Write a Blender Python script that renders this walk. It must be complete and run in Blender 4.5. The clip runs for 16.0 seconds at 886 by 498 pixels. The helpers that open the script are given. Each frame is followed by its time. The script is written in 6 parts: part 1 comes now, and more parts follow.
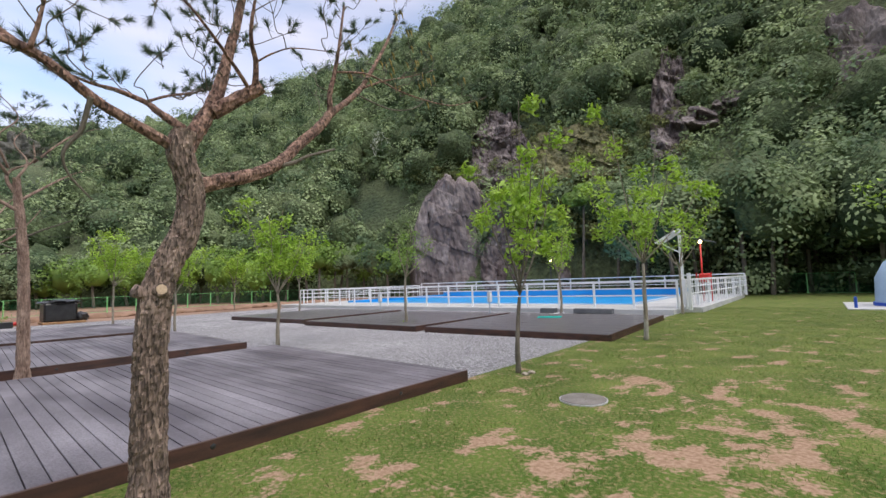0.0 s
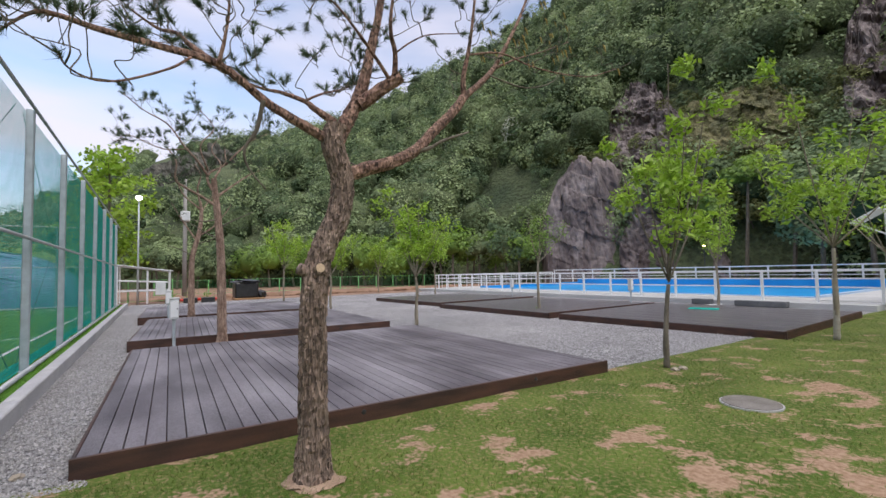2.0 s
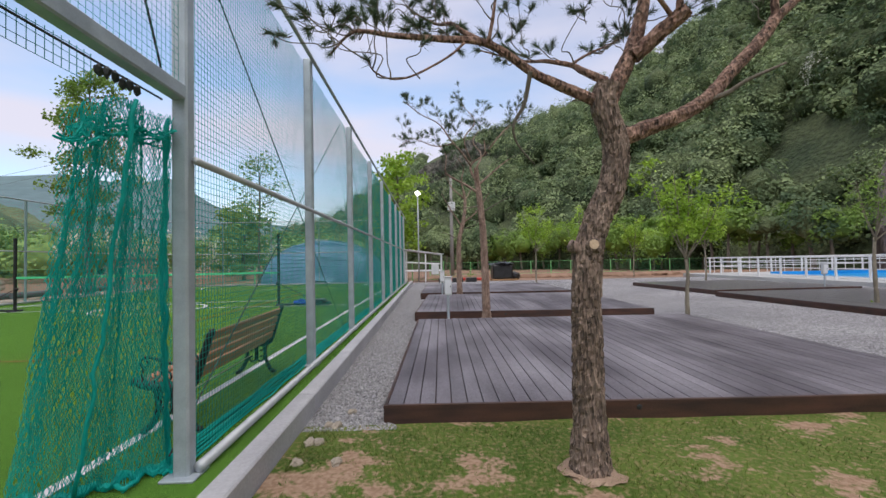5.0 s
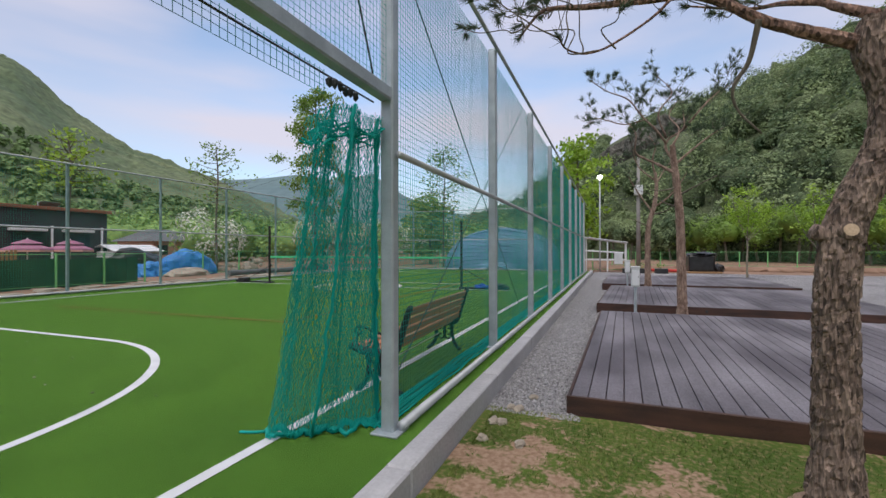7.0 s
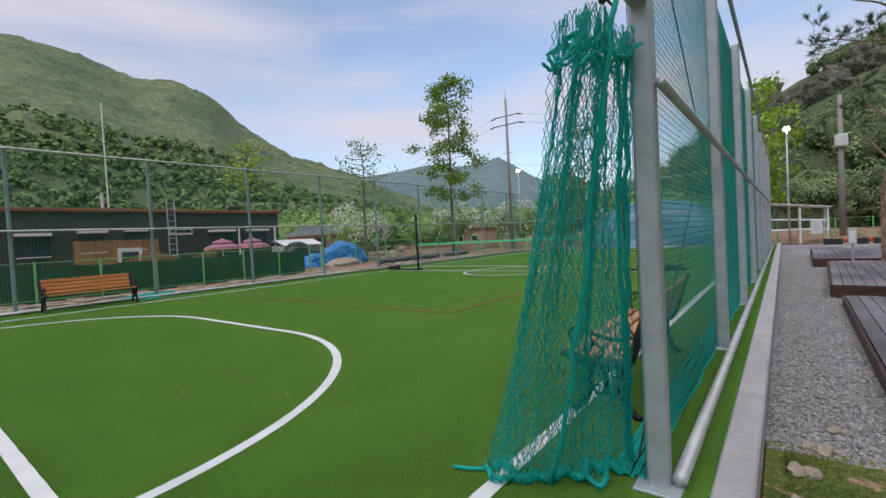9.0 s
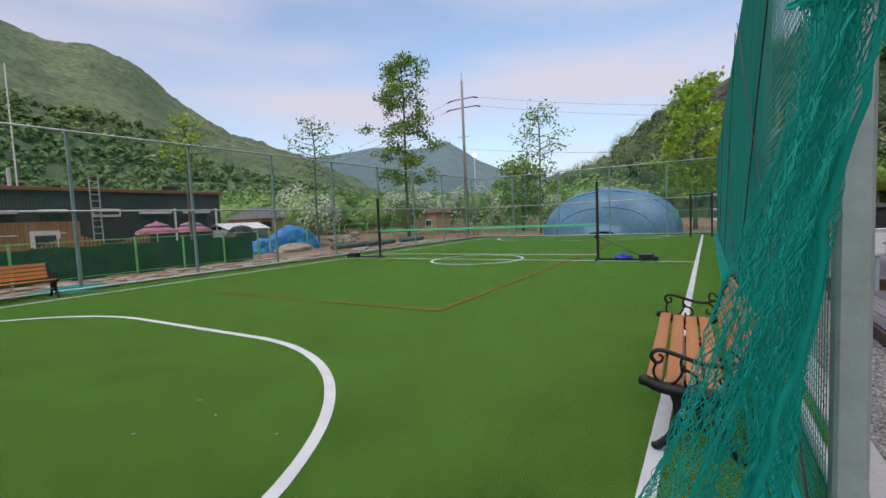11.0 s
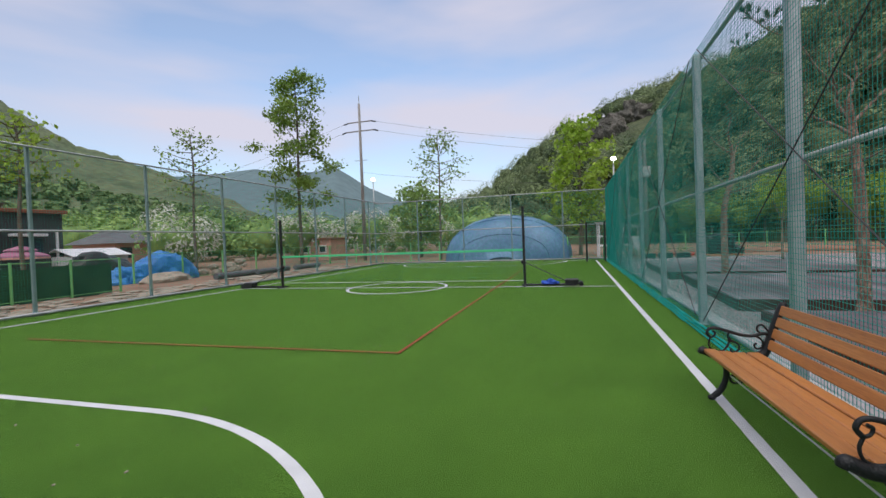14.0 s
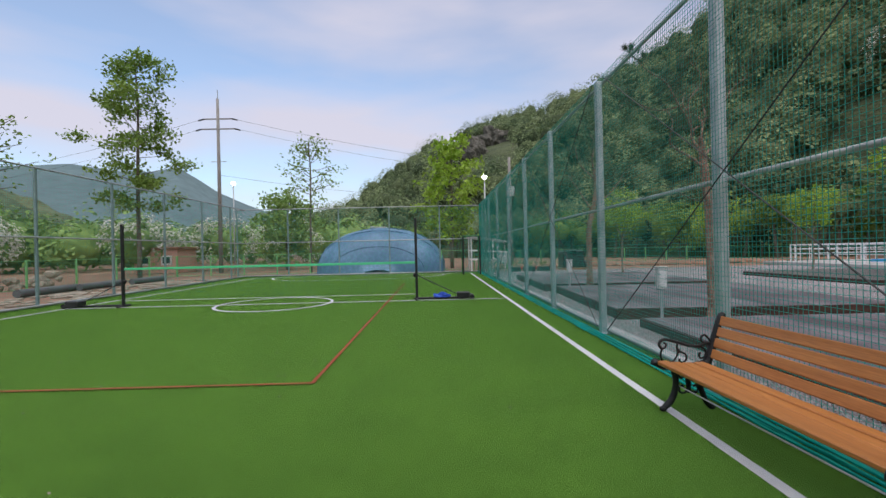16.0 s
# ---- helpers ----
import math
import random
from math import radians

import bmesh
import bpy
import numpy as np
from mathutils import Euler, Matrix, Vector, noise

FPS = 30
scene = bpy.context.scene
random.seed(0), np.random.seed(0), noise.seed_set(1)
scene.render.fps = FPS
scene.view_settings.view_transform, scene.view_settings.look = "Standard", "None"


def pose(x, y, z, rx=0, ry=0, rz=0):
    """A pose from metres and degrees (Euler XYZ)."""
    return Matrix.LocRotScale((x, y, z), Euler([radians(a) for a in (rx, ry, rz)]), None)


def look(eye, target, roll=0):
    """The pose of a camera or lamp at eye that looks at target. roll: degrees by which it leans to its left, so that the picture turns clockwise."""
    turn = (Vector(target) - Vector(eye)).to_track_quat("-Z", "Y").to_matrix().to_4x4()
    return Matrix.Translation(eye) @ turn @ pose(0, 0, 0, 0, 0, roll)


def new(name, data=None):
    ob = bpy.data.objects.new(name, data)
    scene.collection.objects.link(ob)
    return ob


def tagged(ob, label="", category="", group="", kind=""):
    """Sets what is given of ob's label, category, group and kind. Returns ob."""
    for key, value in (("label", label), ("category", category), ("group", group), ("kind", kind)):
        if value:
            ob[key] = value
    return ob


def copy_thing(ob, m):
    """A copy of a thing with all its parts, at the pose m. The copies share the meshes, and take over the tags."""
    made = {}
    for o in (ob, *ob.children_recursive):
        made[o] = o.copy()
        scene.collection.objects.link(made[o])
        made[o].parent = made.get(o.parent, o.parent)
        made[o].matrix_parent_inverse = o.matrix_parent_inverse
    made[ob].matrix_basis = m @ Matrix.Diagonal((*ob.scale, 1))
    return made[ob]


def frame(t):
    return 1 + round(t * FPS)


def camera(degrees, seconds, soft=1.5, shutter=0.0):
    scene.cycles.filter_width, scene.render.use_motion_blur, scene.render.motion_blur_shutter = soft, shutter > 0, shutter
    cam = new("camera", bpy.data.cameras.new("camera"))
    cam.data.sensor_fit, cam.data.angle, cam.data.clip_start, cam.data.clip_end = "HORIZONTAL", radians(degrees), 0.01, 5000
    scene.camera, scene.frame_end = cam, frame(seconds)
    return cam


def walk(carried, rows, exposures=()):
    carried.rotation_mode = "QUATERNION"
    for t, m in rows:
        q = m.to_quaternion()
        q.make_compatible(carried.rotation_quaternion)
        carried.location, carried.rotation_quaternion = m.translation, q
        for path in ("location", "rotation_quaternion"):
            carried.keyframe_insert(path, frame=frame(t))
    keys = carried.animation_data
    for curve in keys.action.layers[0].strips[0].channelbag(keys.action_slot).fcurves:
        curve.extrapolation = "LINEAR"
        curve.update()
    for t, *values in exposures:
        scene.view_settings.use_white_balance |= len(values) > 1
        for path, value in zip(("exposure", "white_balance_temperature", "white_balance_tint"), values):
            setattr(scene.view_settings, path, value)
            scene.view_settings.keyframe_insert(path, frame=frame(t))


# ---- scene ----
cam = camera(89.9, 16.0)
PATH = [
    (0, (-0.372, -0.921, 1.321), (-1.659, 0.602, 1.471), -1.9),
    (0.5, (-0.383, -0.903, 1.308), (-1.792, 0.511, 1.439), -1.8),
    (1, (-0.408, -0.892, 1.306), (-1.918, 0.413, 1.43), -1.6),
    (1.5, (-0.415, -0.897, 1.29), (-2.023, 0.287, 1.405), -1.3),
    (2, (-0.441, -0.904, 1.286), (-2.117, 0.182, 1.391), -1.2),
    (2.5, (-0.495, -0.913, 1.285), (-2.227, 0.084, 1.366), -1.4),
    (3, (-0.562, -0.929, 1.274), (-2.359, -0.053, 1.333), -1.9),
    (3.5, (-0.622, -0.981, 1.264), (-2.48, -0.244, 1.317), -2.5),
    (3.9, (-0.657, -0.996, 1.237), (-2.57, -0.417, 1.291), -2.6),
    (4, (-0.668, -1.008, 1.24), (-2.593, -0.47, 1.291), -2.6),
    (4.5, (-0.711, -0.984, 1.249), (-2.688, -0.686, 1.3), -2.0),
    (7, (-0.739, -1.052, 1.237), (-2.608, -1.762, 1.242), -0.1),
    (7.5, (-0.826, -1.26, 1.234), (-2.623, -2.137, 1.219), -1.1),
    (8, (-0.897, -1.447, 1.232), (-2.602, -2.493, 1.205), -2.4),
    (8.5, (-1.026, -1.672, 1.213), (-2.641, -2.851, 1.174), -3.0),
    (8.7, (-1.106, -1.792, 1.219), (-2.688, -3.014, 1.166), -3.1),
    (10.8, (-1.449, -2.801, 1.355), (-3.13, -3.875, 1.221), -2.7),
    (11, (-1.464, -2.88, 1.345), (-3.175, -3.908, 1.207), -2.5),
    (11.5, (-1.495, -3.16, 1.364), (-3.288, -4.032, 1.206), -2.8),
    (12, (-1.593, -3.365, 1.343), (-3.438, -4.12, 1.187), -2.9),
    (12.5, (-1.714, -3.573, 1.349), (-3.601, -4.22, 1.207), -3.0),
    (13, (-1.781, -3.843, 1.331), (-3.679, -4.457, 1.19), -3.6),
    (13.5, (-1.859, -4.062, 1.343), (-3.754, -4.694, 1.236), -3.4),
    (14, (-1.999, -4.196, 1.334), (-3.917, -4.763, 1.294), -2.2),
    (14.5, (-2.065, -4.303, 1.349), (-4.017, -4.741, 1.356), -1.2),
    (15, (-2.164, -4.543, 1.343), (-4.14, -4.853, 1.331), -1.5),
    (15.5, (-2.274, -4.785, 1.359), (-4.264, -4.986, 1.329), -2.1),
    (16, (-2.404, -4.968, 1.327), (-4.404, -4.937, 1.327), -1.3),
]
walk(cam, [(t, look(eye, target, roll)) for t, eye, target, roll in PATH],
     exposures=[(0, 0.76), (2, 0.59), (4.5, 0.42), (7, 0.26), (11, 0.18), (16, 0.20)])

# ---- world and light ----
world = bpy.data.worlds.new("dusk_sky")
scene.world = world
world.use_nodes = True
wn, wl = world.node_tree.nodes, world.node_tree.links
wn.clear()
sky = wn.new("ShaderNodeTexSky")
sky.sky_type = "NISHITA"
sky.sun_disc = False
sky.sun_elevation, sky.sun_rotation = radians(16), radians(70)
sky.air_density, sky.dust_density, sky.ozone_density = 1.0, 0.6, 3.0
sky_gain = wn.new("ShaderNodeVectorMath")
sky_gain.operation = "SCALE"
sky_gain.inputs["Scale"].default_value = 0.21
wl.new(sky.outputs[0], sky_gain.inputs[0])
wco = wn.new("ShaderNodeTexCoord")
wmap = wn.new("ShaderNodeMapping")
wmap.inputs["Scale"].default_value = (0.8, 1.3, 5.2)
wmap.inputs["Rotation"].default_value = (0.25, 0.1, 0.5)
wl.new(wco.outputs["Generated"], wmap.inputs[0])
wnoise = wn.new("ShaderNodeTexNoise")
wnoise.inputs["Scale"].default_value = 1.5
wnoise.inputs["Detail"].default_value = 5
wnoise.inputs["Roughness"].default_value = 0.42
wl.new(wmap.outputs[0], wnoise.inputs["Vector"])
wramp = wn.new("ShaderNodeValToRGB")
wramp.color_ramp.elements[0].position, wramp.color_ramp.elements[0].color = 0.39, (0.25, 0.25, 0.25, 1)
wramp.color_ramp.elements[1].position, wramp.color_ramp.elements[1].color = 0.66, (0.92, 0.92, 0.92, 1)
wl.new(wnoise.outputs["Fac"], wramp.inputs[0])
wmix = wn.new("ShaderNodeMixRGB")
wmix.inputs["Color2"].default_value = (0.785, 0.745, 0.86, 1)
wl.new(wramp.outputs[0], wmix.inputs["Fac"])
wl.new(sky_gain.outputs[0], wmix.inputs["Color1"])
wbg = wn.new("ShaderNodeBackground")
wbg.inputs["Strength"].default_value = 0.80
wl.new(wmix.outputs[0], wbg.inputs["Color"])
wout = wn.new("ShaderNodeOutputWorld")
wl.new(wbg.outputs[0], wout.inputs["Surface"])

sun_data = bpy.data.lights.new("sun", "SUN")
sun_data.energy, sun_data.angle, sun_data.color = 2.0, radians(75), (1.0, 0.94, 0.84)
sun = new("sun", sun_data)
sun.matrix_world = look((0, 0, 60), (-22, -1, 0))

# ---- materials ----
LAWN_Z, FIELD_Z, SOIL_Z = -0.16, 0.0, -0.22


def mat(name, dark, light, scale=4.0, fine=60.0, rough=0.7, metal=0.0, bump=0.2, fine_amount=0.35, alpha_rand=0.0,
        stretch=(1, 1, 1), translucent=0.0, coords="Object", contrast=(0.3, 0.7), spec=0.5, cells=0.0, depth=0.02):
    """Two colours mixed by a broad noise, a fine noise for grain and relief, and a little change from piece to piece."""
    m = bpy.data.materials.new(name)
    m.use_nodes = True
    n, l = m.node_tree.nodes, m.node_tree.links
    p = n["Principled BSDF"]
    co = n.new("ShaderNodeTexCoord")
    mp = n.new("ShaderNodeMapping")
    mp.inputs["Scale"].default_value = stretch
    place = n.new("ShaderNodeNewGeometry").outputs["Position"] if coords == "World" else co.outputs[coords]
    l.new(place, mp.inputs[0])
    a = n.new("ShaderNodeTexNoise")
    a.inputs["Scale"].default_value, a.inputs["Detail"].default_value = scale, 5
    b = n.new("ShaderNodeTexNoise")
    b.inputs["Scale"].default_value, b.inputs["Detail"].default_value = fine, 3
    l.new(mp.outputs[0], a.inputs["Vector"])
    l.new(mp.outputs[0], b.inputs["Vector"])
    r = n.new("ShaderNodeMapRange")
    r.inputs["From Min"].default_value, r.inputs["From Max"].default_value = contrast
    l.new(a.outputs["Fac"], r.inputs["Value"])
    mx = n.new("ShaderNodeMixRGB")
    mx.inputs["Color1"].default_value = (*dark, 1)
    mx.inputs["Color2"].default_value = (*light, 1)
    l.new(r.outputs[0], mx.inputs["Fac"])
    ov = n.new("ShaderNodeMixRGB")
    ov.blend_type = "OVERLAY"
    ov.inputs["Fac"].default_value = fine_amount
    l.new(mx.outputs[0], ov.inputs["Color1"])
    l.new(b.outputs["Fac"], ov.inputs["Color2"])
    colour = ov.outputs[0]
    if cells:
        vo = n.new("ShaderNodeTexVoronoi")
        vo.inputs["Scale"].default_value = cells
        l.new(mp.outputs[0], vo.inputs["Vector"])
        bw = n.new("ShaderNodeRGBToBW")
        l.new(vo.outputs["Color"], bw.inputs[0])
        oc = n.new("ShaderNodeMixRGB")
        oc.blend_type = "OVERLAY"
        oc.inputs["Fac"].default_value = 0.85
        l.new(colour, oc.inputs["Color1"])
        l.new(bw.outputs[0], oc.inputs["Color2"])
        colour = oc.outputs[0]
    if alpha_rand:
        oi = n.new("ShaderNodeObjectInfo")
        ge = n.new("ShaderNodeNewGeometry")
        ad = n.new("ShaderNodeMath")
        ad.operation = "ADD"
        l.new(oi.outputs["Random"], ad.inputs[0])
        l.new(ge.outputs["Random Per Island"], ad.inputs[1])
        fr = n.new("ShaderNodeMath")
        fr.operation = "FRACT"
        l.new(ad.outputs[0], fr.inputs[0])
        rr = n.new("ShaderNodeMapRange")
        rr.inputs["To Min"].default_value, rr.inputs["To Max"].default_value = 1 - alpha_rand, 1 + alpha_rand
        l.new(fr.outputs[0], rr.inputs["Value"])
        hs = n.new("ShaderNodeHueSaturation")
        l.new(rr.outputs[0], hs.inputs["Value"])
        l.new(colour, hs.inputs["Color"])
        colour = hs.outputs[0]
    l.new(colour, p.inputs["Base Color"])
    p.inputs["Roughness"].default_value, p.inputs["Metallic"].default_value = rough, metal
    p.inputs["Specular IOR Level"].default_value = spec
    if bump:
        bp = n.new("ShaderNodeBump")
        bp.inputs["Strength"].default_value, bp.inputs["Distance"].default_value = bump, depth
        l.new(vo.outputs["Distance"] if cells else b.outputs["Fac"], bp.inputs["Height"])
        l.new(bp.outputs[0], p.inputs["Normal"])
    if translucent:
        tr = n.new("ShaderNodeBsdfTranslucent")
        l.new(colour, tr.inputs["Color"])
        ms = n.new("ShaderNodeMixShader")
        ms.inputs["Fac"].default_value = translucent
        l.new(p.outputs[0], ms.inputs[1])
        l.new(tr.outputs[0], ms.inputs[2])
        l.new(ms.outputs[0], n["Material Output"].inputs["Surface"])
    return m


def glow(name, colour, strength):
    m = bpy.data.materials.new(name)
    m.use_nodes = True
    p = m.node_tree.nodes["Principled BSDF"]
    p.inputs["Emission Color"].default_value = (*colour, 1)
    p.inputs["Emission Strength"].default_value = strength
    return m


M_TURF = mat("artificial_turf", (0.018, 0.058, 0.0045), (0.038, 0.100, 0.0095), 1.5, 160, 0.85, bump=0.6, fine_amount=0.6, spec=0.08, contrast=(0.36, 0.66))
turf_node = M_TURF.node_tree.nodes["Principled BSDF"]
turf_node.inputs["Sheen Weight"].default_value = 1.0
turf_node.inputs["Sheen Roughness"].default_value = 0.27
turf_node.inputs["Sheen Tint"].default_value = (0.50, 0.98, 0.17, 1)
M_LINE = mat("white_turf_line", (0.62, 0.63, 0.66), (0.76, 0.77, 0.8), 3, 220, 0.8, bump=0.4, fine_amount=0.15)
M_REDLINE = mat("red_turf_line", (0.25, 0.055, 0.015), (0.33, 0.075, 0.02), 2, 220, 0.8, bump=0.4)
M_STEEL = mat("galvanised_steel", (0.40, 0.445, 0.49), (0.55, 0.605, 0.65), 6, 120, 0.45, 0.35, bump=0.05, fine_amount=0.15)
M_TEALSTEEL = mat("weathered_teal_grey_steel", (0.20, 0.30, 0.31), (0.29, 0.40, 0.41), 6, 120, 0.5, 0.2, bump=0.05, fine_amount=0.15)
M_PIPE = mat("zinc_pipe", (0.40, 0.42, 0.45), (0.56, 0.58, 0.6), 5, 90, 0.4, 0.3, bump=0.04, fine_amount=0.15)
M_CABLE = mat("dark_cable", (0.03, 0.035, 0.04), (0.06, 0.065, 0.07), 5, 80, 0.6, bump=0.0)
M_NET = mat("green_netting", (0.010, 0.32, 0.26), (0.026, 0.41, 0.345), 2, 40, 0.6, bump=0.0, fine_amount=0.1, translucent=0.3)
M_CURTAIN = mat("green_curtain_net", (0.008, 0.54, 0.48), (0.020, 0.66, 0.60), 3, 40, 0.6, bump=0.0, fine_amount=0.1, translucent=0.5)
M_FINE = mat("fine_green_netting", (0.04, 0.36, 0.27), (0.08, 0.44, 0.34), 2, 40, 0.6, bump=0.0, fine_amount=0.1, translucent=0.3)
M_CONC = mat("concrete", (0.36, 0.35, 0.37), (0.49, 0.48, 0.50), 1.6, 45, 0.88, bump=0.15, fine_amount=0.2)
M_PLATFORM = mat("pale_concrete", (0.40, 0.40, 0.41), (0.52, 0.52, 0.52), 0.8, 50, 0.8, bump=0.15)
M_DECK = mat("stained_deck_board", (0.084, 0.072, 0.086), (0.275, 0.254, 0.285), 0.75, 55, 0.6, bump=0.3, fine_amount=0.55, alpha_rand=0.16, stretch=(0.55, 1.5, 1), coords="World", contrast=(0.40, 0.74))
M_WETDECK = mat("wet_deck_board", (0.080, 0.070, 0.078), (0.19, 0.175, 0.19), 0.7, 40, 0.28, bump=0.06, fine_amount=0.3, alpha_rand=0.14, stretch=(0.35, 2.2, 1))
M_FASCIA = mat("dark_brown_fascia", (0.028, 0.013, 0.010), (0.085, 0.035, 0.022), 3, 60, 0.55, bump=0.3, stretch=(1, 0.6, 4))
M_BENCHWOOD = mat("orange_bench_wood", (0.43, 0.155, 0.038), (0.60, 0.25, 0.075), 3.5, 45, 0.42, bump=0.12, fine_amount=0.4, alpha_rand=0.14, stretch=(0.25, 4, 4))
M_IRON = mat("black_cast_iron", (0.006, 0.006, 0.007), (0.014, 0.014, 0.016), 8, 90, 0.5, 0.0, bump=0.25)
M_WHITE = mat("white_paint", (0.70, 0.71, 0.74), (0.82, 0.82, 0.84), 2, 50, 0.5, bump=0.05, fine_amount=0.12)
M_GREYBOX = mat("pale_grey_cabinet", (0.55, 0.57, 0.58), (0.66, 0.67, 0.68), 3, 60, 0.5, bump=0.05, fine_amount=0.12)
M_POOL = mat("blue_pool_paint", (0.012, 0.25, 0.62), (0.025, 0.34, 0.74), 0.6, 20, 0.35, bump=0.05, fine_amount=0.1)
M_BARK = mat("pine_bark", (0.125, 0.086, 0.068), (0.255, 0.188, 0.150), 18, 90, 0.92, bump=1.0, fine_amount=0.8, stretch=(1, 1, 0.22), contrast=(0.25, 0.75), cells=72, depth=0.012)
M_REDBARK = mat("pine_upper_bark", (0.115, 0.062, 0.047), (0.29, 0.18, 0.135), 16, 70, 0.9, bump=1.0, fine_amount=0.8, cells=60, depth=0.008, stretch=(1, 1, 0.5))
M_PALEBARK = mat("reddish_tan_pine_bark", (0.15, 0.088, 0.066), (0.40, 0.285, 0.225), 12, 50, 0.9, bump=1.0, fine_amount=0.8, stretch=(1, 1, 0.4))
M_NEEDLE = mat("pine_needles", (0.045, 0.075, 0.04), (0.10, 0.15, 0.075), 2, 30, 0.6, bump=0, alpha_rand=0.35, translucent=0.25)
M_CONE = mat("pine_candle", (0.30, 0.22, 0.05), (0.42, 0.33, 0.10), 9, 60, 0.7, bump=0.2)
M_CUT = mat("sawn_wood", (0.50, 0.36, 0.24), (0.62, 0.47, 0.33), 20, 90, 0.8, bump=0.1)
M_YBARK = mat("pale_young_bark", (0.17, 0.14, 0.10), (0.34, 0.30, 0.235), 6, 45, 0.9, bump=0.7, stretch=(1, 1, 0.35), depth=0.01)
M_WRAP = mat("pale_trunk_wrap", (0.30, 0.27, 0.22), (0.42, 0.39, 0.33), 9, 80, 0.95, bump=0.8, stretch=(1, 1, 2.5), depth=0.008)
M_TWIG = mat("grey_brown_bark", (0.10, 0.085, 0.065), (0.20, 0.17, 0.135), 8, 50, 0.9, bump=0.6, stretch=(1, 1, 0.4))
M_LEAF = mat("young_bright_leaf", (0.22, 0.38, 0.03), (0.40, 0.56, 0.08), 1.6, 40, 0.5, bump=0, alpha_rand=0.3, translucent=0.4)
M_LEAF2 = mat("mid_green_leaf", (0.14, 0.25, 0.04), (0.26, 0.39, 0.08), 0.7, 40, 0.55, bump=0, alpha_rand=0.3, translucent=0.35)
M_WOODS = mat("forest_leaf", (0.104, 0.162, 0.082), (0.345, 0.425, 0.212), 0.20, 0.9, 0.6, bump=0, alpha_rand=0.10, fine_amount=0.45, translucent=0.28, contrast=(0.38, 0.62), spec=0.25)
# Forest leaf colour darkened: shade inside the crowns is painted into the cores.
M_WOODSHADE = mat("forest_crown_shade", (0.048, 0.074, 0.036), (0.14, 0.175, 0.085), 0.12, 3.0, 0.75, bump=1.0, fine_amount=1.0, contrast=(0.37, 0.63), spec=0.15, depth=0.5)
M_WOODS2 = mat("valley_leaf", (0.17, 0.30, 0.085), (0.35, 0.50, 0.16), 0.12, 1.2, 0.6, bump=0, alpha_rand=0.3, fine_amount=0.6, translucent=0.25, spec=0.25)
M_FARWOODS = mat("far_slope_leaf", (0.15, 0.245, 0.095), (0.235, 0.325, 0.13), 0.03, 0.5, 0.7, bump=0, alpha_rand=0.25, fine_amount=0.5, translucent=0.2, spec=0.2)
M_BLOSSOM = mat("white_blossom", (0.60, 0.62, 0.55), (0.8, 0.8, 0.75), 1, 20, 0.7, bump=0, alpha_rand=0.2, translucent=0.3)
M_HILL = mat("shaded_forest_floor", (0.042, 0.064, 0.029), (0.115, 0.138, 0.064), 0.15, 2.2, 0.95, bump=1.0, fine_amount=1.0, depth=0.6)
M_ROCK = mat("purple_brown_rock", (0.110, 0.088, 0.090), (0.30, 0.255, 0.25), 0.45, 3.0, 0.9, bump=0.9, fine_amount=0.75, stretch=(1, 1, 0.4), contrast=(0.34, 0.68), spec=0.2, depth=0.35)
M_FARROCK = mat("grey_ridge_rock", (0.075, 0.075, 0.066), (0.185, 0.170, 0.150), 0.3, 2.0, 0.9, bump=0.9, fine_amount=0.8, stretch=(1, 1, 0.5), contrast=(0.36, 0.66), spec=0.2, depth=0.35)
M_SCRUB = mat("dry_olive_scrub", (0.075, 0.080, 0.038), (0.195, 0.175, 0.085), 0.35, 2.5, 0.95, bump=0.8, fine_amount=0.9, depth=0.4)
M_SCRUBLEAF = mat("olive_scrub_leaf", (0.12, 0.15, 0.055), (0.26, 0.27, 0.11), 0.5, 3, 0.7, bump=0, alpha_rand=0.2, translucent=0.2, spec=0.2)
M_FARHILL = mat("far_wooded_slope", (0.066, 0.105, 0.052), (0.135, 0.165, 0.080), 0.02, 0.30, 0.95, bump=0.0, fine_amount=1.0, contrast=(0.35, 0.65))
# Haze of distance is painted into this ridge's blue-green base colour.
M_HAZE = mat("far_ridge_painted_haze", (0.105, 0.165, 0.18), (0.135, 0.20, 0.21), 0.004, 0.05, 1.0, bump=0.0, fine_amount=0.3)
M_SOIL = mat("reddish_soil", (0.20, 0.115, 0.075), (0.34, 0.21, 0.145), 0.5, 14, 0.95, bump=0.5)
M_GRAVEL = mat("grey_gravel", (0.235, 0.226, 0.24), (0.34, 0.328, 0.345), 0.5, 30, 0.9, bump=1.0, fine_amount=0.8, cells=38)
M_PEBBLE = mat("gravel_stone", (0.20, 0.193, 0.20), (0.38, 0.368, 0.375), 30, 120, 0.85, bump=0.3, alpha_rand=0.35)
M_BLADE = mat("grass_blade", (0.085, 0.148, 0.022), (0.185, 0.225, 0.048), 1.3, 30, 0.6, bump=0, alpha_rand=0.35, translucent=0.3)
M_GREENPOST = mat("light_green_paint", (0.17, 0.50, 0.16), (0.26, 0.60, 0.24), 2, 40, 0.5, bump=0.05, fine_amount=0.12)
M_GREENWIRE = mat("dark_green_wire", (0.02, 0.17, 0.06), (0.03, 0.22, 0.08), 2, 40, 0.5, bump=0)
M_MESHPANEL = mat("dark_green_screen", (0.016, 0.065, 0.036), (0.045, 0.125, 0.065), 1.5, 60, 0.8, bump=0.2)
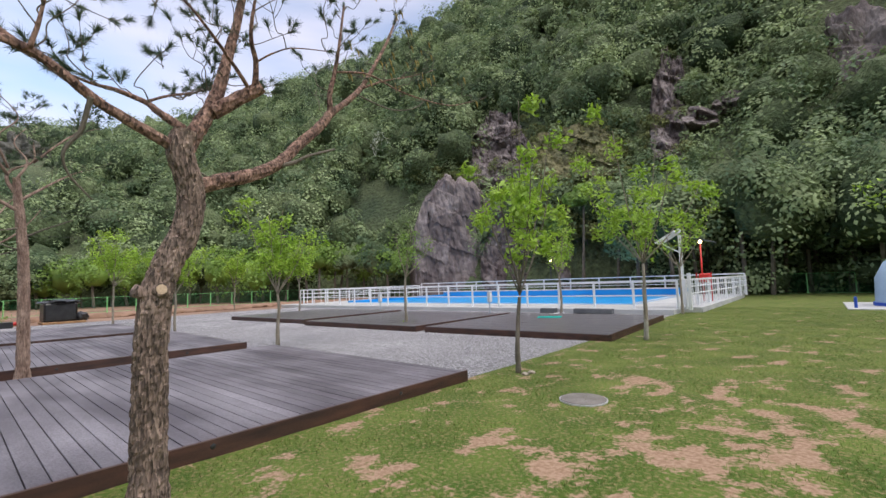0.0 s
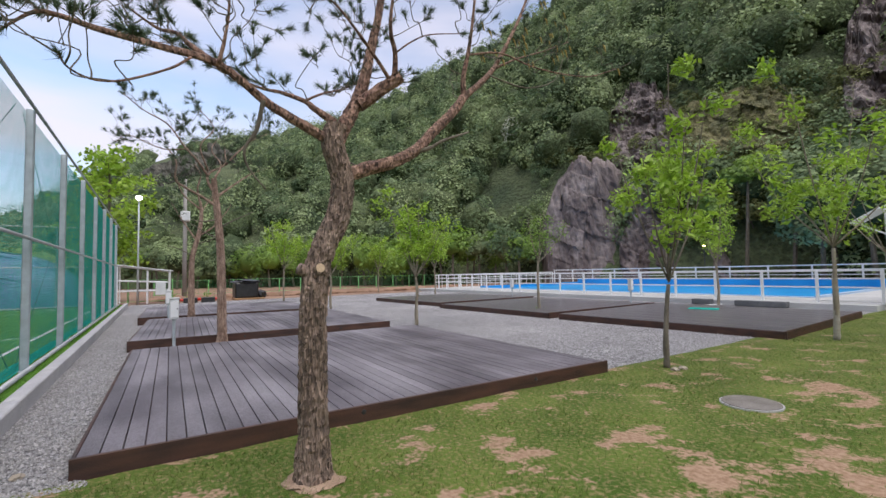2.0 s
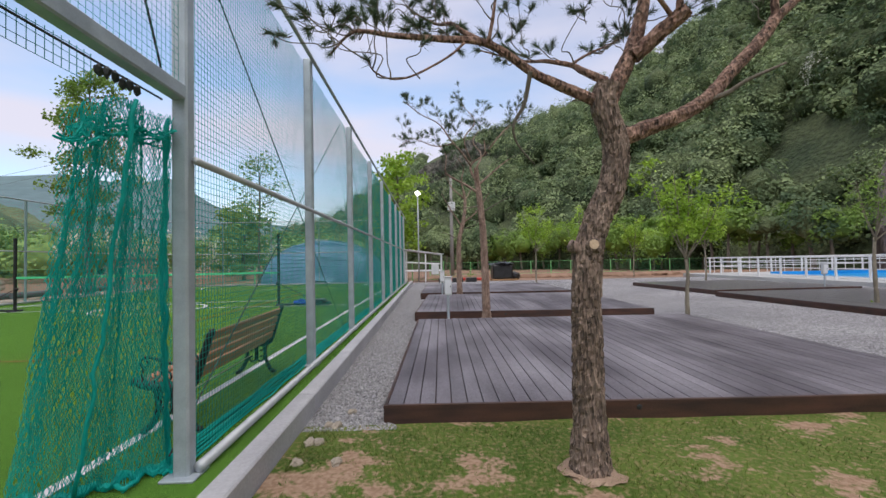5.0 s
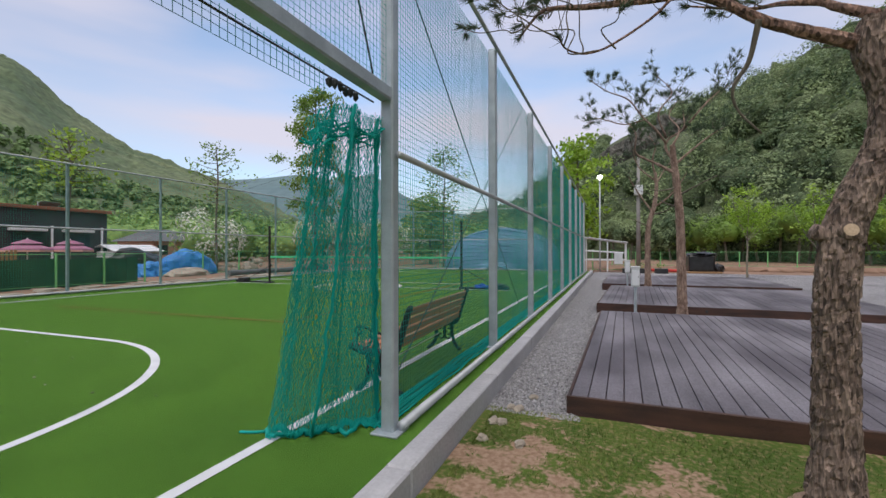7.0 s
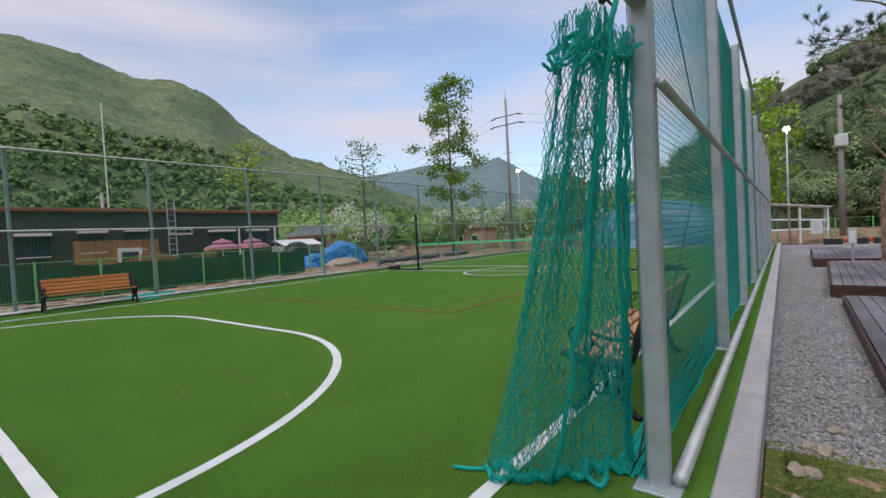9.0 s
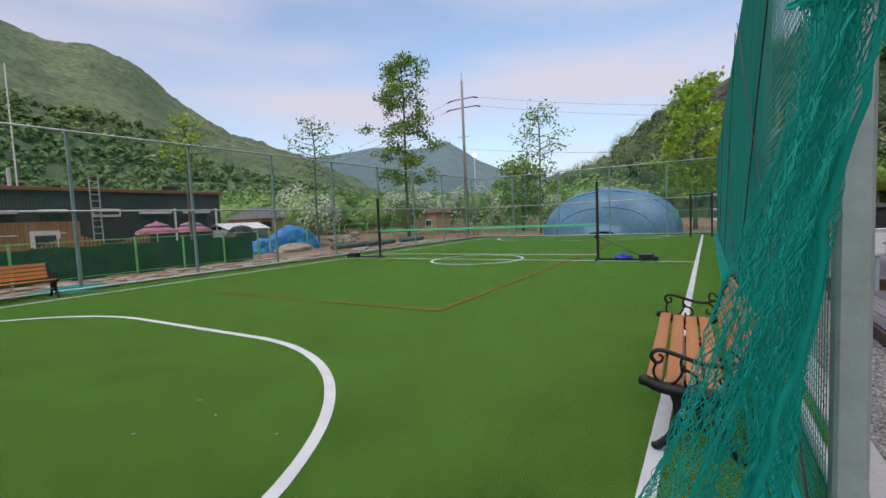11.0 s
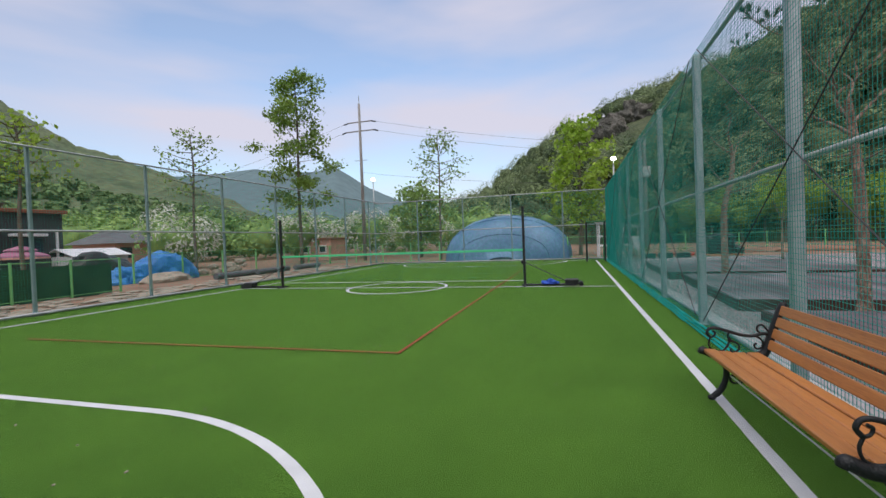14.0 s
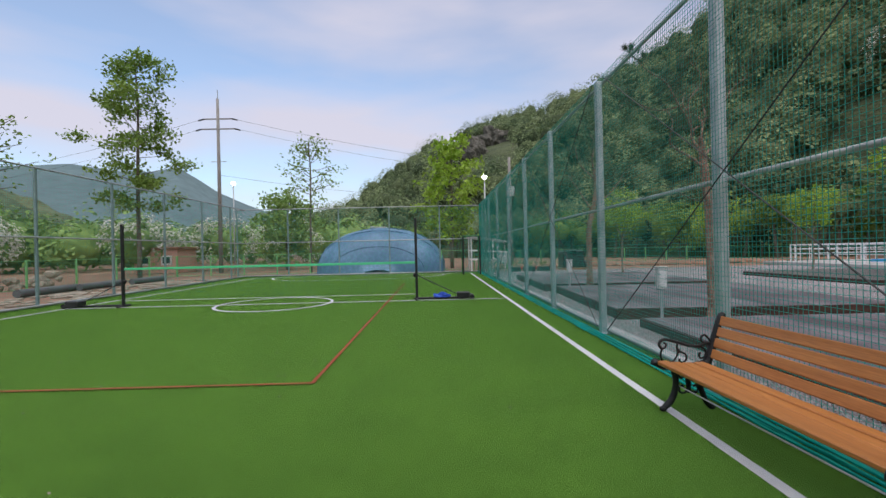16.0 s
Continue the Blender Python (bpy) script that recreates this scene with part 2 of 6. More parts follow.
M_DOME = mat("blue_vinyl_dome", (0.08, 0.20, 0.36), (0.17, 0.33, 0.52), 0.5, 5, 0.35, bump=0.15, fine_amount=0.4, translucent=0.15)
M_TARP = mat("blue_tarpaulin", (0.02, 0.17, 0.50), (0.05, 0.27, 0.65), 1.2, 8, 0.45, bump=0.4)
M_BLACKFILM = mat("black_sheeting", (0.012, 0.012, 0.014), (0.035, 0.035, 0.038), 3, 20, 0.35, bump=0.4)
M_DARKWALL = mat("charcoal_cladding", (0.035, 0.038, 0.043), (0.065, 0.07, 0.078), 0.6, 30, 0.7, bump=0.15)
M_BROWNTRIM = mat("brown_roof_edge", (0.23, 0.09, 0.05), (0.31, 0.13, 0.075), 1, 30, 0.6, bump=0.1)
M_WOODWALL = mat("timber_cladding", (0.26, 0.14, 0.06), (0.40, 0.24, 0.12), 1.2, 20, 0.7, bump=0.2, stretch=(6, 6, 0.5))
M_GLASS = mat("dark_window_glass", (0.03, 0.04, 0.05), (0.06, 0.075, 0.09), 0.5, 5, 0.1, bump=0)
M_PINK = mat("pink_wall", (0.60, 0.34, 0.27), (0.70, 0.42, 0.34), 0.8, 20, 0.8, bump=0.1)
M_PARASOL = mat("pink_parasol_cloth", (0.30, 0.10, 0.18), (0.42, 0.19, 0.28), 1.2, 20, 0.7, bump=0.1)
M_ROOF = mat("dark_roof_sheet", (0.09, 0.095, 0.105), (0.15, 0.155, 0.165), 1.5, 15, 0.7, bump=0.2)
M_RED = mat("red_enamel", (0.50, 0.02, 0.015), (0.62, 0.04, 0.03), 2, 40, 0.4, bump=0.05, fine_amount=0.15)
M_BLUECLOTH = mat("blue_cloth", (0.015, 0.06, 0.38), (0.03, 0.10, 0.5), 5, 60, 0.7, bump=0.3)
M_BAND = mat("bright_green_band", (0.08, 0.62, 0.28), (0.12, 0.72, 0.34), 2, 50, 0.6, bump=0.1, fine_amount=0.15)
M_TANK = mat("pale_blue_tank", (0.33, 0.45, 0.62), (0.42, 0.54, 0.70), 0.8, 20, 0.5, bump=0.1, fine_amount=0.2)
M_POLE = mat("concrete_pole", (0.25, 0.235, 0.23), (0.34, 0.32, 0.31), 1, 30, 0.85, bump=0.2)
M_RUBBLE = mat("pale_rubble", (0.28, 0.235, 0.185), (0.44, 0.38, 0.31), 1.2, 10, 0.9, bump=0.5)
M_DRYSOIL = mat("dry_pinkish_soil", (0.27, 0.18, 0.125), (0.40, 0.285, 0.21), 9, 60, 0.95, bump=0.6)
M_MANHOLE = mat("pale_manhole_lid", (0.13, 0.115, 0.105), (0.22, 0.20, 0.185), 4, 70, 0.85, bump=0.4)
M_LAMPGLOW = glow("lit_lamp_glass", (1.0, 0.97, 0.88), 14)
M_WARMGLOW = glow("lit_warm_lamp_glass", (1.0, 0.72, 0.32), 9)


def lawn_material():
    """Lawn green with bare pinkish soil where the 'bare' attribute of the mesh says so."""
    m = bpy.data.materials.new("lawn_with_bare_soil")
    m.use_nodes = True
    n, l = m.node_tree.nodes, m.node_tree.links
    p = n["Principled BSDF"]
    co = n.new("ShaderNodeTexCoord")
    noises = []
    for s, d in ((1.6, 5), (26, 4), (150, 2)):
        t = n.new("ShaderNodeTexNoise")
        t.inputs["Scale"].default_value, t.inputs["Detail"].default_value = s, d
        l.new(co.outputs["Object"], t.inputs["Vector"])
        noises.append(t)

    def mixed(c1, c2, fac, lo, hi):
        r = n.new("ShaderNodeMapRange")
        r.inputs["From Min"].default_value, r.inputs["From Max"].default_value = lo, hi
        l.new(fac, r.inputs["Value"])
        x = n.new("ShaderNodeMixRGB")
        for sock, c in (("Color1", c1), ("Color2", c2)):
            if isinstance(c, tuple):
                x.inputs[sock].default_value = (*c, 1)
            else:
                l.new(c, x.inputs[sock])
        l.new(r.outputs[0], x.inputs["Fac"])
        return x.outputs[0]
    green = mixed((0.056, 0.100, 0.015), (0.112, 0.158, 0.030), noises[0].outputs["Fac"], 0.35, 0.65)
    green = mixed(green, (0.25, 0.195, 0.095), noises[1].outputs["Fac"], 0.47, 0.72)
    soil = mixed((0.25, 0.155, 0.10), (0.375, 0.255, 0.178), noises[1].outputs["Fac"], 0.35, 0.65)
    at = n.new("ShaderNodeAttribute")
    at.attribute_name = "bare"
    ad = n.new("ShaderNodeMath")
    ad.operation = "MULTIPLY_ADD"
    ad.inputs[1].default_value, ad.inputs[2].default_value = 0.85, -0.425
    l.new(noises[1].outputs["Fac"], ad.inputs[0])
    sm = n.new("ShaderNodeMath")
    sm.operation = "ADD"
    l.new(at.outputs["Fac"], sm.inputs[0])
    l.new(ad.outputs[0], sm.inputs[1])
    l.new(mixed(green, soil, sm.outputs[0], 0.42, 0.66), p.inputs["Base Color"])
    p.inputs["Roughness"].default_value = 0.95
    p.inputs["Specular IOR Level"].default_value = 0.2
    bp = n.new("ShaderNodeBump")
    bp.inputs["Strength"].default_value, bp.inputs["Distance"].default_value = 0.4, 0.012
    l.new(noises[2].outputs["Fac"], bp.inputs["Height"])
    l.new(bp.outputs[0], p.inputs["Normal"])
    return m


M_LAWN = lawn_material()

# ---- building helpers ----
rng = np.random.default_rng(7)


class Geo:
    """Collects faces of one mesh."""

    def __init__(self):
        self.v, self.f = [], []

    def add(self, verts, faces):
        k = len(self.v)
        self.v += [tuple(p) for p in verts]
        self.f += [tuple(i + k for i in q) for q in faces]
        return self

    def box(self, c, size, bevel=0.0, turn=None):
        """A box round c, its edges chamfered by bevel; turn: a Matrix or degrees about z."""
        h = [s / 2 for s in size]
        r = turn if isinstance(turn, Matrix) else Matrix.Rotation(radians(turn or 0), 3, "Z")
        r = r.to_3x3()
        c = Vector(c)
        sg = [(x, y, z) for x in (-1, 1) for y in (-1, 1) for z in (-1, 1)]
        if bevel <= 0:
            vs = [c + r @ Vector([s[i] * h[i] for i in range(3)]) for s in sg]
            return self.add(vs, [(0, 1, 3, 2), (4, 6, 7, 5), (0, 4, 5, 1), (2, 3, 7, 6), (0, 2, 6, 4), (1, 5, 7, 3)])
        b = min(bevel, min(h) * 0.9)
        vs, idx = [], {}
        for s in sg:
            for a in range(3):
                idx[s, a] = len(vs)
                vs.append(c + r @ Vector([s[i] * (h[i] - (0 if i == a else b)) for i in range(3)]))
        fs = []
        for a in range(3):
            o = [i for i in range(3) if i != a]
            for sa in (-1, 1):
                q = []
                for u, w in ((-1, -1), (1, -1), (1, 1), (-1, 1)):
                    s = [0, 0, 0]
                    s[a], s[o[0]], s[o[1]] = sa, u, w
                    q.append(idx[tuple(s), a])
                flip = (sa > 0) == (a == 1)
                fs.append(tuple(q[::-1] if flip else q))
        for a in range(3):
            o = [i for i in range(3) if i != a]
            for u in (-1, 1):
                for w in (-1, 1):
                    s0, s1 = [0, 0, 0], [0, 0, 0]
                    s0[a], s1[a] = -1, 1
                    for s in (s0, s1):
                        s[o[0]], s[o[1]] = u, w
                    q = (idx[tuple(s0), o[0]], idx[tuple(s1), o[0]], idx[tuple(s1), o[1]], idx[tuple(s0), o[1]])
                    flip = (u * w > 0) == (a == 1)
                    fs.append(q if not flip else q[::-1])
        for s in sg:
            q = (idx[s, 0], idx[s, 1], idx[s, 2])
            fs.append(q if s[0] * s[1] * s[2] > 0 else q[::-1])
        return self.add(vs, fs)

    def tube(self, pts, radii, n=8, wobble=0.0, caps=True, squash=1.0):
        """A round tube along pts; radii: one or one each."""
        pts = [Vector(p) for p in pts]
        if not hasattr(radii, "__len__"):
            radii = [radii] * len(pts)
        vs, fs = [], []
        up = None
        for i, p in enumerate(pts):
            d = (pts[min(i + 1, len(pts) - 1)] - pts[max(i - 1, 0)]).normalized()
            if up is None:
                up = d.orthogonal().normalized()
            up = (up - d * up.dot(d))
            up = up.normalized() if up.length > 1e-6 else d.orthogonal().normalized()
            si = d.cross(up)
            for k in range(n):
                a = 2 * math.pi * k / n
                w = 1 + (wobble * noise.noise((p + up * math.cos(a) * 0.2 + si * math.sin(a) * 0.2) * 9) if wobble else 0)
                vs.append(p + (up * math.cos(a) * squash + si * math.sin(a)) * radii[i] * w)
        for i in range(len(pts) - 1):
            for k in range(n):
                fs.append((i * n + k, i * n + (k + 1) % n, (i + 1) * n + (k + 1) % n, (i + 1) * n + k))
        if caps:
            fs += [tuple(range(n))[::-1], tuple(range((len(pts) - 1) * n, len(pts) * n))]
        return self.add(vs, fs)

    def blob(self, c, r, rough=0.2, freq=1.0, seed=0, sub=2, flat_base=False):
        """A lumpy round body."""
        bm = bmesh.new()
        bmesh.ops.create_icosphere(bm, subdivisions=sub, radius=1)
        c, off = Vector(c), Vector((seed * 3.7, seed * 1.3, seed * 2.1))
        vs = []
        for v in bm.verts:
            k = 1 + rough * noise.fractal(v.co * freq + off, 1.0, 2.0, 3)
            q = Vector((v.co.x * r[0], v.co.y * r[1], v.co.z * r[2])) * k
            if flat_base and q.z < 0:
                q.z *= 0.05
            vs.append(c + q)
        fs = [tuple(v.index for v in f.verts) for f in bm.faces]
        bm.free()
        return self.add(vs, fs)

    def mesh(self, name, material, smooth=False):
        me = bpy.data.meshes.new(name)
        me.from_pydata(self.v, [], self.f)
        me.materials.append(material)
        if smooth:
            me.polygons.foreach_set("use_smooth", [True] * len(me.polygons))
        me.update()
        return me


def thing(name, at, label, category, group="", kind=""):
    ob = new(name)
    ob.location = at
    ob.empty_display_size = 0.1
    return tagged(ob, label, category, group, kind)


def part(name, geo, material, parent, label="", smooth=False, kind=""):
    """One mesh under a thing, its geometry given in the thing's own coordinates."""
    ob = new(name, geo if isinstance(geo, bpy.types.Mesh) else geo.mesh(name, material, smooth))
    ob.parent = parent
    if label or kind:
        tagged(ob, label, kind=kind)
    return ob


def solo(name, geo, material, label, category, kind="", smooth=False, at=(0, 0, 0)):
    ob = new(name, geo.mesh(name, material, smooth))
    ob.location = at
    return tagged(ob, label, category, kind=kind)


def quads_mesh(name, verts, material, per=4):
    """A mesh of separate flat polygons of `per` corners from an array (n * per, 3)."""
    me = bpy.data.meshes.new(name)
    nv = len(verts)
    nf = nv // per
    me.vertices.add(nv)
    me.vertices.foreach_set("co", np.ascontiguousarray(verts, dtype=np.float32).ravel())
    me.loops.add(nv)
    me.loops.foreach_set("vertex_index", np.arange(nv, dtype=np.int32))
    me.polygons.add(nf)
    me.polygons.foreach_set("loop_start", np.arange(0, nv, per, dtype=np.int32))
    me.update(calc_edges=True)
    me.validate()
    me.materials.append(material)
    return me


def leaf_array(centres, sizes, out=None, droop=0.0, slim=0.5):
    """Diamond-shaped leaves at the centres, turned at random, leaning to `out` where it is given."""
    n = len(centres)
    nor = rng.normal(size=(n, 3))
    nor /= np.linalg.norm(nor, axis=1)[:, None]
    if out is not None:
        nor = nor * 0.75 + out
        nor /= np.linalg.norm(nor, axis=1)[:, None] + 1e-9
    ax = np.cross(nor, rng.normal(size=(n, 3)))
    ax[:, 2] -= droop
    ax -= nor * np.sum(ax * nor, axis=1)[:, None]
    ax /= np.linalg.norm(ax, axis=1)[:, None] + 1e-9
    bi = np.cross(nor, ax)
    s = np.asarray(sizes).reshape(-1, 1)
    return np.stack([centres - ax * s * 0.5, centres + bi * s * 0.5 * slim, centres + ax * s * 0.5, centres - bi * s * 0.5 * slim], axis=1).reshape(-1, 3)


def smooth_path(pts, steps=5):
    """Catmull-Rom through the points."""
    p = [Vector(q) for q in pts]
    p = [p[0] * 2 - p[1]] + p + [p[-1] * 2 - p[-2]]
    res = []
    for i in range(1, len(p) - 2):
        for k in range(steps):
            t = k / steps
            a, b, c, d = p[i - 1:i + 3]
            res.append(0.5 * ((2 * b) + (c - a) * t + (2 * a - 5 * b + 4 * c - d) * t * t + (3 * b - a - 3 * c + d) * t ** 3))
    res.append(p[-2])
    return res

# ---- the large structure: ground, lawn, gravel, field ----
CENTRE = Vector((-2.0, -2.0, 0))
HILL_AZ = (-75, -40, -10, 18, 36, 41, 52, 60, 67, 75, 80, 88, 92, 97, 101, 108)
HILL_EL = (14, 24, 34, 36, 32.2, 30.3, 26, 22.5, 19.6, 16.8, 16.0, 14.2, 12.2, 8.6, 5.4, 3.0)
HILL_BASE = (60, 48, 42, 41, 44, 46, 52, 56, 60, 64, 68, 74, 80, 88, 95, 105)
HILL_TOP = (120, 112, 108, 110, 116, 120, 130, 140, 155, 175, 190, 215, 230, 240, 245, 250)
FAR_AZ = (128, 134, 140, 146, 151, 154.7, 158, 161, 164, 170, 190, 220, 250, 285)
FAR_EL = (3, 6.2, 9.0, 11.3, 14.1, 17.0, 18.4, 18.1, 18.9, 20.4, 20.5, 15, 12, 14)
HAZE_AZ = (98, 104, 110.8, 115.7, 118, 120, 122, 125, 129, 133, 140, 150)
HAZE_EL = (3, 4.3, 5.1, 7.0, 8.6, 9.8, 9.2, 9.0, 9.3, 8.7, 8.0, 5.0)


def polar(az, r):
    a = radians(az)
    return CENTRE.x - math.sin(a) * r, CENTRE.y + math.cos(a) * r


def hill_z(az, r):
    """The height of the near wooded hillside."""
    el, r0, r1 = (np.interp(az, HILL_AZ, q) for q in (HILL_EL, HILL_BASE, HILL_TOP))
    top = 1.35 + r1 * math.tan(radians(el)) - 2.6
    u = (r - r0) / (r1 - r0)
    if u <= 0:
        return SOIL_Z - 0.05
    rise = u ** 0.82 if u < 1 else 1.0 - 0.12 * (u - 1)
    x, y = polar(az, r)
    lump = noise.fractal(Vector((x, y, 0)) * 0.045, 1.0, 2.0, 3) * 3.2 * min(1, u * 3) * max(0.0, 1 - u * 0.8)
    return SOIL_Z + top * rise + lump


def polar_sheet(name, azs, rs, height, material, label):
    g = Geo()
    n = len(rs)
    vs = []
    for a in azs:
        for r in rs:
            x, y = polar(a, r(a) if callable(r) else r)
            vs.append((x, y, height(a, r(a) if callable(r) else r)))
    fs = [(i * n + k, i * n + k + 1, (i + 1) * n + k + 1, (i + 1) * n + k) for i in range(len(azs) - 1) for k in range(n - 1)]
    g.add(vs, fs)
    return solo(name, g, material, label, "hill", "structure", True)


def disc_ground():
    g = Geo()
    vs, fs = [(CENTRE.x, CENTRE.y, SOIL_Z)], []
    rings = (20, 40, 80, 160, 400, 1200, 3500)
    for r in rings:
        for k in range(48):
            x, y = polar(k * 7.5, r)
            vs.append((x, y, SOIL_Z - (0.0 if r < 100 else 0.4)))
    for k in range(48):
        fs.append((0, 1 + (k + 1) % 48, 1 + k))
    for i in range(len(rings) - 1):
        for k in range(48):
            a, b = 1 + i * 48 + k, 1 + i * 48 + (k + 1) % 48
            fs.append((a, b, b + 48, a + 48))
    return solo("ground", g.add(vs, fs), M_SOIL, "reddish bare soil that reaches to the hills", "ground", "structure", True)


disc_ground()
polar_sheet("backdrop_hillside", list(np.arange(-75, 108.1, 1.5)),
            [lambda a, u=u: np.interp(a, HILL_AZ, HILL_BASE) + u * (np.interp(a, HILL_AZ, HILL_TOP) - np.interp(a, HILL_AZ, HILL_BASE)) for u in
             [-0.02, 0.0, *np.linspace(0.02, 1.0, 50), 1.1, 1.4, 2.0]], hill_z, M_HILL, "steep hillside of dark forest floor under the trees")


def far_z(az, r):
    el = np.interp(az, FAR_AZ, FAR_EL)
    u = min(1.0, max(0.0, (r - 130) / 330))
    x, y = polar(az, r)
    p = Vector((x, y, 0))
    lump = noise.fractal(p * 0.011, 1.0, 2.0, 4) * 24 * u * (1 - u * 0.75) + abs(noise.noise(p * 0.13)) * 4.5 * min(1, u * 8)
    top = 1.35 + 460 * math.tan(radians(el)) - 2
    return SOIL_Z - 1 + top * (u ** 0.9 if r <= 460 else 1 - (r - 460) / 900) + lump


polar_sheet("backdrop_left_mountain", list(np.arange(128, 285.1, 0.6)), [128, *np.linspace(131, 460, 110), 500, 600], far_z, M_FARHILL,
            "green mountain with open woods behind the valley")


def haze_z(az, r):
    el = np.interp(az, HAZE_AZ, HAZE_EL)
    u = min(1.0, (r - 700) / 700)
    x, y = polar(az, r)
    return -3 + 1400 * math.tan(radians(el)) * u + noise.fractal(Vector((x, y, 0)) * 0.006, 1.0, 2.0, 5) * 26 * u * (1.15 - u)


polar_sheet("backdrop_far_ridge", list(np.arange(98, 150.1, 0.4)), [700, *np.linspace(710, 1400, 40), 1600], haze_z, M_HAZE, "far ridge with blue-green haze painted into its colour")


def bare_amount(x, y):
    """How bare the lawn is at a place: worn soil patches among the grass."""
    p = Vector((x * 0.9, y * 0.62, 0.0))
    a = noise.fractal(p * 3.0 + Vector((4.2, 1.7, 0)), 0.45, 2.1, 5) * 0.70 + 0.19
    for bx, by, br, k in ((-1.3, 3.0, 0.9, 0.30), (-0.2, 5.2, 1.0, 0.2), (-2.1, 5.4, 0.8, 0.22), (-2.5, -0.9, 0.8, 0.30), (-3.2, 0.3, 0.4, 0.2),
                          (-1.0, 4.3, 0.8, 0.24), (-2.4, 2.2, 0.6, 0.18), (-3.7, -1.6, 0.6, 0.32), (-3.1, -1.5, 0.7, 0.28), (-2.2, 0.9, 0.5, 0.18)):
        a += k * math.exp(-((x - bx) ** 2 + (y - by) ** 2) / br ** 2)
    a -= 0.015 * max(0.0, y - 8)
    return max(0.0, min(1.0, a))


def build_lawn():
    xs = list(np.arange(-4.62, 6.0, 0.08)) + list(np.arange(6.0, 24, 0.6))
    ys = list(np.arange(-2.09, 12.0, 0.08)) + list(np.arange(12.0, 24.0, 0.16)) + list(np.arange(24.0, 38, 0.4))
    me = bpy.data.meshes.new("lawn")
    vs = [(x, y, LAWN_Z + 0.012 * noise.noise(Vector((x, y, 0)) * 1.3)) for x in xs for y in ys]
    n = len(ys)
    me.from_pydata(vs, [], [(i * n + k, (i + 1) * n + k, (i + 1) * n + k + 1, i * n + k + 1) for i in range(len(xs) - 1) for k in range(n - 1)])
    at = me.attributes.new("bare", "FLOAT", "POINT")
    at.data.foreach_set("value", [bare_amount(v[0], v[1]) for v in vs])
    me.polygons.foreach_set("use_smooth", [True] * len(me.polygons))
    me.materials.append(M_LAWN)
    tagged(new("lawn", me), "short lawn with worn pinkish soil patches", "lawn", kind="structure")
    # blades where the lawn is not bare, near the walk
    n = 300000
    x = rng.uniform(-4.5, 3.2, n)
    y = -2.0 + rng.uniform(0, 1, n) ** 1.9 * 24
    keep = np.array([noise.random() > (bare_amount(a, b) - 0.3) * 3.2 for a, b in zip(x, y)])
    x, y = x[keep], y[keep]
    n = len(x)
    a = rng.uniform(0, 2 * math.pi, n)
    h, w = rng.uniform(0.012, 0.036, n), rng.uniform(0.002, 0.0042, n)
    lean = rng.normal(0, 0.022, (n, 2))
    b = np.stack([x, y, np.full(n, LAWN_Z - 0.004)], 1)
    sd = np.stack([np.cos(a) * w, np.sin(a) * w, np.zeros(n)], 1)
    tip = b + np.stack([lean[:, 0], lean[:, 1], h], 1)
    me = quads_mesh("grass_blades", np.stack([b - sd, b + sd, tip], 1).reshape(-1, 3), M_BLADE, 3)
    tagged(new("grass_blades", me), "short yellow-green grass blades of the lawn", "grass", kind="stuff")


build_lawn()
g = Geo().box((-17.5, 8.0, -0.2), (25.9, 20.2, 0.06))
solo("gravel_bed", g, M_GRAVEL, "grey crushed gravel between the wooden decks", "gravel", "structure")


def pebbles():
    n = 15000
    x, y = -4.5 - rng.uniform(0, 1, n) ** 1.5 * 18, rng.uniform(-2.08, -1.30, n)
    n2 = 9000
    x = np.concatenate([x, -4.6 - rng.uniform(0, 1, n2) ** 1.4 * 12])
    y = np.concatenate([y, rng.uniform(4.3, 10.1, n2)])
    n += n2
    s = rng.uniform(0.008, 0.02, n)
    c = np.stack([x, y, np.full(n, -0.168) + s * 0.3], 1)
    d = np.array([(1, 0, 0), (0, 1, 0), (-1, 0, 0), (0, -1, 0), (0, 0, 0.75), (0, 0, -0.75)])
    a = rng.uniform(0, 6.28, n)
    rot = np.stack([np.stack([np.cos(a), -np.sin(a), 0 * a], 1), np.stack([np.sin(a), np.cos(a), 0 * a], 1), np.stack([0 * a, 0 * a, 1 + 0 * a], 1)], 1)
    pts = c[:, None, :] + np.einsum("nij,kj->nki", rot, d) * s[:, None, None] * rng.uniform(0.6, 1.4, (n, 6, 1))
    tri = [(0, 1, 4), (1, 2, 4), (2, 3, 4), (3, 0, 4)]
    me = quads_mesh("gravel_stones", np.stack([pts[:, list(t)] for t in tri], 1).reshape(-1, 3), M_PEBBLE, 3)
    tagged(new("gravel_stones", me), "loose grey crushed stones on the gravel path", "gravel", kind="stuff")


pebbles()

# field: turf slab, kerb and painted lines
FENCE_Y, LEFT_Y, BACK_X, BAY = -2.467, -15.68, -27.3, 2.82
solo("field_turf", Geo().box((-12.6, (LEFT_Y - 0.3 - 2.27) / 2, -0.11), (30.2, -2.27 - LEFT_Y + 0.3, 0.22)), M_TURF,
     "green artificial turf sports field", "turf", "structure")


def kerb_row():
    top = thing("kerb", (0, -2.185, 0), "pale concrete kerb between the turf and the gravel path", "kerb", kind="structure")
    me = Geo().box((0, 0, -0.095), (1.992, 0.165, 0.21), 0.012).mesh("kerb_stone", M_CONC)
    for k in range(16):
        ob = part("kerb_stone", me, M_CONC, top)
        ob.location = (2.0 - k * 2.0, 0, 0.002 * (k % 2))


kerb_row()


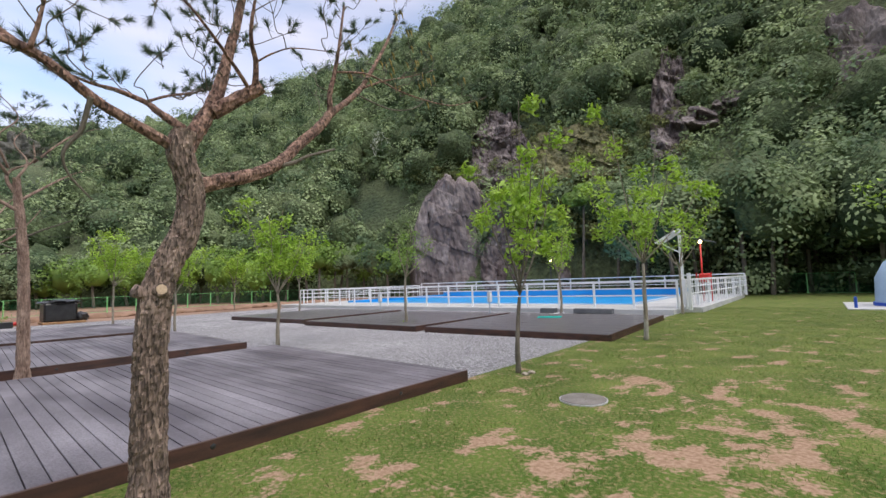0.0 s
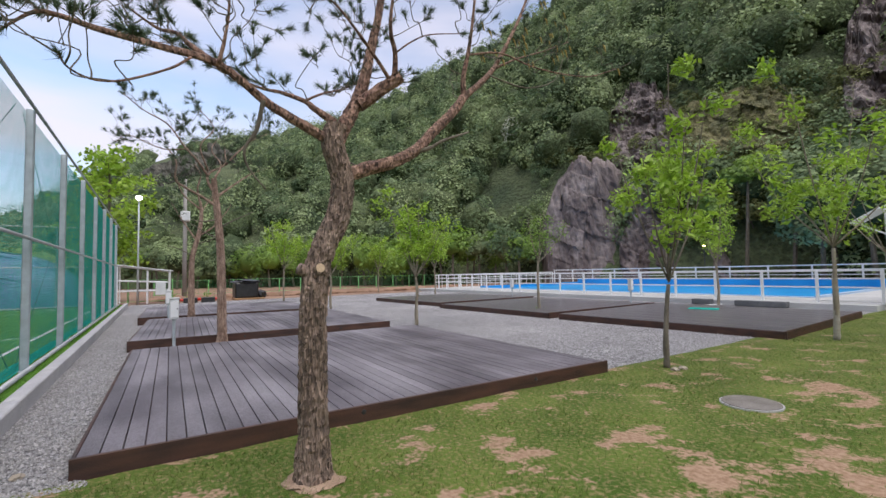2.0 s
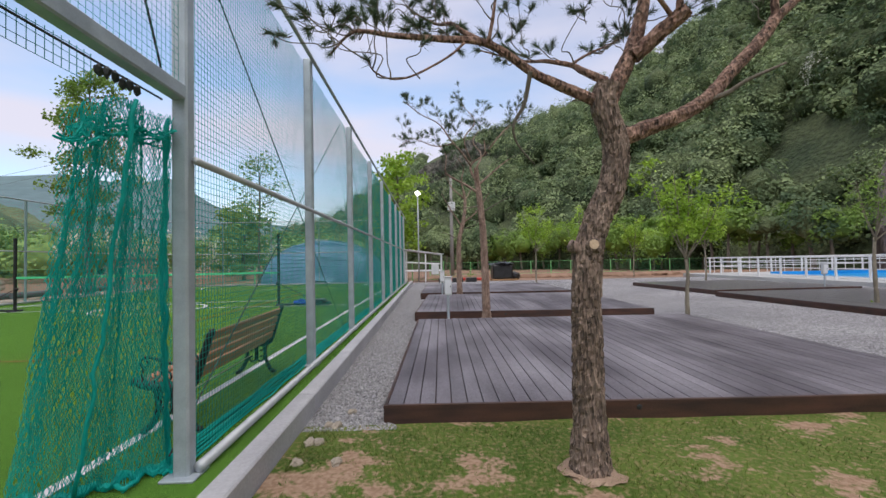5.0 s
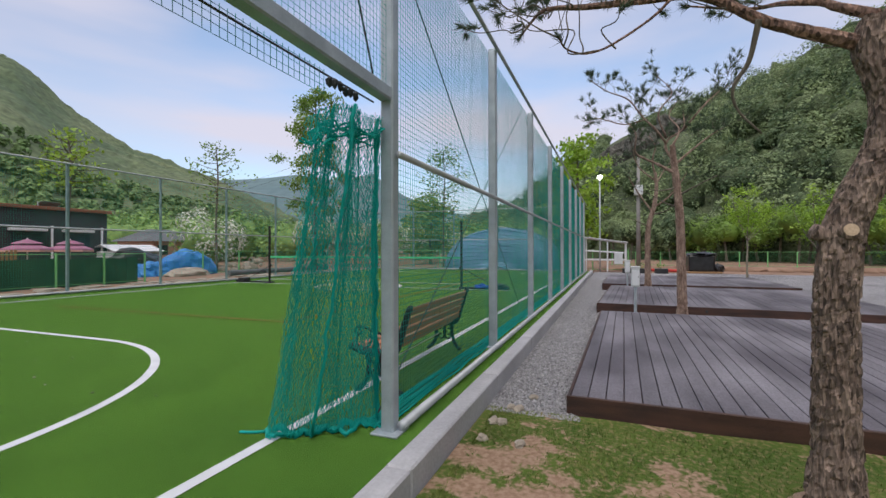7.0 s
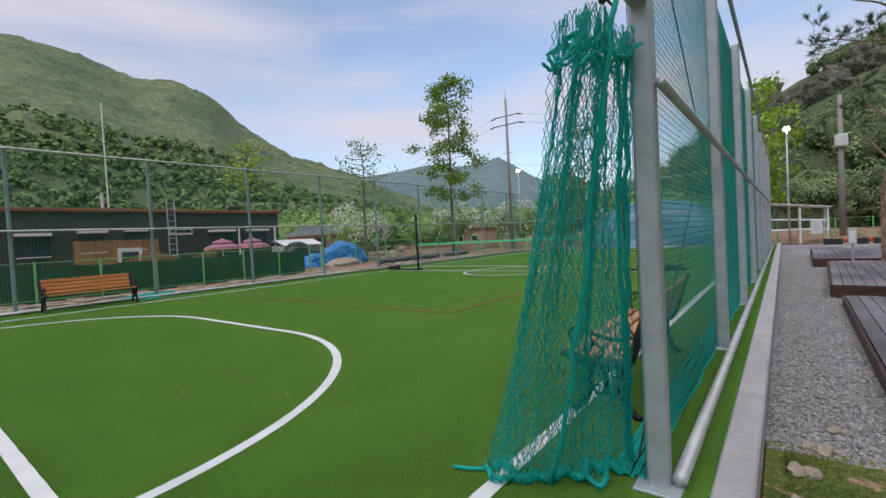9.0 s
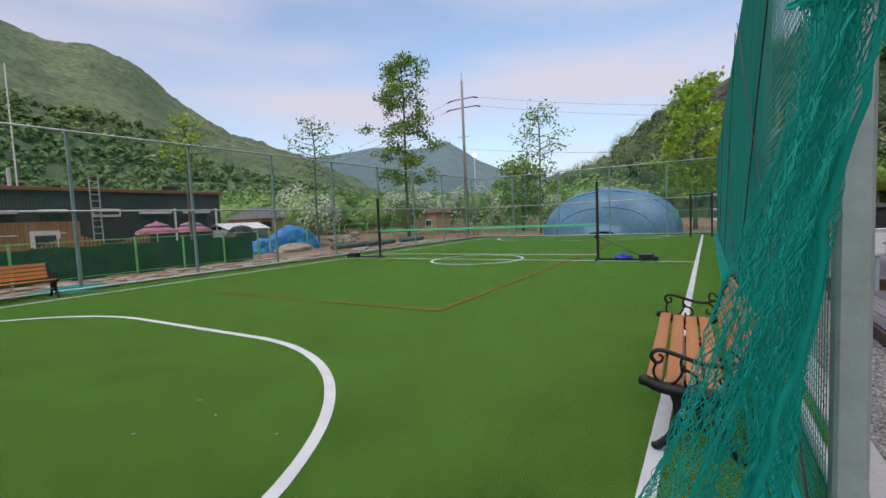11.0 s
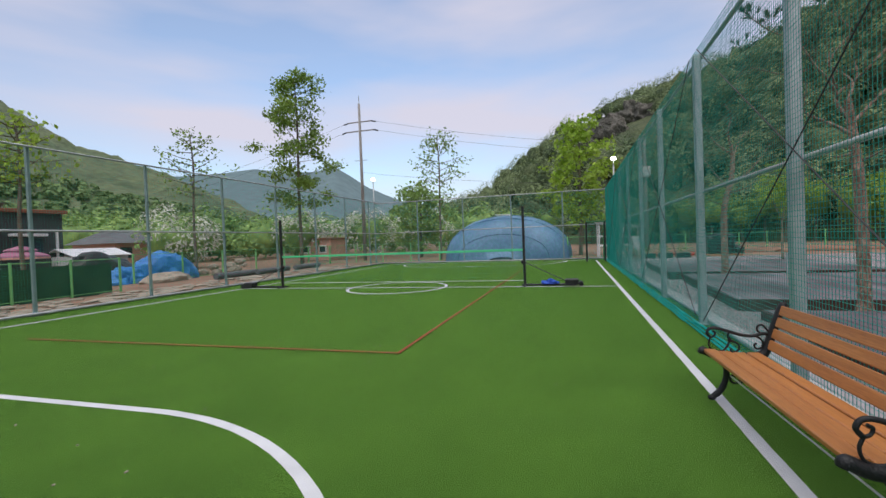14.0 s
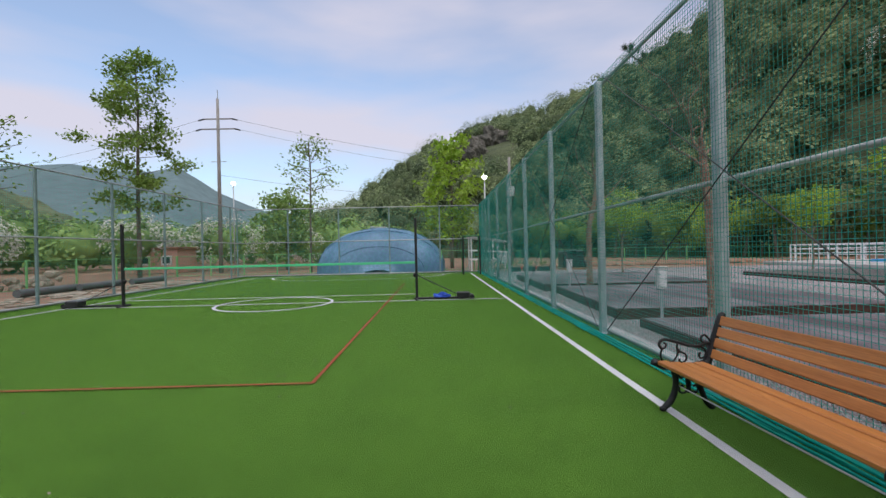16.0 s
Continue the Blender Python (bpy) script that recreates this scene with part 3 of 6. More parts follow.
def strip(pts, width, z, wave=0.004):
    """A flat band along a line on the turf, its edge a little ragged."""
    g, vs = Geo(), []
    pts = [Vector(p) for p in pts]
    for i, p in enumerate(pts):
        d = (pts[min(i + 1, len(pts) - 1)] - pts[max(i - 1, 0)]).normalized()
        s = Vector((-d.y, d.x, 0)) * width / 2
        for sgn in (-1, 1):
            q = p + s * sgn * (1 + wave / width * 2 * noise.noise(p * 7 + Vector((sgn, 0, 0))))
            vs.append((q.x, q.y, z))
    return g.add(vs, [(2 * i, 2 * i + 1, 2 * i + 3, 2 * i + 2) for i in range(len(pts) - 1)])


def straight(a, b, n=120):
    return [Vector((a[0], a[1], 0)).lerp(Vector((b[0], b[1], 0)), i / n) for i in range(n + 1)]


GOAL_X, MID_X, END_X, RIGHT_Y, OUT_Y = -1.70, -13.95, -26.15, -3.135, -14.535


def d_arc(x0, sgn):
    pts = []
    for k in range(25):
        a = math.pi / 2 * k / 24
        pts.append((x0 + sgn * 3.13 * math.sin(a), -7.62 + 3.07 * math.cos(a), 0))
    for k in range(25):
        a = math.pi / 2 * k / 24
        pts.append((x0 + sgn * 3.13 * math.cos(a), -10.4 - 3.1 * math.sin(a), 0))
    return pts


for name, line in (("touchline", straight((1.5, RIGHT_Y), (END_X, RIGHT_Y), 300)), ("touchline", straight((1.5, OUT_Y), (END_X, OUT_Y), 200)),
                   ("halfway_line", straight((MID_X, RIGHT_Y), (MID_X, OUT_Y))), ("goal_line", straight((GOAL_X, RIGHT_Y - 0.05), (GOAL_X, OUT_Y + 0.05))),
                   ("goal_line", straight((END_X, RIGHT_Y), (END_X, OUT_Y))), ("penalty_arc", d_arc(GOAL_X, -1)), ("penalty_arc", d_arc(END_X, 1)),
                   ("centre_circle", [(MID_X + 1.46 * math.cos(a), -9.15 + 1.42 * math.sin(a), 0) for a in np.linspace(0, 2 * math.pi, 65)])):
    z = {"touchline": 0.006, "goal_line": 0.008, "halfway_line": 0.010, "penalty_arc": 0.004, "centre_circle": 0.012}[name]
    solo(name, strip(line, 0.085, z), M_LINE, "white line on the artificial turf", "field line", "structure")
for line in (straight((-6.87, -6.24), (-19.8, -6.24), 60), straight((-6.87, -6.21), (-6.87, -12.6), 60)):
    solo("court_line", strip(line, 0.045, 0.014 + 0.002 * (line[1].y != line[0].y)), M_REDLINE, "thin red court line on the turf", "field line", "structure")


# ---- net fences ----
def strands(p0, along, length, z0, z1, pitch, r, skip=None):
    """A square net as crossing strands in an upright plane from p0 along a direction: three-sided cords."""
    g = Geo()
    a, c = Vector(along), Vector(p0)
    side = Vector((-a.y, a.x, 0))
    up = Vector((0, 0, 1))

    def cord(q0, q1, e1, e2):
        ring = [e1 * r, e1 * (-r / 2) + e2 * (r * 0.87), e1 * (-r / 2) - e2 * (r * 0.87)]
        vs = [q + k for q in (q0, q1) for k in ring]
        g.add(vs, [(0, 1, 4, 3), (1, 2, 5, 4), (2, 0, 3, 5)])
    n = int(length / pitch)
    for i in range(n + 1):
        q = c + a * (i * pitch)
        cord(q + up * z0, q + up * z1, side, a)
    m = int((z1 - z0) / pitch)
    for j in range(m + 1):
        sag = 0.006 * math.sin(j * 2.3)
        for i in range(6):
            q0, q1 = c + a * (length * i / 6) + up * (z0 + j * pitch + sag), c + a * (length * (i + 1) / 6) + up * (z0 + j * pitch - sag)
            cord(q0, q1, side, up)
            sag = -sag
    return g


def net_fence(name, x0, y0, along, bays, label, pitch=0.05, cord=0.0016, length=None, post=0.095, braces=True, pipe_side=1, net=M_NET, steel=M_STEEL, height=3.76):
    a = Vector(along)
    top = thing(name, (x0, y0, 0), label, "fence")
    turn = math.degrees(math.atan2(a.y, a.x))
    post_me = Geo().box((0, 0, height / 2), (post, post, height), 0.012).mesh("post", steel)
    plate_me = Geo().box((0, 0, 0.008), (0.2, 0.2, 0.016), 0.004).mesh("base_plate", M_STEEL)
    for k in range(bays + 1):
        ob = part("post", post_me, steel, top)
        ob.location, ob.rotation_euler.z = a * (k * BAY), radians(turn)
        pl = part("base_plate", plate_me, M_STEEL, ob)
        pl.location = (0, 0, 0)
    side = Vector((-a.y, a.x, 0)) * pipe_side
    L = length or bays * BAY
    part("mid_rail", Geo().tube([side * 0.07 + Vector((0, 0, 1.885)), a * L + side * 0.07 + Vector((0, 0, 1.885))], 0.024, 10), M_PIPE, top, smooth=True)
    part("bottom_pipe", Geo().tube([side * 0.085 + Vector((0, 0, 0.05)), a * L + side * 0.085 + Vector((0, 0, 0.05))], 0.034, 10), M_PIPE, top, "grey steel pipe along the turf", smooth=True)
    part("top_rail", Geo().tube([Vector((0, 0, height - 0.02)) + side * 0.07, a * L + Vector((0, 0, height - 0.02)) + side * 0.07], 0.024, 8), M_PIPE, top, smooth=True)
    part("netting", strands(side * -0.06, along, L, 0.03, height - 0.02, pitch, cord), net, top, "green square-mesh netting", kind="stuff")
    # the slack hem of the net on the turf
    g = Geo()
    for k in range(8):
        pts = [a * (L * i / 60) + side * (-0.06 - 0.022 * k + 0.035 * noise.noise(Vector((i * 0.9, k * 5, 0)))) + Vector((0, 0, 0.014 + 0.010 * (k % 3))) for i in range(61)]
        g.tube(pts, 0.010, 5, 0.5)
    part("net_hem", g, M_CURTAIN, top, "bunched green hem rope")
    if braces:
        lo, hi = Vector((0, 0, 0.12)), Vector((0, 0, height - 0.06))
        for k in range(0, bays, 2):
            p, q = a * (k * BAY) - side * 0.09, a * ((k + 1.86) * BAY) - side * 0.09
            pair = (p + hi, q + lo)
            part("brace_wire", Geo().tube((p + lo, q + hi), 0.006, 5), M_CABLE, top, "dark bracing wire")
            part("brace_wire", Geo().tube(pair, 0.006, 5), M_CABLE, top, "dark bracing wire")
    return top


main_fence = net_fence("net_fence", -3.44, FENCE_Y, (-1, 0, 0), 8, "tall green net fence on grey steel posts beside the turf field", 0.042, 0.0022, length=23.86, pipe_side=-1, height=3.80)
g = Geo().box((1.47, 0, 2.285), (2.85, 0.09, 0.09), 0.01)
part("gate_beam", g, M_STEEL, main_fence, "steel beam over the open gateway")
gp = part("post", Geo().box((2.85, 0, 1.9), (0.095, 0.095, 3.76), 0.012), M_STEEL, main_fence)
part("netting", strands((0.05, 0.0, 0), (1, 0, 0), 2.75, 2.34, 3.74, 0.042, 0.0014), M_NET, main_fence, "netting above the gateway", kind="stuff")
part("lashing", Geo().tube([(0.06, -0.09, 2.24), (0.6, -0.10, 2.235), (1.8, -0.10, 2.22), (3.1, -0.10, 2.24)], 0.006, 6), M_CABLE, main_fence, "dark rope along the gate beam")
part("gate_net_edge", strands((0.6, -0.1, 0), (1, 0, 0), 2.5, 2.12, 2.26, 0.042, 0.0019), M_NET, main_fence, "strip of loose netting under the gate beam", kind="stuff")
part("drop_rope", Geo().tube([(1.0, 0, 3.7), (0.45, -0.03, 3.0), (0.2, -0.03, 2.45), (0.12, -0.06, 2.4)], 0.007, 5), M_CABLE, main_fence)

net_fence("side_net_fence", 2.45, LEFT_Y, (-1, 0, 0), 10, "tall net fence along the far side of the turf field", 0.056, 0.0019, length=29.75, post=0.07, braces=False, pipe_side=-1, net=M_FINE, steel=M_TEALSTEEL)
net_fence("end_net_fence", BACK_X, LEFT_Y - 0.35, (0, 1, 0), 4, "tall net fence at the far end of the turf field", 0.056, 0.0021, length=13.5, post=0.07, braces=False, pipe_side=-1, net=M_FINE, steel=M_TEALSTEEL)


def curtain():
    """The gathered gate net: hung from the beam at the post, flaring out on the turf."""
    top = thing("gate_net_curtain", (-3.44, FENCE_Y, 0), "gathered green gate net hanging from the beam onto the turf", "net curtain")

    def place(u, v, layer):
        # u 0..1 across, v 0 (hem) .. 1 (beam); the hem is swept out over the turf
        w = v ** 0.85
        hem_c = Vector((-0.13, -0.17, 0)) * (1 - u) ** 2 + Vector((0.35, -0.30, 0)) * 2 * u * (1 - u) + Vector((0.30, -0.80, 0)) * u * u
        beam_c = Vector((0.04 + 0.70 * u, -0.07, 0))
        nrm = Vector((0.85, 0.5, 0)).lerp(Vector((0.1, 1.0, 0)), v)
        fold = (0.10 * noise.noise(Vector((u * 5.0, v * 1.1, layer * 4.1))) + 0.055 * noise.noise(Vector((u * 13.0, v * 1.9, layer * 2.7 + 5))) + 0.02 * noise.noise(Vector((u * 31.0, v * 7.0, layer)))) * (1.2 - 0.5 * v)
        q = hem_c.lerp(beam_c, w) + nrm * (fold + layer * 0.05 - 0.03)
        q.x += 0.06 * noise.noise(Vector((u * 7.0, v * 1.4, layer * 3.3 + 11)))
        z = 0.012 + (2.11 - 0.42 * max(0.0, u - 0.45) ** 1.5 + 0.03 * noise.noise(Vector((u * 8, 3.0, layer)))) * v
        if v < 0.04:
            q += nrm * 0.1 * noise.noise(Vector((u * 9, layer, 0)))
            z = 0.012 + 0.05 * abs(noise.noise(Vector((u * 17, layer * 3, 1))))
        j = 0.02
        return Vector((q.x + j * noise.noise(Vector((u * 60, v * 40, layer))), q.y + j * noise.noise(Vector((u * 60, v * 40, layer + 9))), z))

    for layer in range(2):
        g = Geo()
        n, m = 54, 46
        for sgn in (1, -1):
            for i in range(-m // 1, n + m, 1):
                prev = None
                for k in range(m + 1):
                    uu = (i + sgn * k * 1.0) / n if sgn > 0 else (i - k * 1.0) / n
                    if 0 <= uu <= 1:
                        q = place(uu, k / m, layer)
                        if prev is not None:
                            d = (q - prev)
                            e1 = d.orthogonal().normalized() * 0.0015
                            e2 = d.cross(e1).normalized() * 0.0015
                            vs = [prev + e1, prev - e1 * 0.5 + e2, prev - e1 * 0.5 - e2, q + e1, q - e1 * 0.5 + e2, q - e1 * 0.5 - e2]
                            g.add(vs, [(0, 1, 4, 3), (1, 2, 5, 4), (2, 0, 3, 5)])
                        prev = q
                    else:
                        prev = None
        part("net_layer", g, M_CURTAIN, top, kind="stuff")
    for k, u in enumerate((0.0, 0.04, 0.58)):
        part("net_rope", Geo().tube([place(u, v, k % 3) for v in np.linspace(0.02, 1, 26)], 0.011, 6), M_CURTAIN, top, smooth=True)
    hem = Geo().tube([place(u, 0.0, 1) + Vector((0, 0, 0.012)) for u in np.linspace(0, 1, 40)], 0.014, 6, 0.3)
    part("hem_rope", hem, M_CURTAIN, top, smooth=True)
    g = Geo()
    for k in range(7):
        g.tube([place(u, 0.94 + 0.05 * noise.noise(Vector((u * 5, k * 3.1, 0))), k % 2) + Vector((0, 0.012 * k - 0.04, 0)) for u in np.linspace(0.0, 1.0, 60)], 0.006, 5, 0.5)
    part("gathered_top", g, M_CURTAIN, top, "bunched net tied up under the beam", kind="stuff")
    part("hem_bundle", Geo().tube([place(u, 0.02, 0) + Vector((0, 0, 0.01)) for u in np.linspace(0.1, 0.95, 50)], 0.02, 6, 0.8), M_CURTAIN, top)
    part("tie_rope", Geo().tube([place(1, 0, 1), place(1, 0, 1) + Vector((0.05, -0.07, 0.004)), place(1, 0, 1) + Vector((0.08, -0.15, 0.006))], 0.009, 6), M_CURTAIN, top)
    for k in range(6):
        part("lashing_knot", Geo().blob((0.31 + 0.055 * k, -0.075, 2.195 + 0.008 * math.sin(k * 2.2)), (0.021, 0.022, 0.034), 0.4, 2, k, 1), M_CABLE, top)


curtain()


# ---- decks ----
def deck(x_front, y0, y1, depth, top_z, label, board=M_DECK, turn=0.0):
    """A low platform; boards run away from its front edge, along -x."""
    t = thing("wooden_deck", (x_front, (y0 + y1) / 2, LAWN_Z), label, "deck", "wooden camping decks")
    t.rotation_euler.z = radians(turn)
    w = y1 - y0
    h = top_z - LAWN_Z
    n = int(round(w / 0.142))
    bw = w / n
    me = Geo().box((-depth / 2, 0, 0), (depth - 0.01, bw - 0.009, 0.03), 0.003).mesh("board", board)
    for k in range(n):
        ob = part("board", me, board, t)
        ob.location = (0, -w / 2 + bw * (k + 0.5), h - 0.015 + 0.0015 * math.sin(k * 7.7))
    fh = h + 0.02
    for nm, c, s in (("front_fascia", (0.018, 0, h / 2 - 0.003), (0.034, w + 0.06, fh)), ("back_fascia", (-depth - 0.012, 0, h / 2 - 0.012), (0.034, w + 0.06, fh - 0.02)),
                     ("side_fascia", (-depth / 2, -w / 2 - 0.018, h / 2 - 0.012), (depth, 0.03, fh - 0.02)), ("side_fascia", (-depth / 2, w / 2 + 0.018, h / 2 - 0.012), (depth, 0.03, fh - 0.02))):
        part(nm, Geo().box(c, s, 0.005), M_FASCIA, t)
    part("joist_frame", Geo().box((-depth / 2, 0, (h - 0.04) / 2), (depth - 0.2, w - 0.2, h - 0.045)), M_FASCIA, t)
    for f in (-0.12, 0.27):
        part("fascia_knot", Geo().blob((0.036, w * f, h * 0.62), (0.008, 0.03, 0.026), 0.5, 2, f * 9, 1), M_BLACKFILM, t, "dark notched joint")
    return t


deck(-4.615, -1.385, 4.43, 5.75, -0.01, "weathered purple-grey plank deck with a dark brown fascia", turn=-1.35)
deck(-11.14, -1.34, 4.2, 5.5, 0.045, "grey plank deck with a dark fascia behind the first deck", turn=-2.9)
deck(-17.2, -1.33, 4.3, 5.8, 0.06, "grey plank deck beyond, beside the gravel path", turn=-1.5)
deck(-4.3, 9.4, 15.0, 5.5, 0.0, "wet dark plank deck with a puddle beside the pool terrace", M_WETDECK, 3.0)
deck(-10.1, 9.05, 14.7, 5.8, 0.0, "dark damp plank deck near the pool rail", M_WETDECK, 1.5)
deck(-16.6, 9.3, 14.9, 6.0, 0.0, "dark plank deck at the far end of the gravel", M_WETDECK, 2.0)


# ---- benches ----
def scroll(c, r0, turns, start, sgn=1, n=26):
    """A flat spiral in the y-z plane."""
    return [Vector((c[0], c[1] + sgn * r0 * (1 - 0.72 * k / n) * math.cos(start + turns * 2 * math.pi * k / n), c[2] + r0 * (1 - 0.72 * k / n) * math.sin(start + turns * 2 * math.pi * k / n))) for k in range(n + 1)]


def bench(label, wood, back_wood):
    """Cast-iron ends in the y-z plane, slats along x. The sitter faces -y; origin at the floor, mid-length."""
    t = thing("park_bench", (0, 0, 0), label, "bench", "park benches")
    L = 1.73
    seat = [(-0.265, 0.398), (-0.15, 0.384), (-0.035, 0.376), (0.08, 0.378)]
    for y, z in seat:
        part("seat_slat", Geo().box((0, y, z), (L - 0.05, 0.097, 0.03), 0.006), wood, t)
    for k in range(4):
        y, z = 0.205 + 0.032 * k, 0.455 + 0.087 * k
        m = Matrix.Rotation(radians(-20), 3, "X")
        part("back_slat", Geo().box((0, y, z), (L - 0.05, 0.026, 0.076), 0.006, m), back_wood, t)
    for sx in (-1, 1):
        x = sx * (L / 2 - 0.012)
        e = part("iron_end", Geo().tube(smooth_path([(x, -0.335, 0.372), (x, -0.32, 0.398), (x, -0.24, 0.368), (x, -0.07, 0.35), (x, 0.09, 0.35), (x, 0.165, 0.375), (x, 0.20, 0.44), (x, 0.27, 0.63), (x, 0.315, 0.745), (x, 0.345, 0.755)], 4),
                 [0.026 + 0.011 * math.sin(i * 0.09) for i in range(37)], 8), M_IRON, t, "black scrolled cast-iron bench end", smooth=True)
        part("front_leg", Geo().tube(smooth_path([(x, -0.16, 0.36), (x, -0.13, 0.27), (x, -0.135, 0.17), (x, -0.18, 0.08), (x, -0.235, 0.035), (x, -0.25, 0.02)], 4), [0.026] * 15 + [0.024, 0.023, 0.022, 0.022, 0.022, 0.022], 8), M_IRON, e, smooth=True)
        part("back_leg", Geo().tube(smooth_path([(x, 0.12, 0.36), (x, 0.10, 0.25), (x, 0.115, 0.16), (x, 0.155, 0.07), (x, 0.195, 0.03), (x, 0.215, 0.022)], 4), 0.024, 8), M_IRON, e, smooth=True)
        arm = smooth_path([(x, -0.25, 0.50), (x, -0.278, 0.535), (x, -0.255, 0.57), (x, -0.20, 0.574), (x, -0.10, 0.548), (x, 0.0, 0.522), (x, 0.09, 0.516), (x, 0.16, 0.535), (x, 0.215, 0.53)], 5)
        part("arm_rest", Geo().tube(arm, 0.0125, 8), M_IRON, e, smooth=True)
        for pts in (((-0.25, 0.50), (-0.266, 0.455), (-0.25, 0.41), (-0.205, 0.388), (-0.15, 0.398), (-0.115, 0.435), (-0.098, 0.478)),
                    ((-0.25, 0.50), (-0.222, 0.512), (-0.212, 0.538), (-0.235, 0.55)),
                    ((-0.098, 0.478), (-0.065, 0.47), (-0.03, 0.45), (-0.022, 0.415), (-0.05, 0.388), (-0.085, 0.393), (-0.088, 0.418)),
                    ((-0.098, 0.478), (-0.11, 0.51), (-0.10, 0.545)),
                    ((0.10, 0.516), (0.14, 0.498), (0.165, 0.465), (0.15, 0.425), (0.112, 0.418), (0.098, 0.445), (0.115, 0.46)),
                    ((0.15, 0.533), (0.122, 0.56), (0.128, 0.592), (0.16, 0.602), (0.19, 0.575), (0.21, 0.55))):
            part("scroll_work", Geo().tube(smooth_path([(x, y, z) for y, z in pts], 5), 0.0085, 6), M_IRON, e, smooth=True)
        part("leaf_boss", Geo().blob((x, -0.098, 0.482), (0.012, 0.017, 0.022), 0.3, 2, 3, 2), M_IRON, e)
        for c, r, tn, st, sg in (((x, -0.068, 0.285), 0.052, 1.0, -0.6, 1), ((x, 0.052, 0.285), 0.052, 1.0, -0.6, -1), ((x, -0.068, 0.18), 0.052, 1.0, 0.6, 1), ((x, 0.052, 0.18), 0.052, 1.0, 0.6, -1)):
            part("scroll_work", Geo().tube(scroll(c, r, tn * (1 if st < 0 else -1), st, sg), 0.0095, 6), M_IRON, e, smooth=True)
        part("leg_bar", Geo().tube([(x, -0.008, 0.35), (x, -0.008, 0.30), (x, -0.008, 0.14)], 0.009, 6), M_IRON, e, smooth=True)
        part("rosette", Geo().blob((x, -0.008, 0.232), (0.015, 0.028, 0.028), 0.3, 3, 2, 2), M_IRON, e)
        part("toe", Geo().blob((x, -0.25, 0.022), (0.026, 0.036, 0.022), 0.15, 1.5, 1, 2), M_IRON, e)
        part("toe", Geo().blob((x, 0.215, 0.022), (0.024, 0.034, 0.022), 0.15, 1.5, 2, 2), M_IRON, e)
    for y in (-0.11, 0.10):
        part("bolt", Geo().tube([(L / 2 + 0.008, y, 0.24), (L / 2 + 0.016, y, 0.24)], 0.008, 8), M_STEEL, t)
    part("stretcher_rod", Geo().tube([(-L / 2 + 0.02, -0.10, 0.20), (L / 2 - 0.02, -0.10, 0.20)], 0.006, 6), M_WHITE, t, "thin pale steel tie rod")
    return t


bench1 = bench("bench of orange varnished slats with black cast-iron ends", M_BENCHWOOD, M_BENCHWOOD)
bench1.matrix_basis = pose(-5.01, -2.95, 0.004, 0, 0, 2.2) @ Matrix.Diagonal((1.04, 0.86, 0.985, 1))
bench2 = copy_thing(bench1, pose(-4.45, -15.16, 0.004, 0, 0, 181))
tagged(bench2, "park bench of orange slats against the far net fence")


# ---- game net and posts ----
def net_post(x, y, inward, label):
    t = thing("net_post", (x, y, 0), label, "net post", "game net posts")
    part("upright", Geo().box((0, 0, 1.08), (0.065, 0.065, 2.16), 0.006), M_BLACKFILM, t)
    part("base_bar", Geo().box((0, -inward * 0.62, 0.045), (0.07, 1.4, 0.05), 0.01), M_BLACKFILM, t)
    part("cross_bar", Geo().box((0, 0, 0.03), (0.5, 0.06, 0.045), 0.01), M_BLACKFILM, t)
    part("counterweight", Geo().box((0.02, -inward * 1.22, 0.12), (0.3, 0.34, 0.15), 0.02), M_BLACKFILM, t)
    part("wheel", Geo().tube([(-0.14, -inward * 1.45, 0.07), (0.14, -inward * 1.45, 0.07)], 0.06, 12), M_BLACKFILM, t)
    part("brace", Geo().tube([(0, 0, 0.66), (0, -inward * 1.1, 0.12)], 0.012, 6), M_BLACKFILM, t)
    part("winch", Geo().blob((0, inward * 0.03, 0.66), (0.05, 0.06, 0.06), 0.2, 1.5, 3, 2), M_IRON, t)
    return t


np1 = net_post(-14.11, -5.5, -1, "black wheeled net post holding a low game net")
np2 = net_post(-14.11, -13.15, 1, "black wheeled net post on the turf with a counterweight")
solo("blue_cloth", Geo().blob((0, 0, 0), (0.14, 0.22, 0.11), 0.5, 1.6, 4, 3, True), M_BLUECLOTH, "crumpled blue cloth lying on the net post base", "cloth", at=(-14.11, -4.87, 0.075))
t = thing("game_net", (-14.11, -9.32, 0), "low green game net with a bright green top band", "net")
part("top_band", Geo().box((0, 0, 0.99), (0.012, 7.65, 0.06), 0.004), M_BAND, t)
part("netting", strands((0, -3.82, 0), (0, 1, 0), 7.65, 0.16, 0.96, 0.1, 0.0016), M_FINE, t, kind="stuff")
part("bottom_cord", Geo().tube([(0, -3.82, 0.16), (0, 3.82, 0.16)], 0.006, 5), M_WHITE, t)

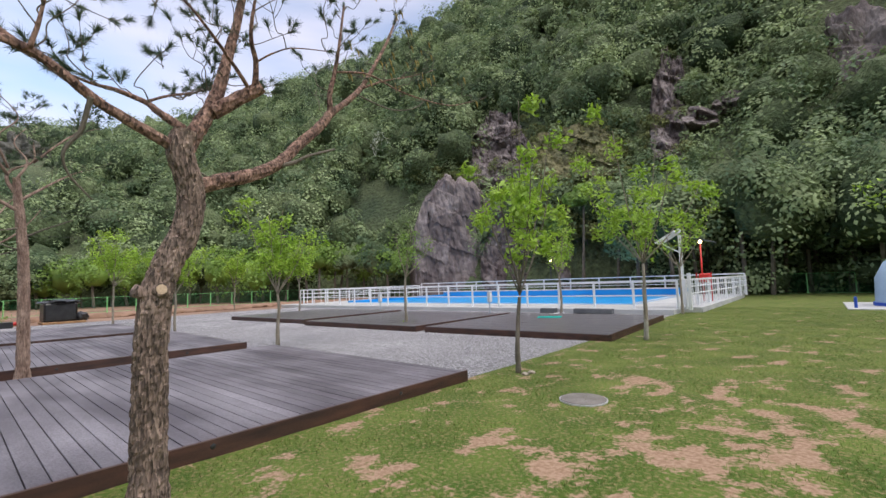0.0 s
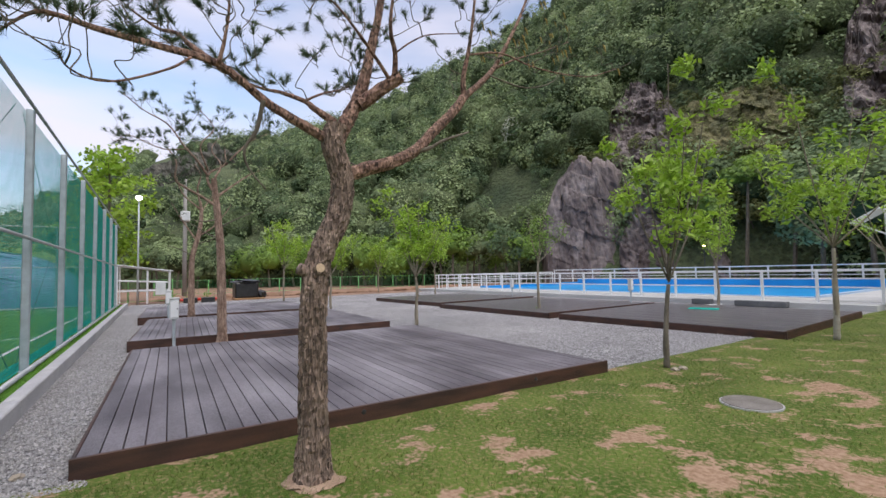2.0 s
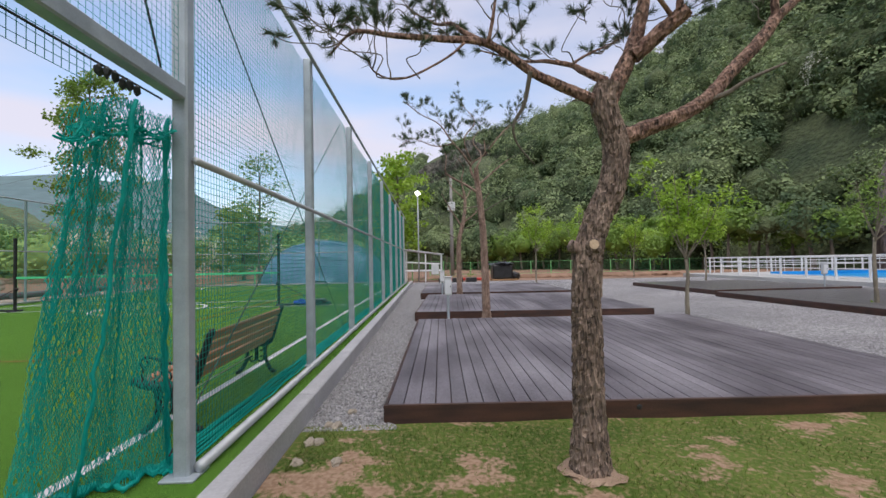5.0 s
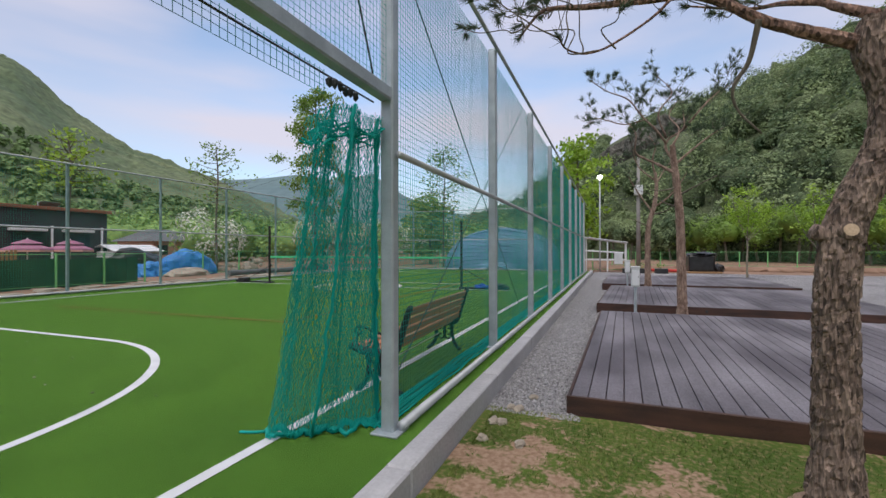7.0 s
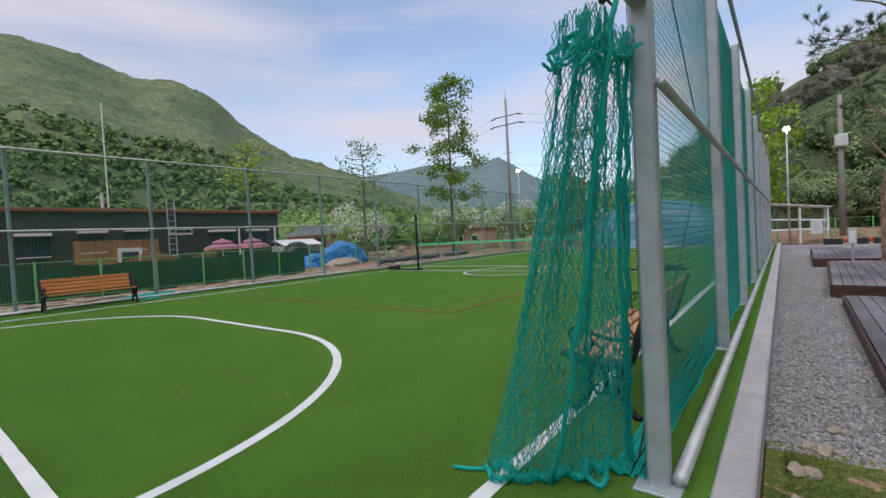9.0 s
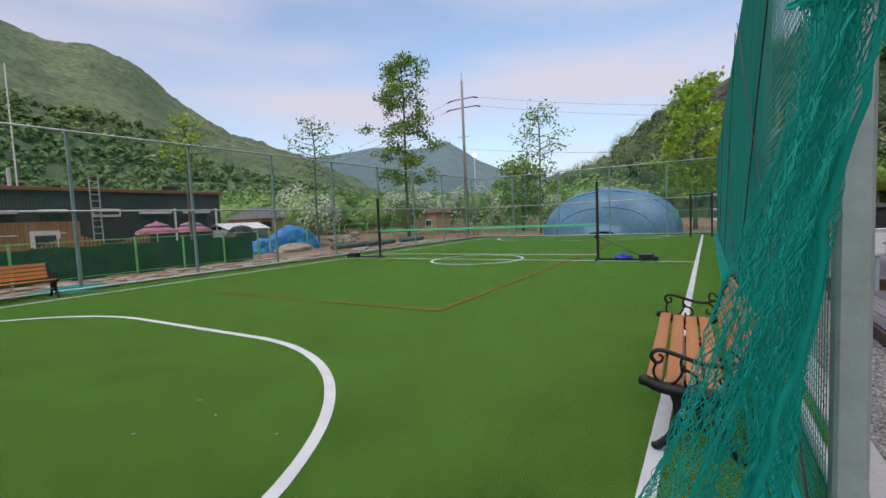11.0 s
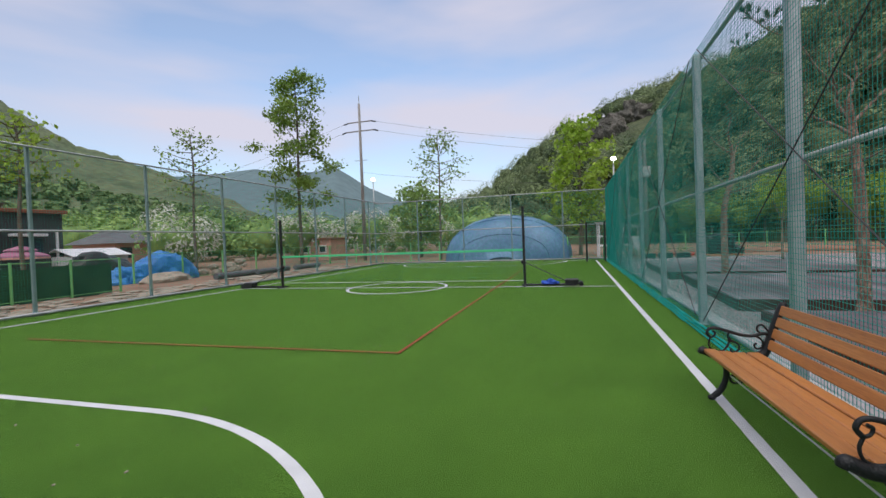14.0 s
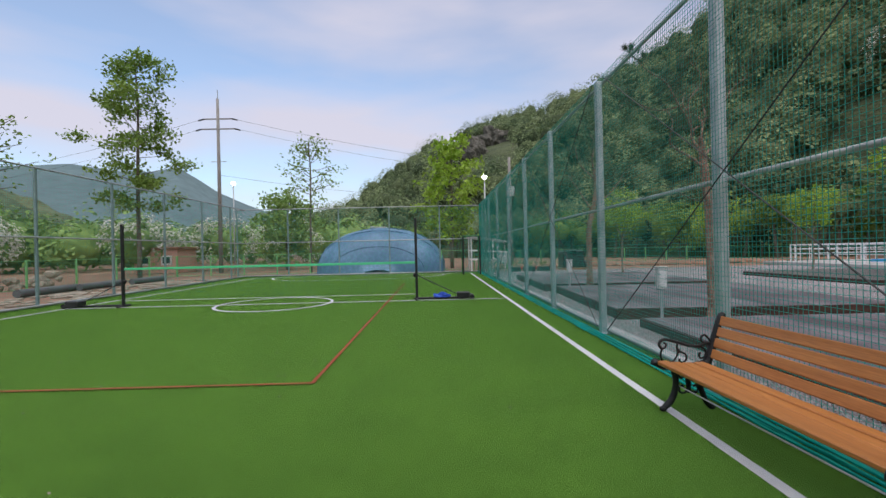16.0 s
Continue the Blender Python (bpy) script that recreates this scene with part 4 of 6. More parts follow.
t = thing("small_goal", (-24.9, -3.05, 0), "small green goal frame with a net", "goal")
for y in (-0.55, 0.3):
    part("upright", Geo().tube([(0, y, 0), (0, y, 1.95)], 0.04, 10), M_BLACKFILM, t)
    part("back_post", Geo().tube([(-1.1, y, 0), (-0.6, y, 1.95)], 0.03, 8), M_GREENWIRE, t)
    part("side_bar", Geo().tube([(0, y, 1.95), (-0.6, y, 1.95)], 0.03, 8), M_GREENWIRE, t)
part("crossbar", Geo().tube([(0, -0.55, 1.95), (0, 0.3, 1.95)], 0.04, 10), M_GREENWIRE, t)
part("netting", strands((-0.6, -0.55, 0), (0, 1, 0), 0.85, 0.05, 1.9, 0.1, 0.002), M_CURTAIN, t, kind="stuff")


# ---- trees ----
def tree_branches(specs, n=9, wobble=0.12):
    """Tubes along smoothed paths: (points, start radius, end radius)."""
    g = Geo()
    for pts, r0, r1 in specs:
        p = smooth_path(pts, 5)
        m = len(p) - 1
        g.tube(p, [r0 + (r1 - r0) * (i / m) ** 0.9 for i in range(m + 1)], n, wobble)
    return g


def needle_tufts(tips, length, count, spread=0.9):
    """Tufts of long thin needles at twig ends: tips is a list of (place, way)."""
    c, w = np.array([t[0] for t in tips]), np.array([t[1] for t in tips])
    k = len(c)
    d = w[:, None, :] + rng.normal(0, spread * 0.55, (k, count, 3))
    d /= np.linalg.norm(d, axis=2)[:, :, None]
    ln = length * rng.uniform(0.6, 1.1, (k, count, 1))
    base = c[:, None, :] - w[:, None, :] * rng.uniform(0, 0.055, (k, count, 1))
    tip = base + d * ln
    s = np.cross(d, rng.normal(size=(k, count, 3)))
    s = s / (np.linalg.norm(s, axis=2)[:, :, None] + 1e-9) * 0.0030 * (length / 0.11)
    return np.stack([base - s, base + s, tip], 2).reshape(-1, 3)


def grow_twigs(limb, start, number, reach, seed, lift=0.5, sub=3):
    """Twigs that leave a limb and end in tufts. Returns twig specs and tips."""
    r = random.Random(seed)
    p = smooth_path(limb, 6)
    specs, tips = [], []
    for k in range(number):
        i = int(len(p) * (start + (1 - start) * (k + r.random()) / number))
        i = min(i, len(p) - 2)
        d = (p[i + 1] - p[i]).normalized()
        out = Vector((r.gauss(0, 1), r.gauss(0, 1), r.gauss(lift, 0.6))).normalized()
        way = (d * 0.6 + out).normalized()
        ln = reach * r.uniform(0.5, 1.15)
        mid = p[i] + way * ln * 0.5 + Vector((0, 0, -0.04 * ln))
        end = p[i] + way * ln + Vector((r.gauss(0, 0.1), r.gauss(0, 0.1), 0.16 * ln))
        bend = Vector((r.gauss(0, 0.07), r.gauss(0, 0.07), r.gauss(0, 0.07))) * ln
        specs.append(([p[i], p[i].lerp(mid, 0.5) + bend, mid - bend * 0.5, mid.lerp(end, 0.5) + bend * 0.8, end], 0.0052, 0.0024))
        tips.append((end, (end - mid).normalized()))
        for _ in range(sub):
            f = r.uniform(0.45, 0.95)
            q = p[i].lerp(end, f)
            w2 = (way * 0.5 + Vector((r.gauss(0, 0.7), r.gauss(0, 0.7), r.gauss(0.5, 0.5)))).normalized()
            e2 = q + w2 * ln * r.uniform(0.25, 0.5)
            specs.append(([q, q.lerp(e2, 0.5) + Vector((0, 0, -0.015)), e2], 0.0030, 0.0016))
            tips.append((e2, w2))
    return specs, tips


def bark_tube(pts, radii, n):
    """A trunk with flaky plates and upright fissures."""
    g = Geo().tube(pts, radii, n)
    for k in range(len(pts) * n):
        i = k // n
        v, c = Vector(g.v[k]), Vector(pts[i])
        d = v - c
        a = 2 * math.pi * (k % n) / n
        q = Vector((math.cos(a) * 1.15, math.sin(a) * 1.15, c.z * 4.6))
        f = abs(noise.noise(q * 3.1)) * 1.6 + 0.5 * abs(noise.noise(q * 7.0))
        plate = min(1.0, f * 1.5)
        g.v[k] = tuple(c + d * (0.86 + 0.17 * plate + 0.05 * noise.noise(q * 1.1)))
    return g


def build_pine(name_at, label, trunk, r0, r1, limbs, twig_no, reach, tuft, seed, needles=(0.11, 46), dead=(), bark=M_BARK, limb_bark=M_REDBARK):
    t = thing("pine_tree", name_at, label, "tree", "pine trees")
    p = smooth_path(trunk, 30 if r0 < 0.12 else 16)
    m = len(p) - 1
    g = bark_tube(p, [(r0 + (r1 - r0) * i / m) * (1.0 + 0.35 * max(0, 1 - i / (m * 0.08))) for i in range(m + 1)], 44 if r0 < 0.12 else 26)
    part("trunk", g, bark, t)
    specs, tips = [], []
    for k, (pts, a, b, *own) in enumerate(limbs):
        if a > 0.03:
            q = smooth_path(pts, 14)
            part("limb", bark_tube(q, [a + (b - a) * (i / (len(q) - 1)) ** 0.9 for i in range(len(q))], 22), limb_bark, t)
        else:
            part("limb", tree_branches([(pts, a, b)], 10, 0.2), limb_bark, t, smooth=True)
        s, q = grow_twigs(pts, 0.3, own[0] if own else twig_no, reach, seed + k)
        specs += s
        tips += q
        e = Vector(pts[-1])
        tips.append((e, (e - Vector(pts[-2])).normalized()))
    for pts, a, b in dead:
        part("dead_branch", tree_branches([(pts, a, b)], 7, 0.1), M_TWIG, t, smooth=True)
    part("twig", tree_branches(specs, 5, 0), M_TWIG, t, kind="stuff")
    part("needle_tuft", quads_mesh("needle_tuft", needle_tufts(tips, needles[0], needles[1]), M_NEEDLE, 3), M_NEEDLE, t, kind="stuff")
    return t, tips


# first pine: kinked trunk, two heavy limbs
P1 = (-3.66, 0.05, LAWN_Z)


def rel(pts, o):
    return [(x - o[0], y - o[1], z - o[2]) for x, y, z in pts]


pine1, tips1 = build_pine(P1, "leaning pine with kinked flaky trunk and sparse needles",
    rel([(-3.66, 0.05, -0.2), (-3.66, 0.05, 0.38), (-3.66, 0.05, 0.79), (-3.66, 0.06, 1.11), (-3.66, 0.08, 1.31), (-3.66, 0.15, 1.52), (-3.66, 0.25, 1.74), (-3.66, 0.28, 2.0), (-3.66, 0.21, 2.27), (-3.66, 0.24, 2.42)], P1),
    0.106, 0.082, [
        (rel([(-3.66, 0.20, 2.22), (-3.67, 0.31, 2.44), (-3.69, 0.41, 2.63), (-3.71, 0.49, 2.84), (-3.73, 0.57, 3.16), (-3.76, 0.66, 3.52), (-3.72, 0.74, 4.2), (-3.64, 0.72, 4.9)], P1), 0.070, 0.018, 9),
        (rel([(-3.66, 0.19, 2.29), (-3.65, -0.09, 2.41), (-3.65, -0.27, 2.50), (-3.64, -0.57, 2.69), (-3.63, -0.89, 2.72), (-3.62, -1.19, 2.74), (-3.62, -1.39, 2.77), (-3.61, -1.48, 2.75), (-3.60, -1.61, 2.61)], P1), 0.040, 0.006, 13),
        (rel([(-3.62, -0.58, 2.68), (-3.69, -0.73, 2.80), (-3.77, -0.81, 2.90), (-3.85, -0.91, 2.94), (-3.92, -1.08, 3.07)], P1), 0.022, 0.006, 9),
        (rel([(-3.62, -0.57, 2.69), (-3.59, -0.54, 2.85), (-3.55, -0.52, 3.03), (-3.52, -0.52, 3.28)], P1), 0.015, 0.005, 8),
        (rel([(-3.62, -0.73, 2.69), (-3.55, -0.82, 2.58), (-3.49, -0.96, 2.47), (-3.42, -1.09, 2.38), (-3.35, -1.20, 2.34), (-3.29, -1.29, 2.36), (-3.22, -1.32, 2.40)], P1), 0.009, 0.004, 5),
        (rel([(-3.66, 0.42, 2.61), (-3.60, 0.60, 2.76), (-3.55, 0.70, 2.835), (-3.53, 0.73, 2.86)], P1), 0.055, 0.046, 1),
        (rel([(-3.54, 0.68, 2.85), (-3.49, 0.66, 3.02), (-3.44, 0.60, 3.15), (-3.39, 0.59, 3.34), (-3.3, 0.62, 3.7)], P1), 0.024, 0.008, 6),
        (rel([(-3.56, 0.64, 2.83), (-3.48, 0.50, 2.92), (-3.39, 0.28, 3.07), (-3.28, 0.08, 3.14), (-3.2, -0.2, 3.2)], P1), 0.016, 0.005, 6),
        (rel([(-3.56, 0.70, 3.06), (-3.49, 0.81, 3.15), (-3.43, 0.95, 3.22), (-3.36, 1.25, 3.28)], P1), 0.008, 0.004, 2),
        (rel([(-3.66, 0.25, 2.02), (-3.70, 0.52, 2.13), (-3.74, 0.78, 2.23), (-3.79, 1.02, 2.38), (-3.83, 1.22, 2.58), (-3.87, 1.47, 2.82), (-3.91, 1.65, 3.04)], P1), 0.058, 0.042, 1),
        (rel([(-3.90, 1.62, 3.0), (-3.88, 1.60, 3.17), (-3.86, 1.65, 3.42), (-3.83, 1.68, 3.66), (-3.79, 1.72, 4.1)], P1), 0.032, 0.010, 7),
        (rel([(-3.90, 1.60, 2.99), (-3.98, 1.87, 3.21), (-4.05, 2.14, 3.48), (-4.12, 2.40, 3.85), (-4.19, 2.66, 4.25), (-4.26, 2.91, 4.7)], P1), 0.036, 0.013, 9),
        (rel([(-3.86, 1.66, 3.42), (-3.80, 2.02, 3.50), (-3.74, 2.38, 3.43), (-3.68, 2.74, 3.41), (-3.62, 3.17, 3.45), (-3.56, 3.59, 3.62)], P1), 0.011, 0.005, 7),
        (rel([(-4.03, 2.11, 3.45), (-4.11, 2.51, 3.69), (-4.21, 3.06, 3.97), (-4.31, 3.68, 4.31)], P1), 0.014, 0.005, 9),
        (rel([(-3.66, 0.23, 2.44), (-3.73, 0.10, 2.54), (-3.81, 0.04, 2.62), (-3.88, -0.12, 2.68), (-3.96, -0.27, 2.72), (-4.05, -0.6, 2.85)], P1), 0.030, 0.005, 7),
        (rel([(-3.81, 0.04, 2.62), (-3.88, 0.19, 2.73), (-3.94, 0.38, 2.83), (-4.01, 0.56, 2.95)], P1), 0.012, 0.004, 7),
    ], 8, 0.40, 1.0, 11, (0.076, 84), dead=[
        (rel([(-3.63, -0.29, 2.50), (-3.65, -0.30, 2.44), (-3.68, -0.33, 2.29), (-3.70, -0.40, 2.16), (-3.73, -0.37, 2.04), (-3.75, -0.25, 1.90)], P1), 0.019, 0.005),
        (rel([(-3.78, 0.95, 2.33), (-3.75, 1.13, 2.39), (-3.71, 1.24, 2.46), (-3.68, 1.50, 2.57)], P1), 0.024, 0.009),
        (rel([(-3.72, 0.5, 2.11), (-3.78, 0.35, 2.2), (-3.82, 0.2, 2.35), (-3.85, 0.05, 2.38)], P1), 0.008, 0.003),
        (rel([(-4.0, 2.0, 3.35), (-3.95, 2.5, 3.3), (-3.9, 2.9, 3.45), (-3.85, 3.0, 3.7)], P1), 0.010, 0.004)])
part("pruned_stub", Geo().tube(rel([(-3.63, 0.075, 1.32), (-3.555, 0.075, 1.335)], P1), 0.047, 12), M_BARK, pine1, smooth=True)
part("saw_cut", Geo().tube(rel([(-3.557, 0.075, 1.335), (-3.549, 0.075, 1.336)], P1), 0.032, 12), M_CUT, pine1, "pale sawn branch stub")
part("pruned_stub", Geo().tube(rel([(-3.65, 0.03, 1.30), (-3.64, -0.055, 1.335)], P1), 0.042, 10), M_BARK, pine1, smooth=True)
candles = Geo()
rc = random.Random(3)
ends = [Vector(q) for q, _ in tips1 if q[1] > 1.75]
for q in rc.sample(ends, min(46, len(ends))):
    candles.tube([q, q + Vector((0.012, 0.01, -0.03)), q + Vector((0.01, 0.03, -0.085))], [0.008, 0.011, 0.004], 6)
part("pine_candle", candles, M_CONE, pine1, "yellow-brown pine candles", kind="stuff")
solo("bare_soil_ring", Geo().blob((0, 0, 0), (0.21, 0.19, 0.03), 0.4, 1.6, 5, 3, True), M_DRYSOIL, "dry pale soil heaped round the pine trunk", "soil", at=(-3.66, 0.05, LAWN_Z))


P2, P3 = (-10.75, 0.27, LAWN_Z), (-16.95, 0.08, LAWN_Z)
build_pine(P2, "tall thin pine with bare lower branches between two decks",
    rel([(-10.75, 0.27, -0.2), (-10.75, 0.26, 0.6), (-10.75, 0.23, 1.86), (-10.75, 0.16, 2.7), (-10.75, 0.12, 3.06), (-10.75, 0.10, 3.35)], P2), 0.098, 0.05, [
        (rel([(-10.75, 0.16, 2.76), (-10.68, -0.15, 2.95), (-10.65, -0.41, 3.09), (-10.55, -0.60, 3.23), (-10.45, -0.59, 3.56), (-10.4, -0.75, 3.8)], P2), 0.032, 0.010, 6),
        (rel([(-10.75, 0.14, 3.0), (-10.82, -0.01, 3.30), (-10.90, 0.04, 3.50), (-10.97, 0.33, 3.73), (-11.05, 0.33, 4.09)], P2), 0.034, 0.012, 7),
        (rel([(-10.75, 0.16, 2.97), (-10.95, 0.50, 3.28), (-11.15, 0.84, 3.57), (-11.3, 1.1, 3.75)], P2), 0.028, 0.008, 6),
        (rel([(-10.82, 0.0, 3.40), (-10.63, -0.22, 3.67), (-10.51, -0.44, 3.88), (-10.39, -0.73, 4.25), (-10.27, -1.11, 4.42), (-10.15, -1.44, 4.64)], P2), 0.026, 0.007, 13),
        (rel([(-10.55, -0.40, 3.86), (-10.60, -0.82, 3.82), (-10.55, -1.35, 3.99), (-10.45, -1.57, 3.80)], P2), 0.016, 0.005, 9),
        (rel([(-10.97, 0.33, 3.70), (-10.88, 0.68, 4.12), (-11.02, 0.95, 4.39), (-11.15, 1.32, 4.62)], P2), 0.022, 0.007, 12),
        (rel([(-10.85, 0.0, 3.52), (-10.68, -0.16, 3.99), (-10.62, 0.08, 4.38), (-10.55, -0.22, 4.73)], P2), 0.020, 0.006, 12),
        (rel([(-10.75, 0.10, 3.33), (-10.95, 0.25, 3.7), (-11.3, 0.1, 4.1), (-11.6, 0.3, 4.5)], P2), 0.024, 0.007, 9),
    ], 8, 0.50, 1.0, 21, (0.12, 46), dead=[
        (rel([(-10.75, 0.22, 2.33), (-10.55, 0.49, 2.48), (-10.35, 0.80, 2.63)], P2), 0.022, 0.007),
        (rel([(-10.75, 0.20, 2.50), (-10.60, -0.10, 2.42), (-10.45, -0.34, 2.43)], P2), 0.020, 0.006),
        (rel([(-10.75, 0.22, 2.1), (-10.95, 0.0, 2.2), (-11.1, -0.3, 2.42), (-11.1, -0.5, 2.5)], P2), 0.014, 0.005)], bark=M_PALEBARK, limb_bark=M_PALEBARK)
build_pine(P3, "reddish pine with a sparse crown between the farther decks",
    rel([(-16.95, 0.08, -0.2), (-16.95, 0.07, 0.9), (-16.95, 0.09, 1.94), (-16.95, 0.26, 2.66), (-16.95, 0.34, 3.3), (-16.95, 0.30, 3.8)], P3), 0.105, 0.045, [
        (rel([(-16.95, 0.30, 3.7), (-16.9, 0.22, 4.2), (-16.85, 0.3, 4.64), (-16.8, 0.1, 5.0)], P3), 0.034, 0.012, 9),
        (rel([(-16.95, 0.24, 2.62), (-16.85, 0.68, 2.95), (-16.75, 0.99, 3.35), (-16.7, 1.2, 3.7)], P3), 0.030, 0.010, 8),
        (rel([(-16.95, 0.33, 3.5), (-16.85, -0.21, 4.0), (-16.75, -0.40, 4.6)], P3), 0.030, 0.010, 9),
        (rel([(-16.95, 0.20, 2.5), (-17.05, -0.23, 3.20), (-17.15, -0.52, 3.74)], P3), 0.030, 0.010, 8),
        (rel([(-16.95, 0.33, 3.4), (-17.3, 0.6, 3.9), (-17.5, 0.9, 4.3)], P3), 0.026, 0.008, 9),
    ], 8, 0.55, 1.0, 37, (0.13, 38), dead=[
        (rel([(-16.95, 0.1, 2.0), (-16.8, -0.3, 2.2), (-16.7, -0.6, 2.3)], P3), 0.02, 0.007),
        (rel([(-16.95, 0.2, 2.4), (-16.8, 0.6, 2.5), (-16.7, 0.9, 2.75)], P3), 0.02, 0.007)], bark=M_PALEBARK, limb_bark=M_PALEBARK)


def young_tree(at, h, spread, label, seed, leaf=M_LEAF, size=0.10, clusters=70, per=26, fork=0.42, r0=0.045, low=0.38, lean=(0, 0), clump=1.0, wrapped=False, bark=M_YBARK):
    """A slim planted tree: trunk, forked limbs, leaves in clusters at the twig ends."""
    r = random.Random(seed)
    lr = np.random.default_rng(seed)
    t = thing("young_tree", at, label, "tree", "young planted trees")
    top = Vector((lean[0], lean[1], h * fork))
    trunk = [(0, 0, -0.03), (0.02, -0.015, h * fork * 0.35), (lean[0] * 0.6, lean[1] * 0.6 + 0.015, h * fork * 0.7), top]
    trunk = [Vector(q) + Vector((r.gauss(0, 0.022), r.gauss(0, 0.022), 0)) * (0 < i < 3) for i, q in enumerate(trunk)]
    part("trunk", tree_branches([(trunk, r0 * 1.15, r0 * 0.72)], 12, 0.28), bark, t, smooth=True)
    if wrapped:
        part("trunk_wrap", tree_branches([([Vector(q) * 0.72 for q in trunk], r0 * 1.32, r0 * 1.05)], 12, 0.1), M_WRAP, t, "pale wrapping round the lower trunk", smooth=True)
    specs, tips = [], []
    for k in range(7):
        a = k * 2.4 + r.uniform(-0.4, 0.4)
        up = r.uniform(0.55, 1.0) if k else 1.0
        ln = (h - top.z) * up
        w = Vector((math.cos(a), math.sin(a), 0)) * spread * r.uniform(0.45, 1.0) * (0.35 if k == 0 else 1)
        s = top + Vector((0, 0, -r.uniform(0, 0.35) * (h * fork - h * low)))
        limb = [s, s + w * 0.45 + Vector((0, 0, ln * 0.35)), s + w * 0.8 + Vector((0, 0, ln * 0.7)), s + w + Vector((0, 0, ln))]
        part("limb", tree_branches([(limb, r0 * 0.42, 0.006)], 7, 0.2), bark, t, smooth=True)
        for j in range(clusters // 7):
            f = r.uniform(0.3, 1.0)
            p = Vector(limb[0]).lerp(Vector(limb[-1]), f) + w * 0.1
            e = p + Vector((r.gauss(0, 1), r.gauss(0, 1), r.gauss(0.2, 0.5))).normalized() * spread * r.uniform(0.15, 0.42)
            specs.append(([p, p.lerp(e, 0.5) + Vector((0, 0, 0.03)), e], 0.007, 0.003))
            tips.append(e)
    part("twig", tree_branches(specs, 4, 0), M_TWIG, t, kind="stuff")
    c = np.repeat(np.array(tips), per, 0)
    off = lr.normal(0, 1, c.shape) * np.array([0.085, 0.085, 0.08]) * clump * (spread / 0.9) ** 0.6
    c = c + off
    part("leaf", quads_mesh("leaf", leaf_array(c, lr.uniform(0.7, 1.35, len(c)) * size, np.tile((0, 0, 0.7), (len(c), 1)), 0.4, 0.42), leaf, 4), leaf, t, kind="stuff")
    return t


young_tree((-4.16, 5.33, LAWN_Z), 4.3, 1.2, "slim young tree with bright lime-green leaves on the lawn edge", 1, bark=M_TWIG, clusters=28, per=75, size=0.115, fork=0.28, lean=(0.02, 0.1), clump=0.85, r0=0.038)
young_tree((-3.56, 10.05, LAWN_Z), 4.9, 1.7, "slim young tree with fresh green leaves and a pale wrapped trunk", 2, clusters=35, per=75, size=0.125, fork=0.36, r0=0.042, lean=(0.0, 0.12), clump=0.9, wrapped=True)
young_tree((-4.42, 17.7, LAWN_Z), 4.2, 1.5, "young tree with fresh leaves beside the pool terrace", 3, clusters=28, per=22, size=0.12)
young_tree((-11.2, 5.15, LAWN_Z), 3.5, 1.0, "round-crowned young tree standing in the gravel", 4, clusters=42, per=60, size=0.12, fork=0.38, clump=1.2)
young_tree((-11.5, 10.15, LAWN_Z), 3.6, 1.0, "thin sparse young tree at the deck corner", 5, leaf=M_LEAF2, clusters=63, per=16, size=0.10, fork=0.5)
young_tree((-18.8, 5.3, LAWN_Z), 3.4, 1.0, "thin young tree between the decks", 6, clusters=63, per=24, size=0.12)
young_tree((-26.5, 5.2, LAWN_Z), 4.4, 1.4, "young tree with light leaves beside the red soil", 7, clusters=84, per=28, size=0.15)
young_tree((-8.8, 16.6, LAWN_Z), 3.8, 1.0, "slim young tree in front of the pool rail", 8, clusters=70, per=20, size=0.11)
young_tree((-24.5, 14.0, LAWN_Z), 4.2, 1.3, "young tree near the pool terrace corner", 9, clusters=84, per=26, size=0.14)
young_tree((2.6, 16.0, LAWN_Z), 4.3, 1.7, "young tree with fresh leaves at the lawn side", 10, clusters=84, per=26, size=0.12)
young_tree((-33, 14.0, LAWN_Z), 4.2, 1.4, "young tree by the far wire fence", 12, clusters=84, per=26, size=0.16)
tuft = np.repeat(np.array([(-11.5, 10.15, LAWN_Z + 0.06)]), 60, 0) + rng.normal(0, 1, (60, 3)) * np.array([0.12, 0.12, 0.05])
tagged(new("weed_tuft", quads_mesh("weed_tuft", leaf_array(tuft, rng.uniform(0.06, 0.12, 60), np.tile((0, 0, 0.5), (60, 1))), M_LEAF, 4)), "green weeds at the foot of the thin tree", "weeds", kind="stuff")


# ---- woods ----
ROCKS = ((33.2, 41.8, -2, 14.0), (25.8, 34.2, 12.0, 20.6), (15.5, 26.5, 11.0, 18.0), (13.8, 25.0, -2, 6.8), (8.6, 12.2, 11.3, 24.2), (5.6, 9.0, 15.3, 17.4), (2.6, 6.0, 16.6, 18.2),
         (-7.0, -4.0, 18, 26), (82.0, 90.0, 9.8, 13.8))


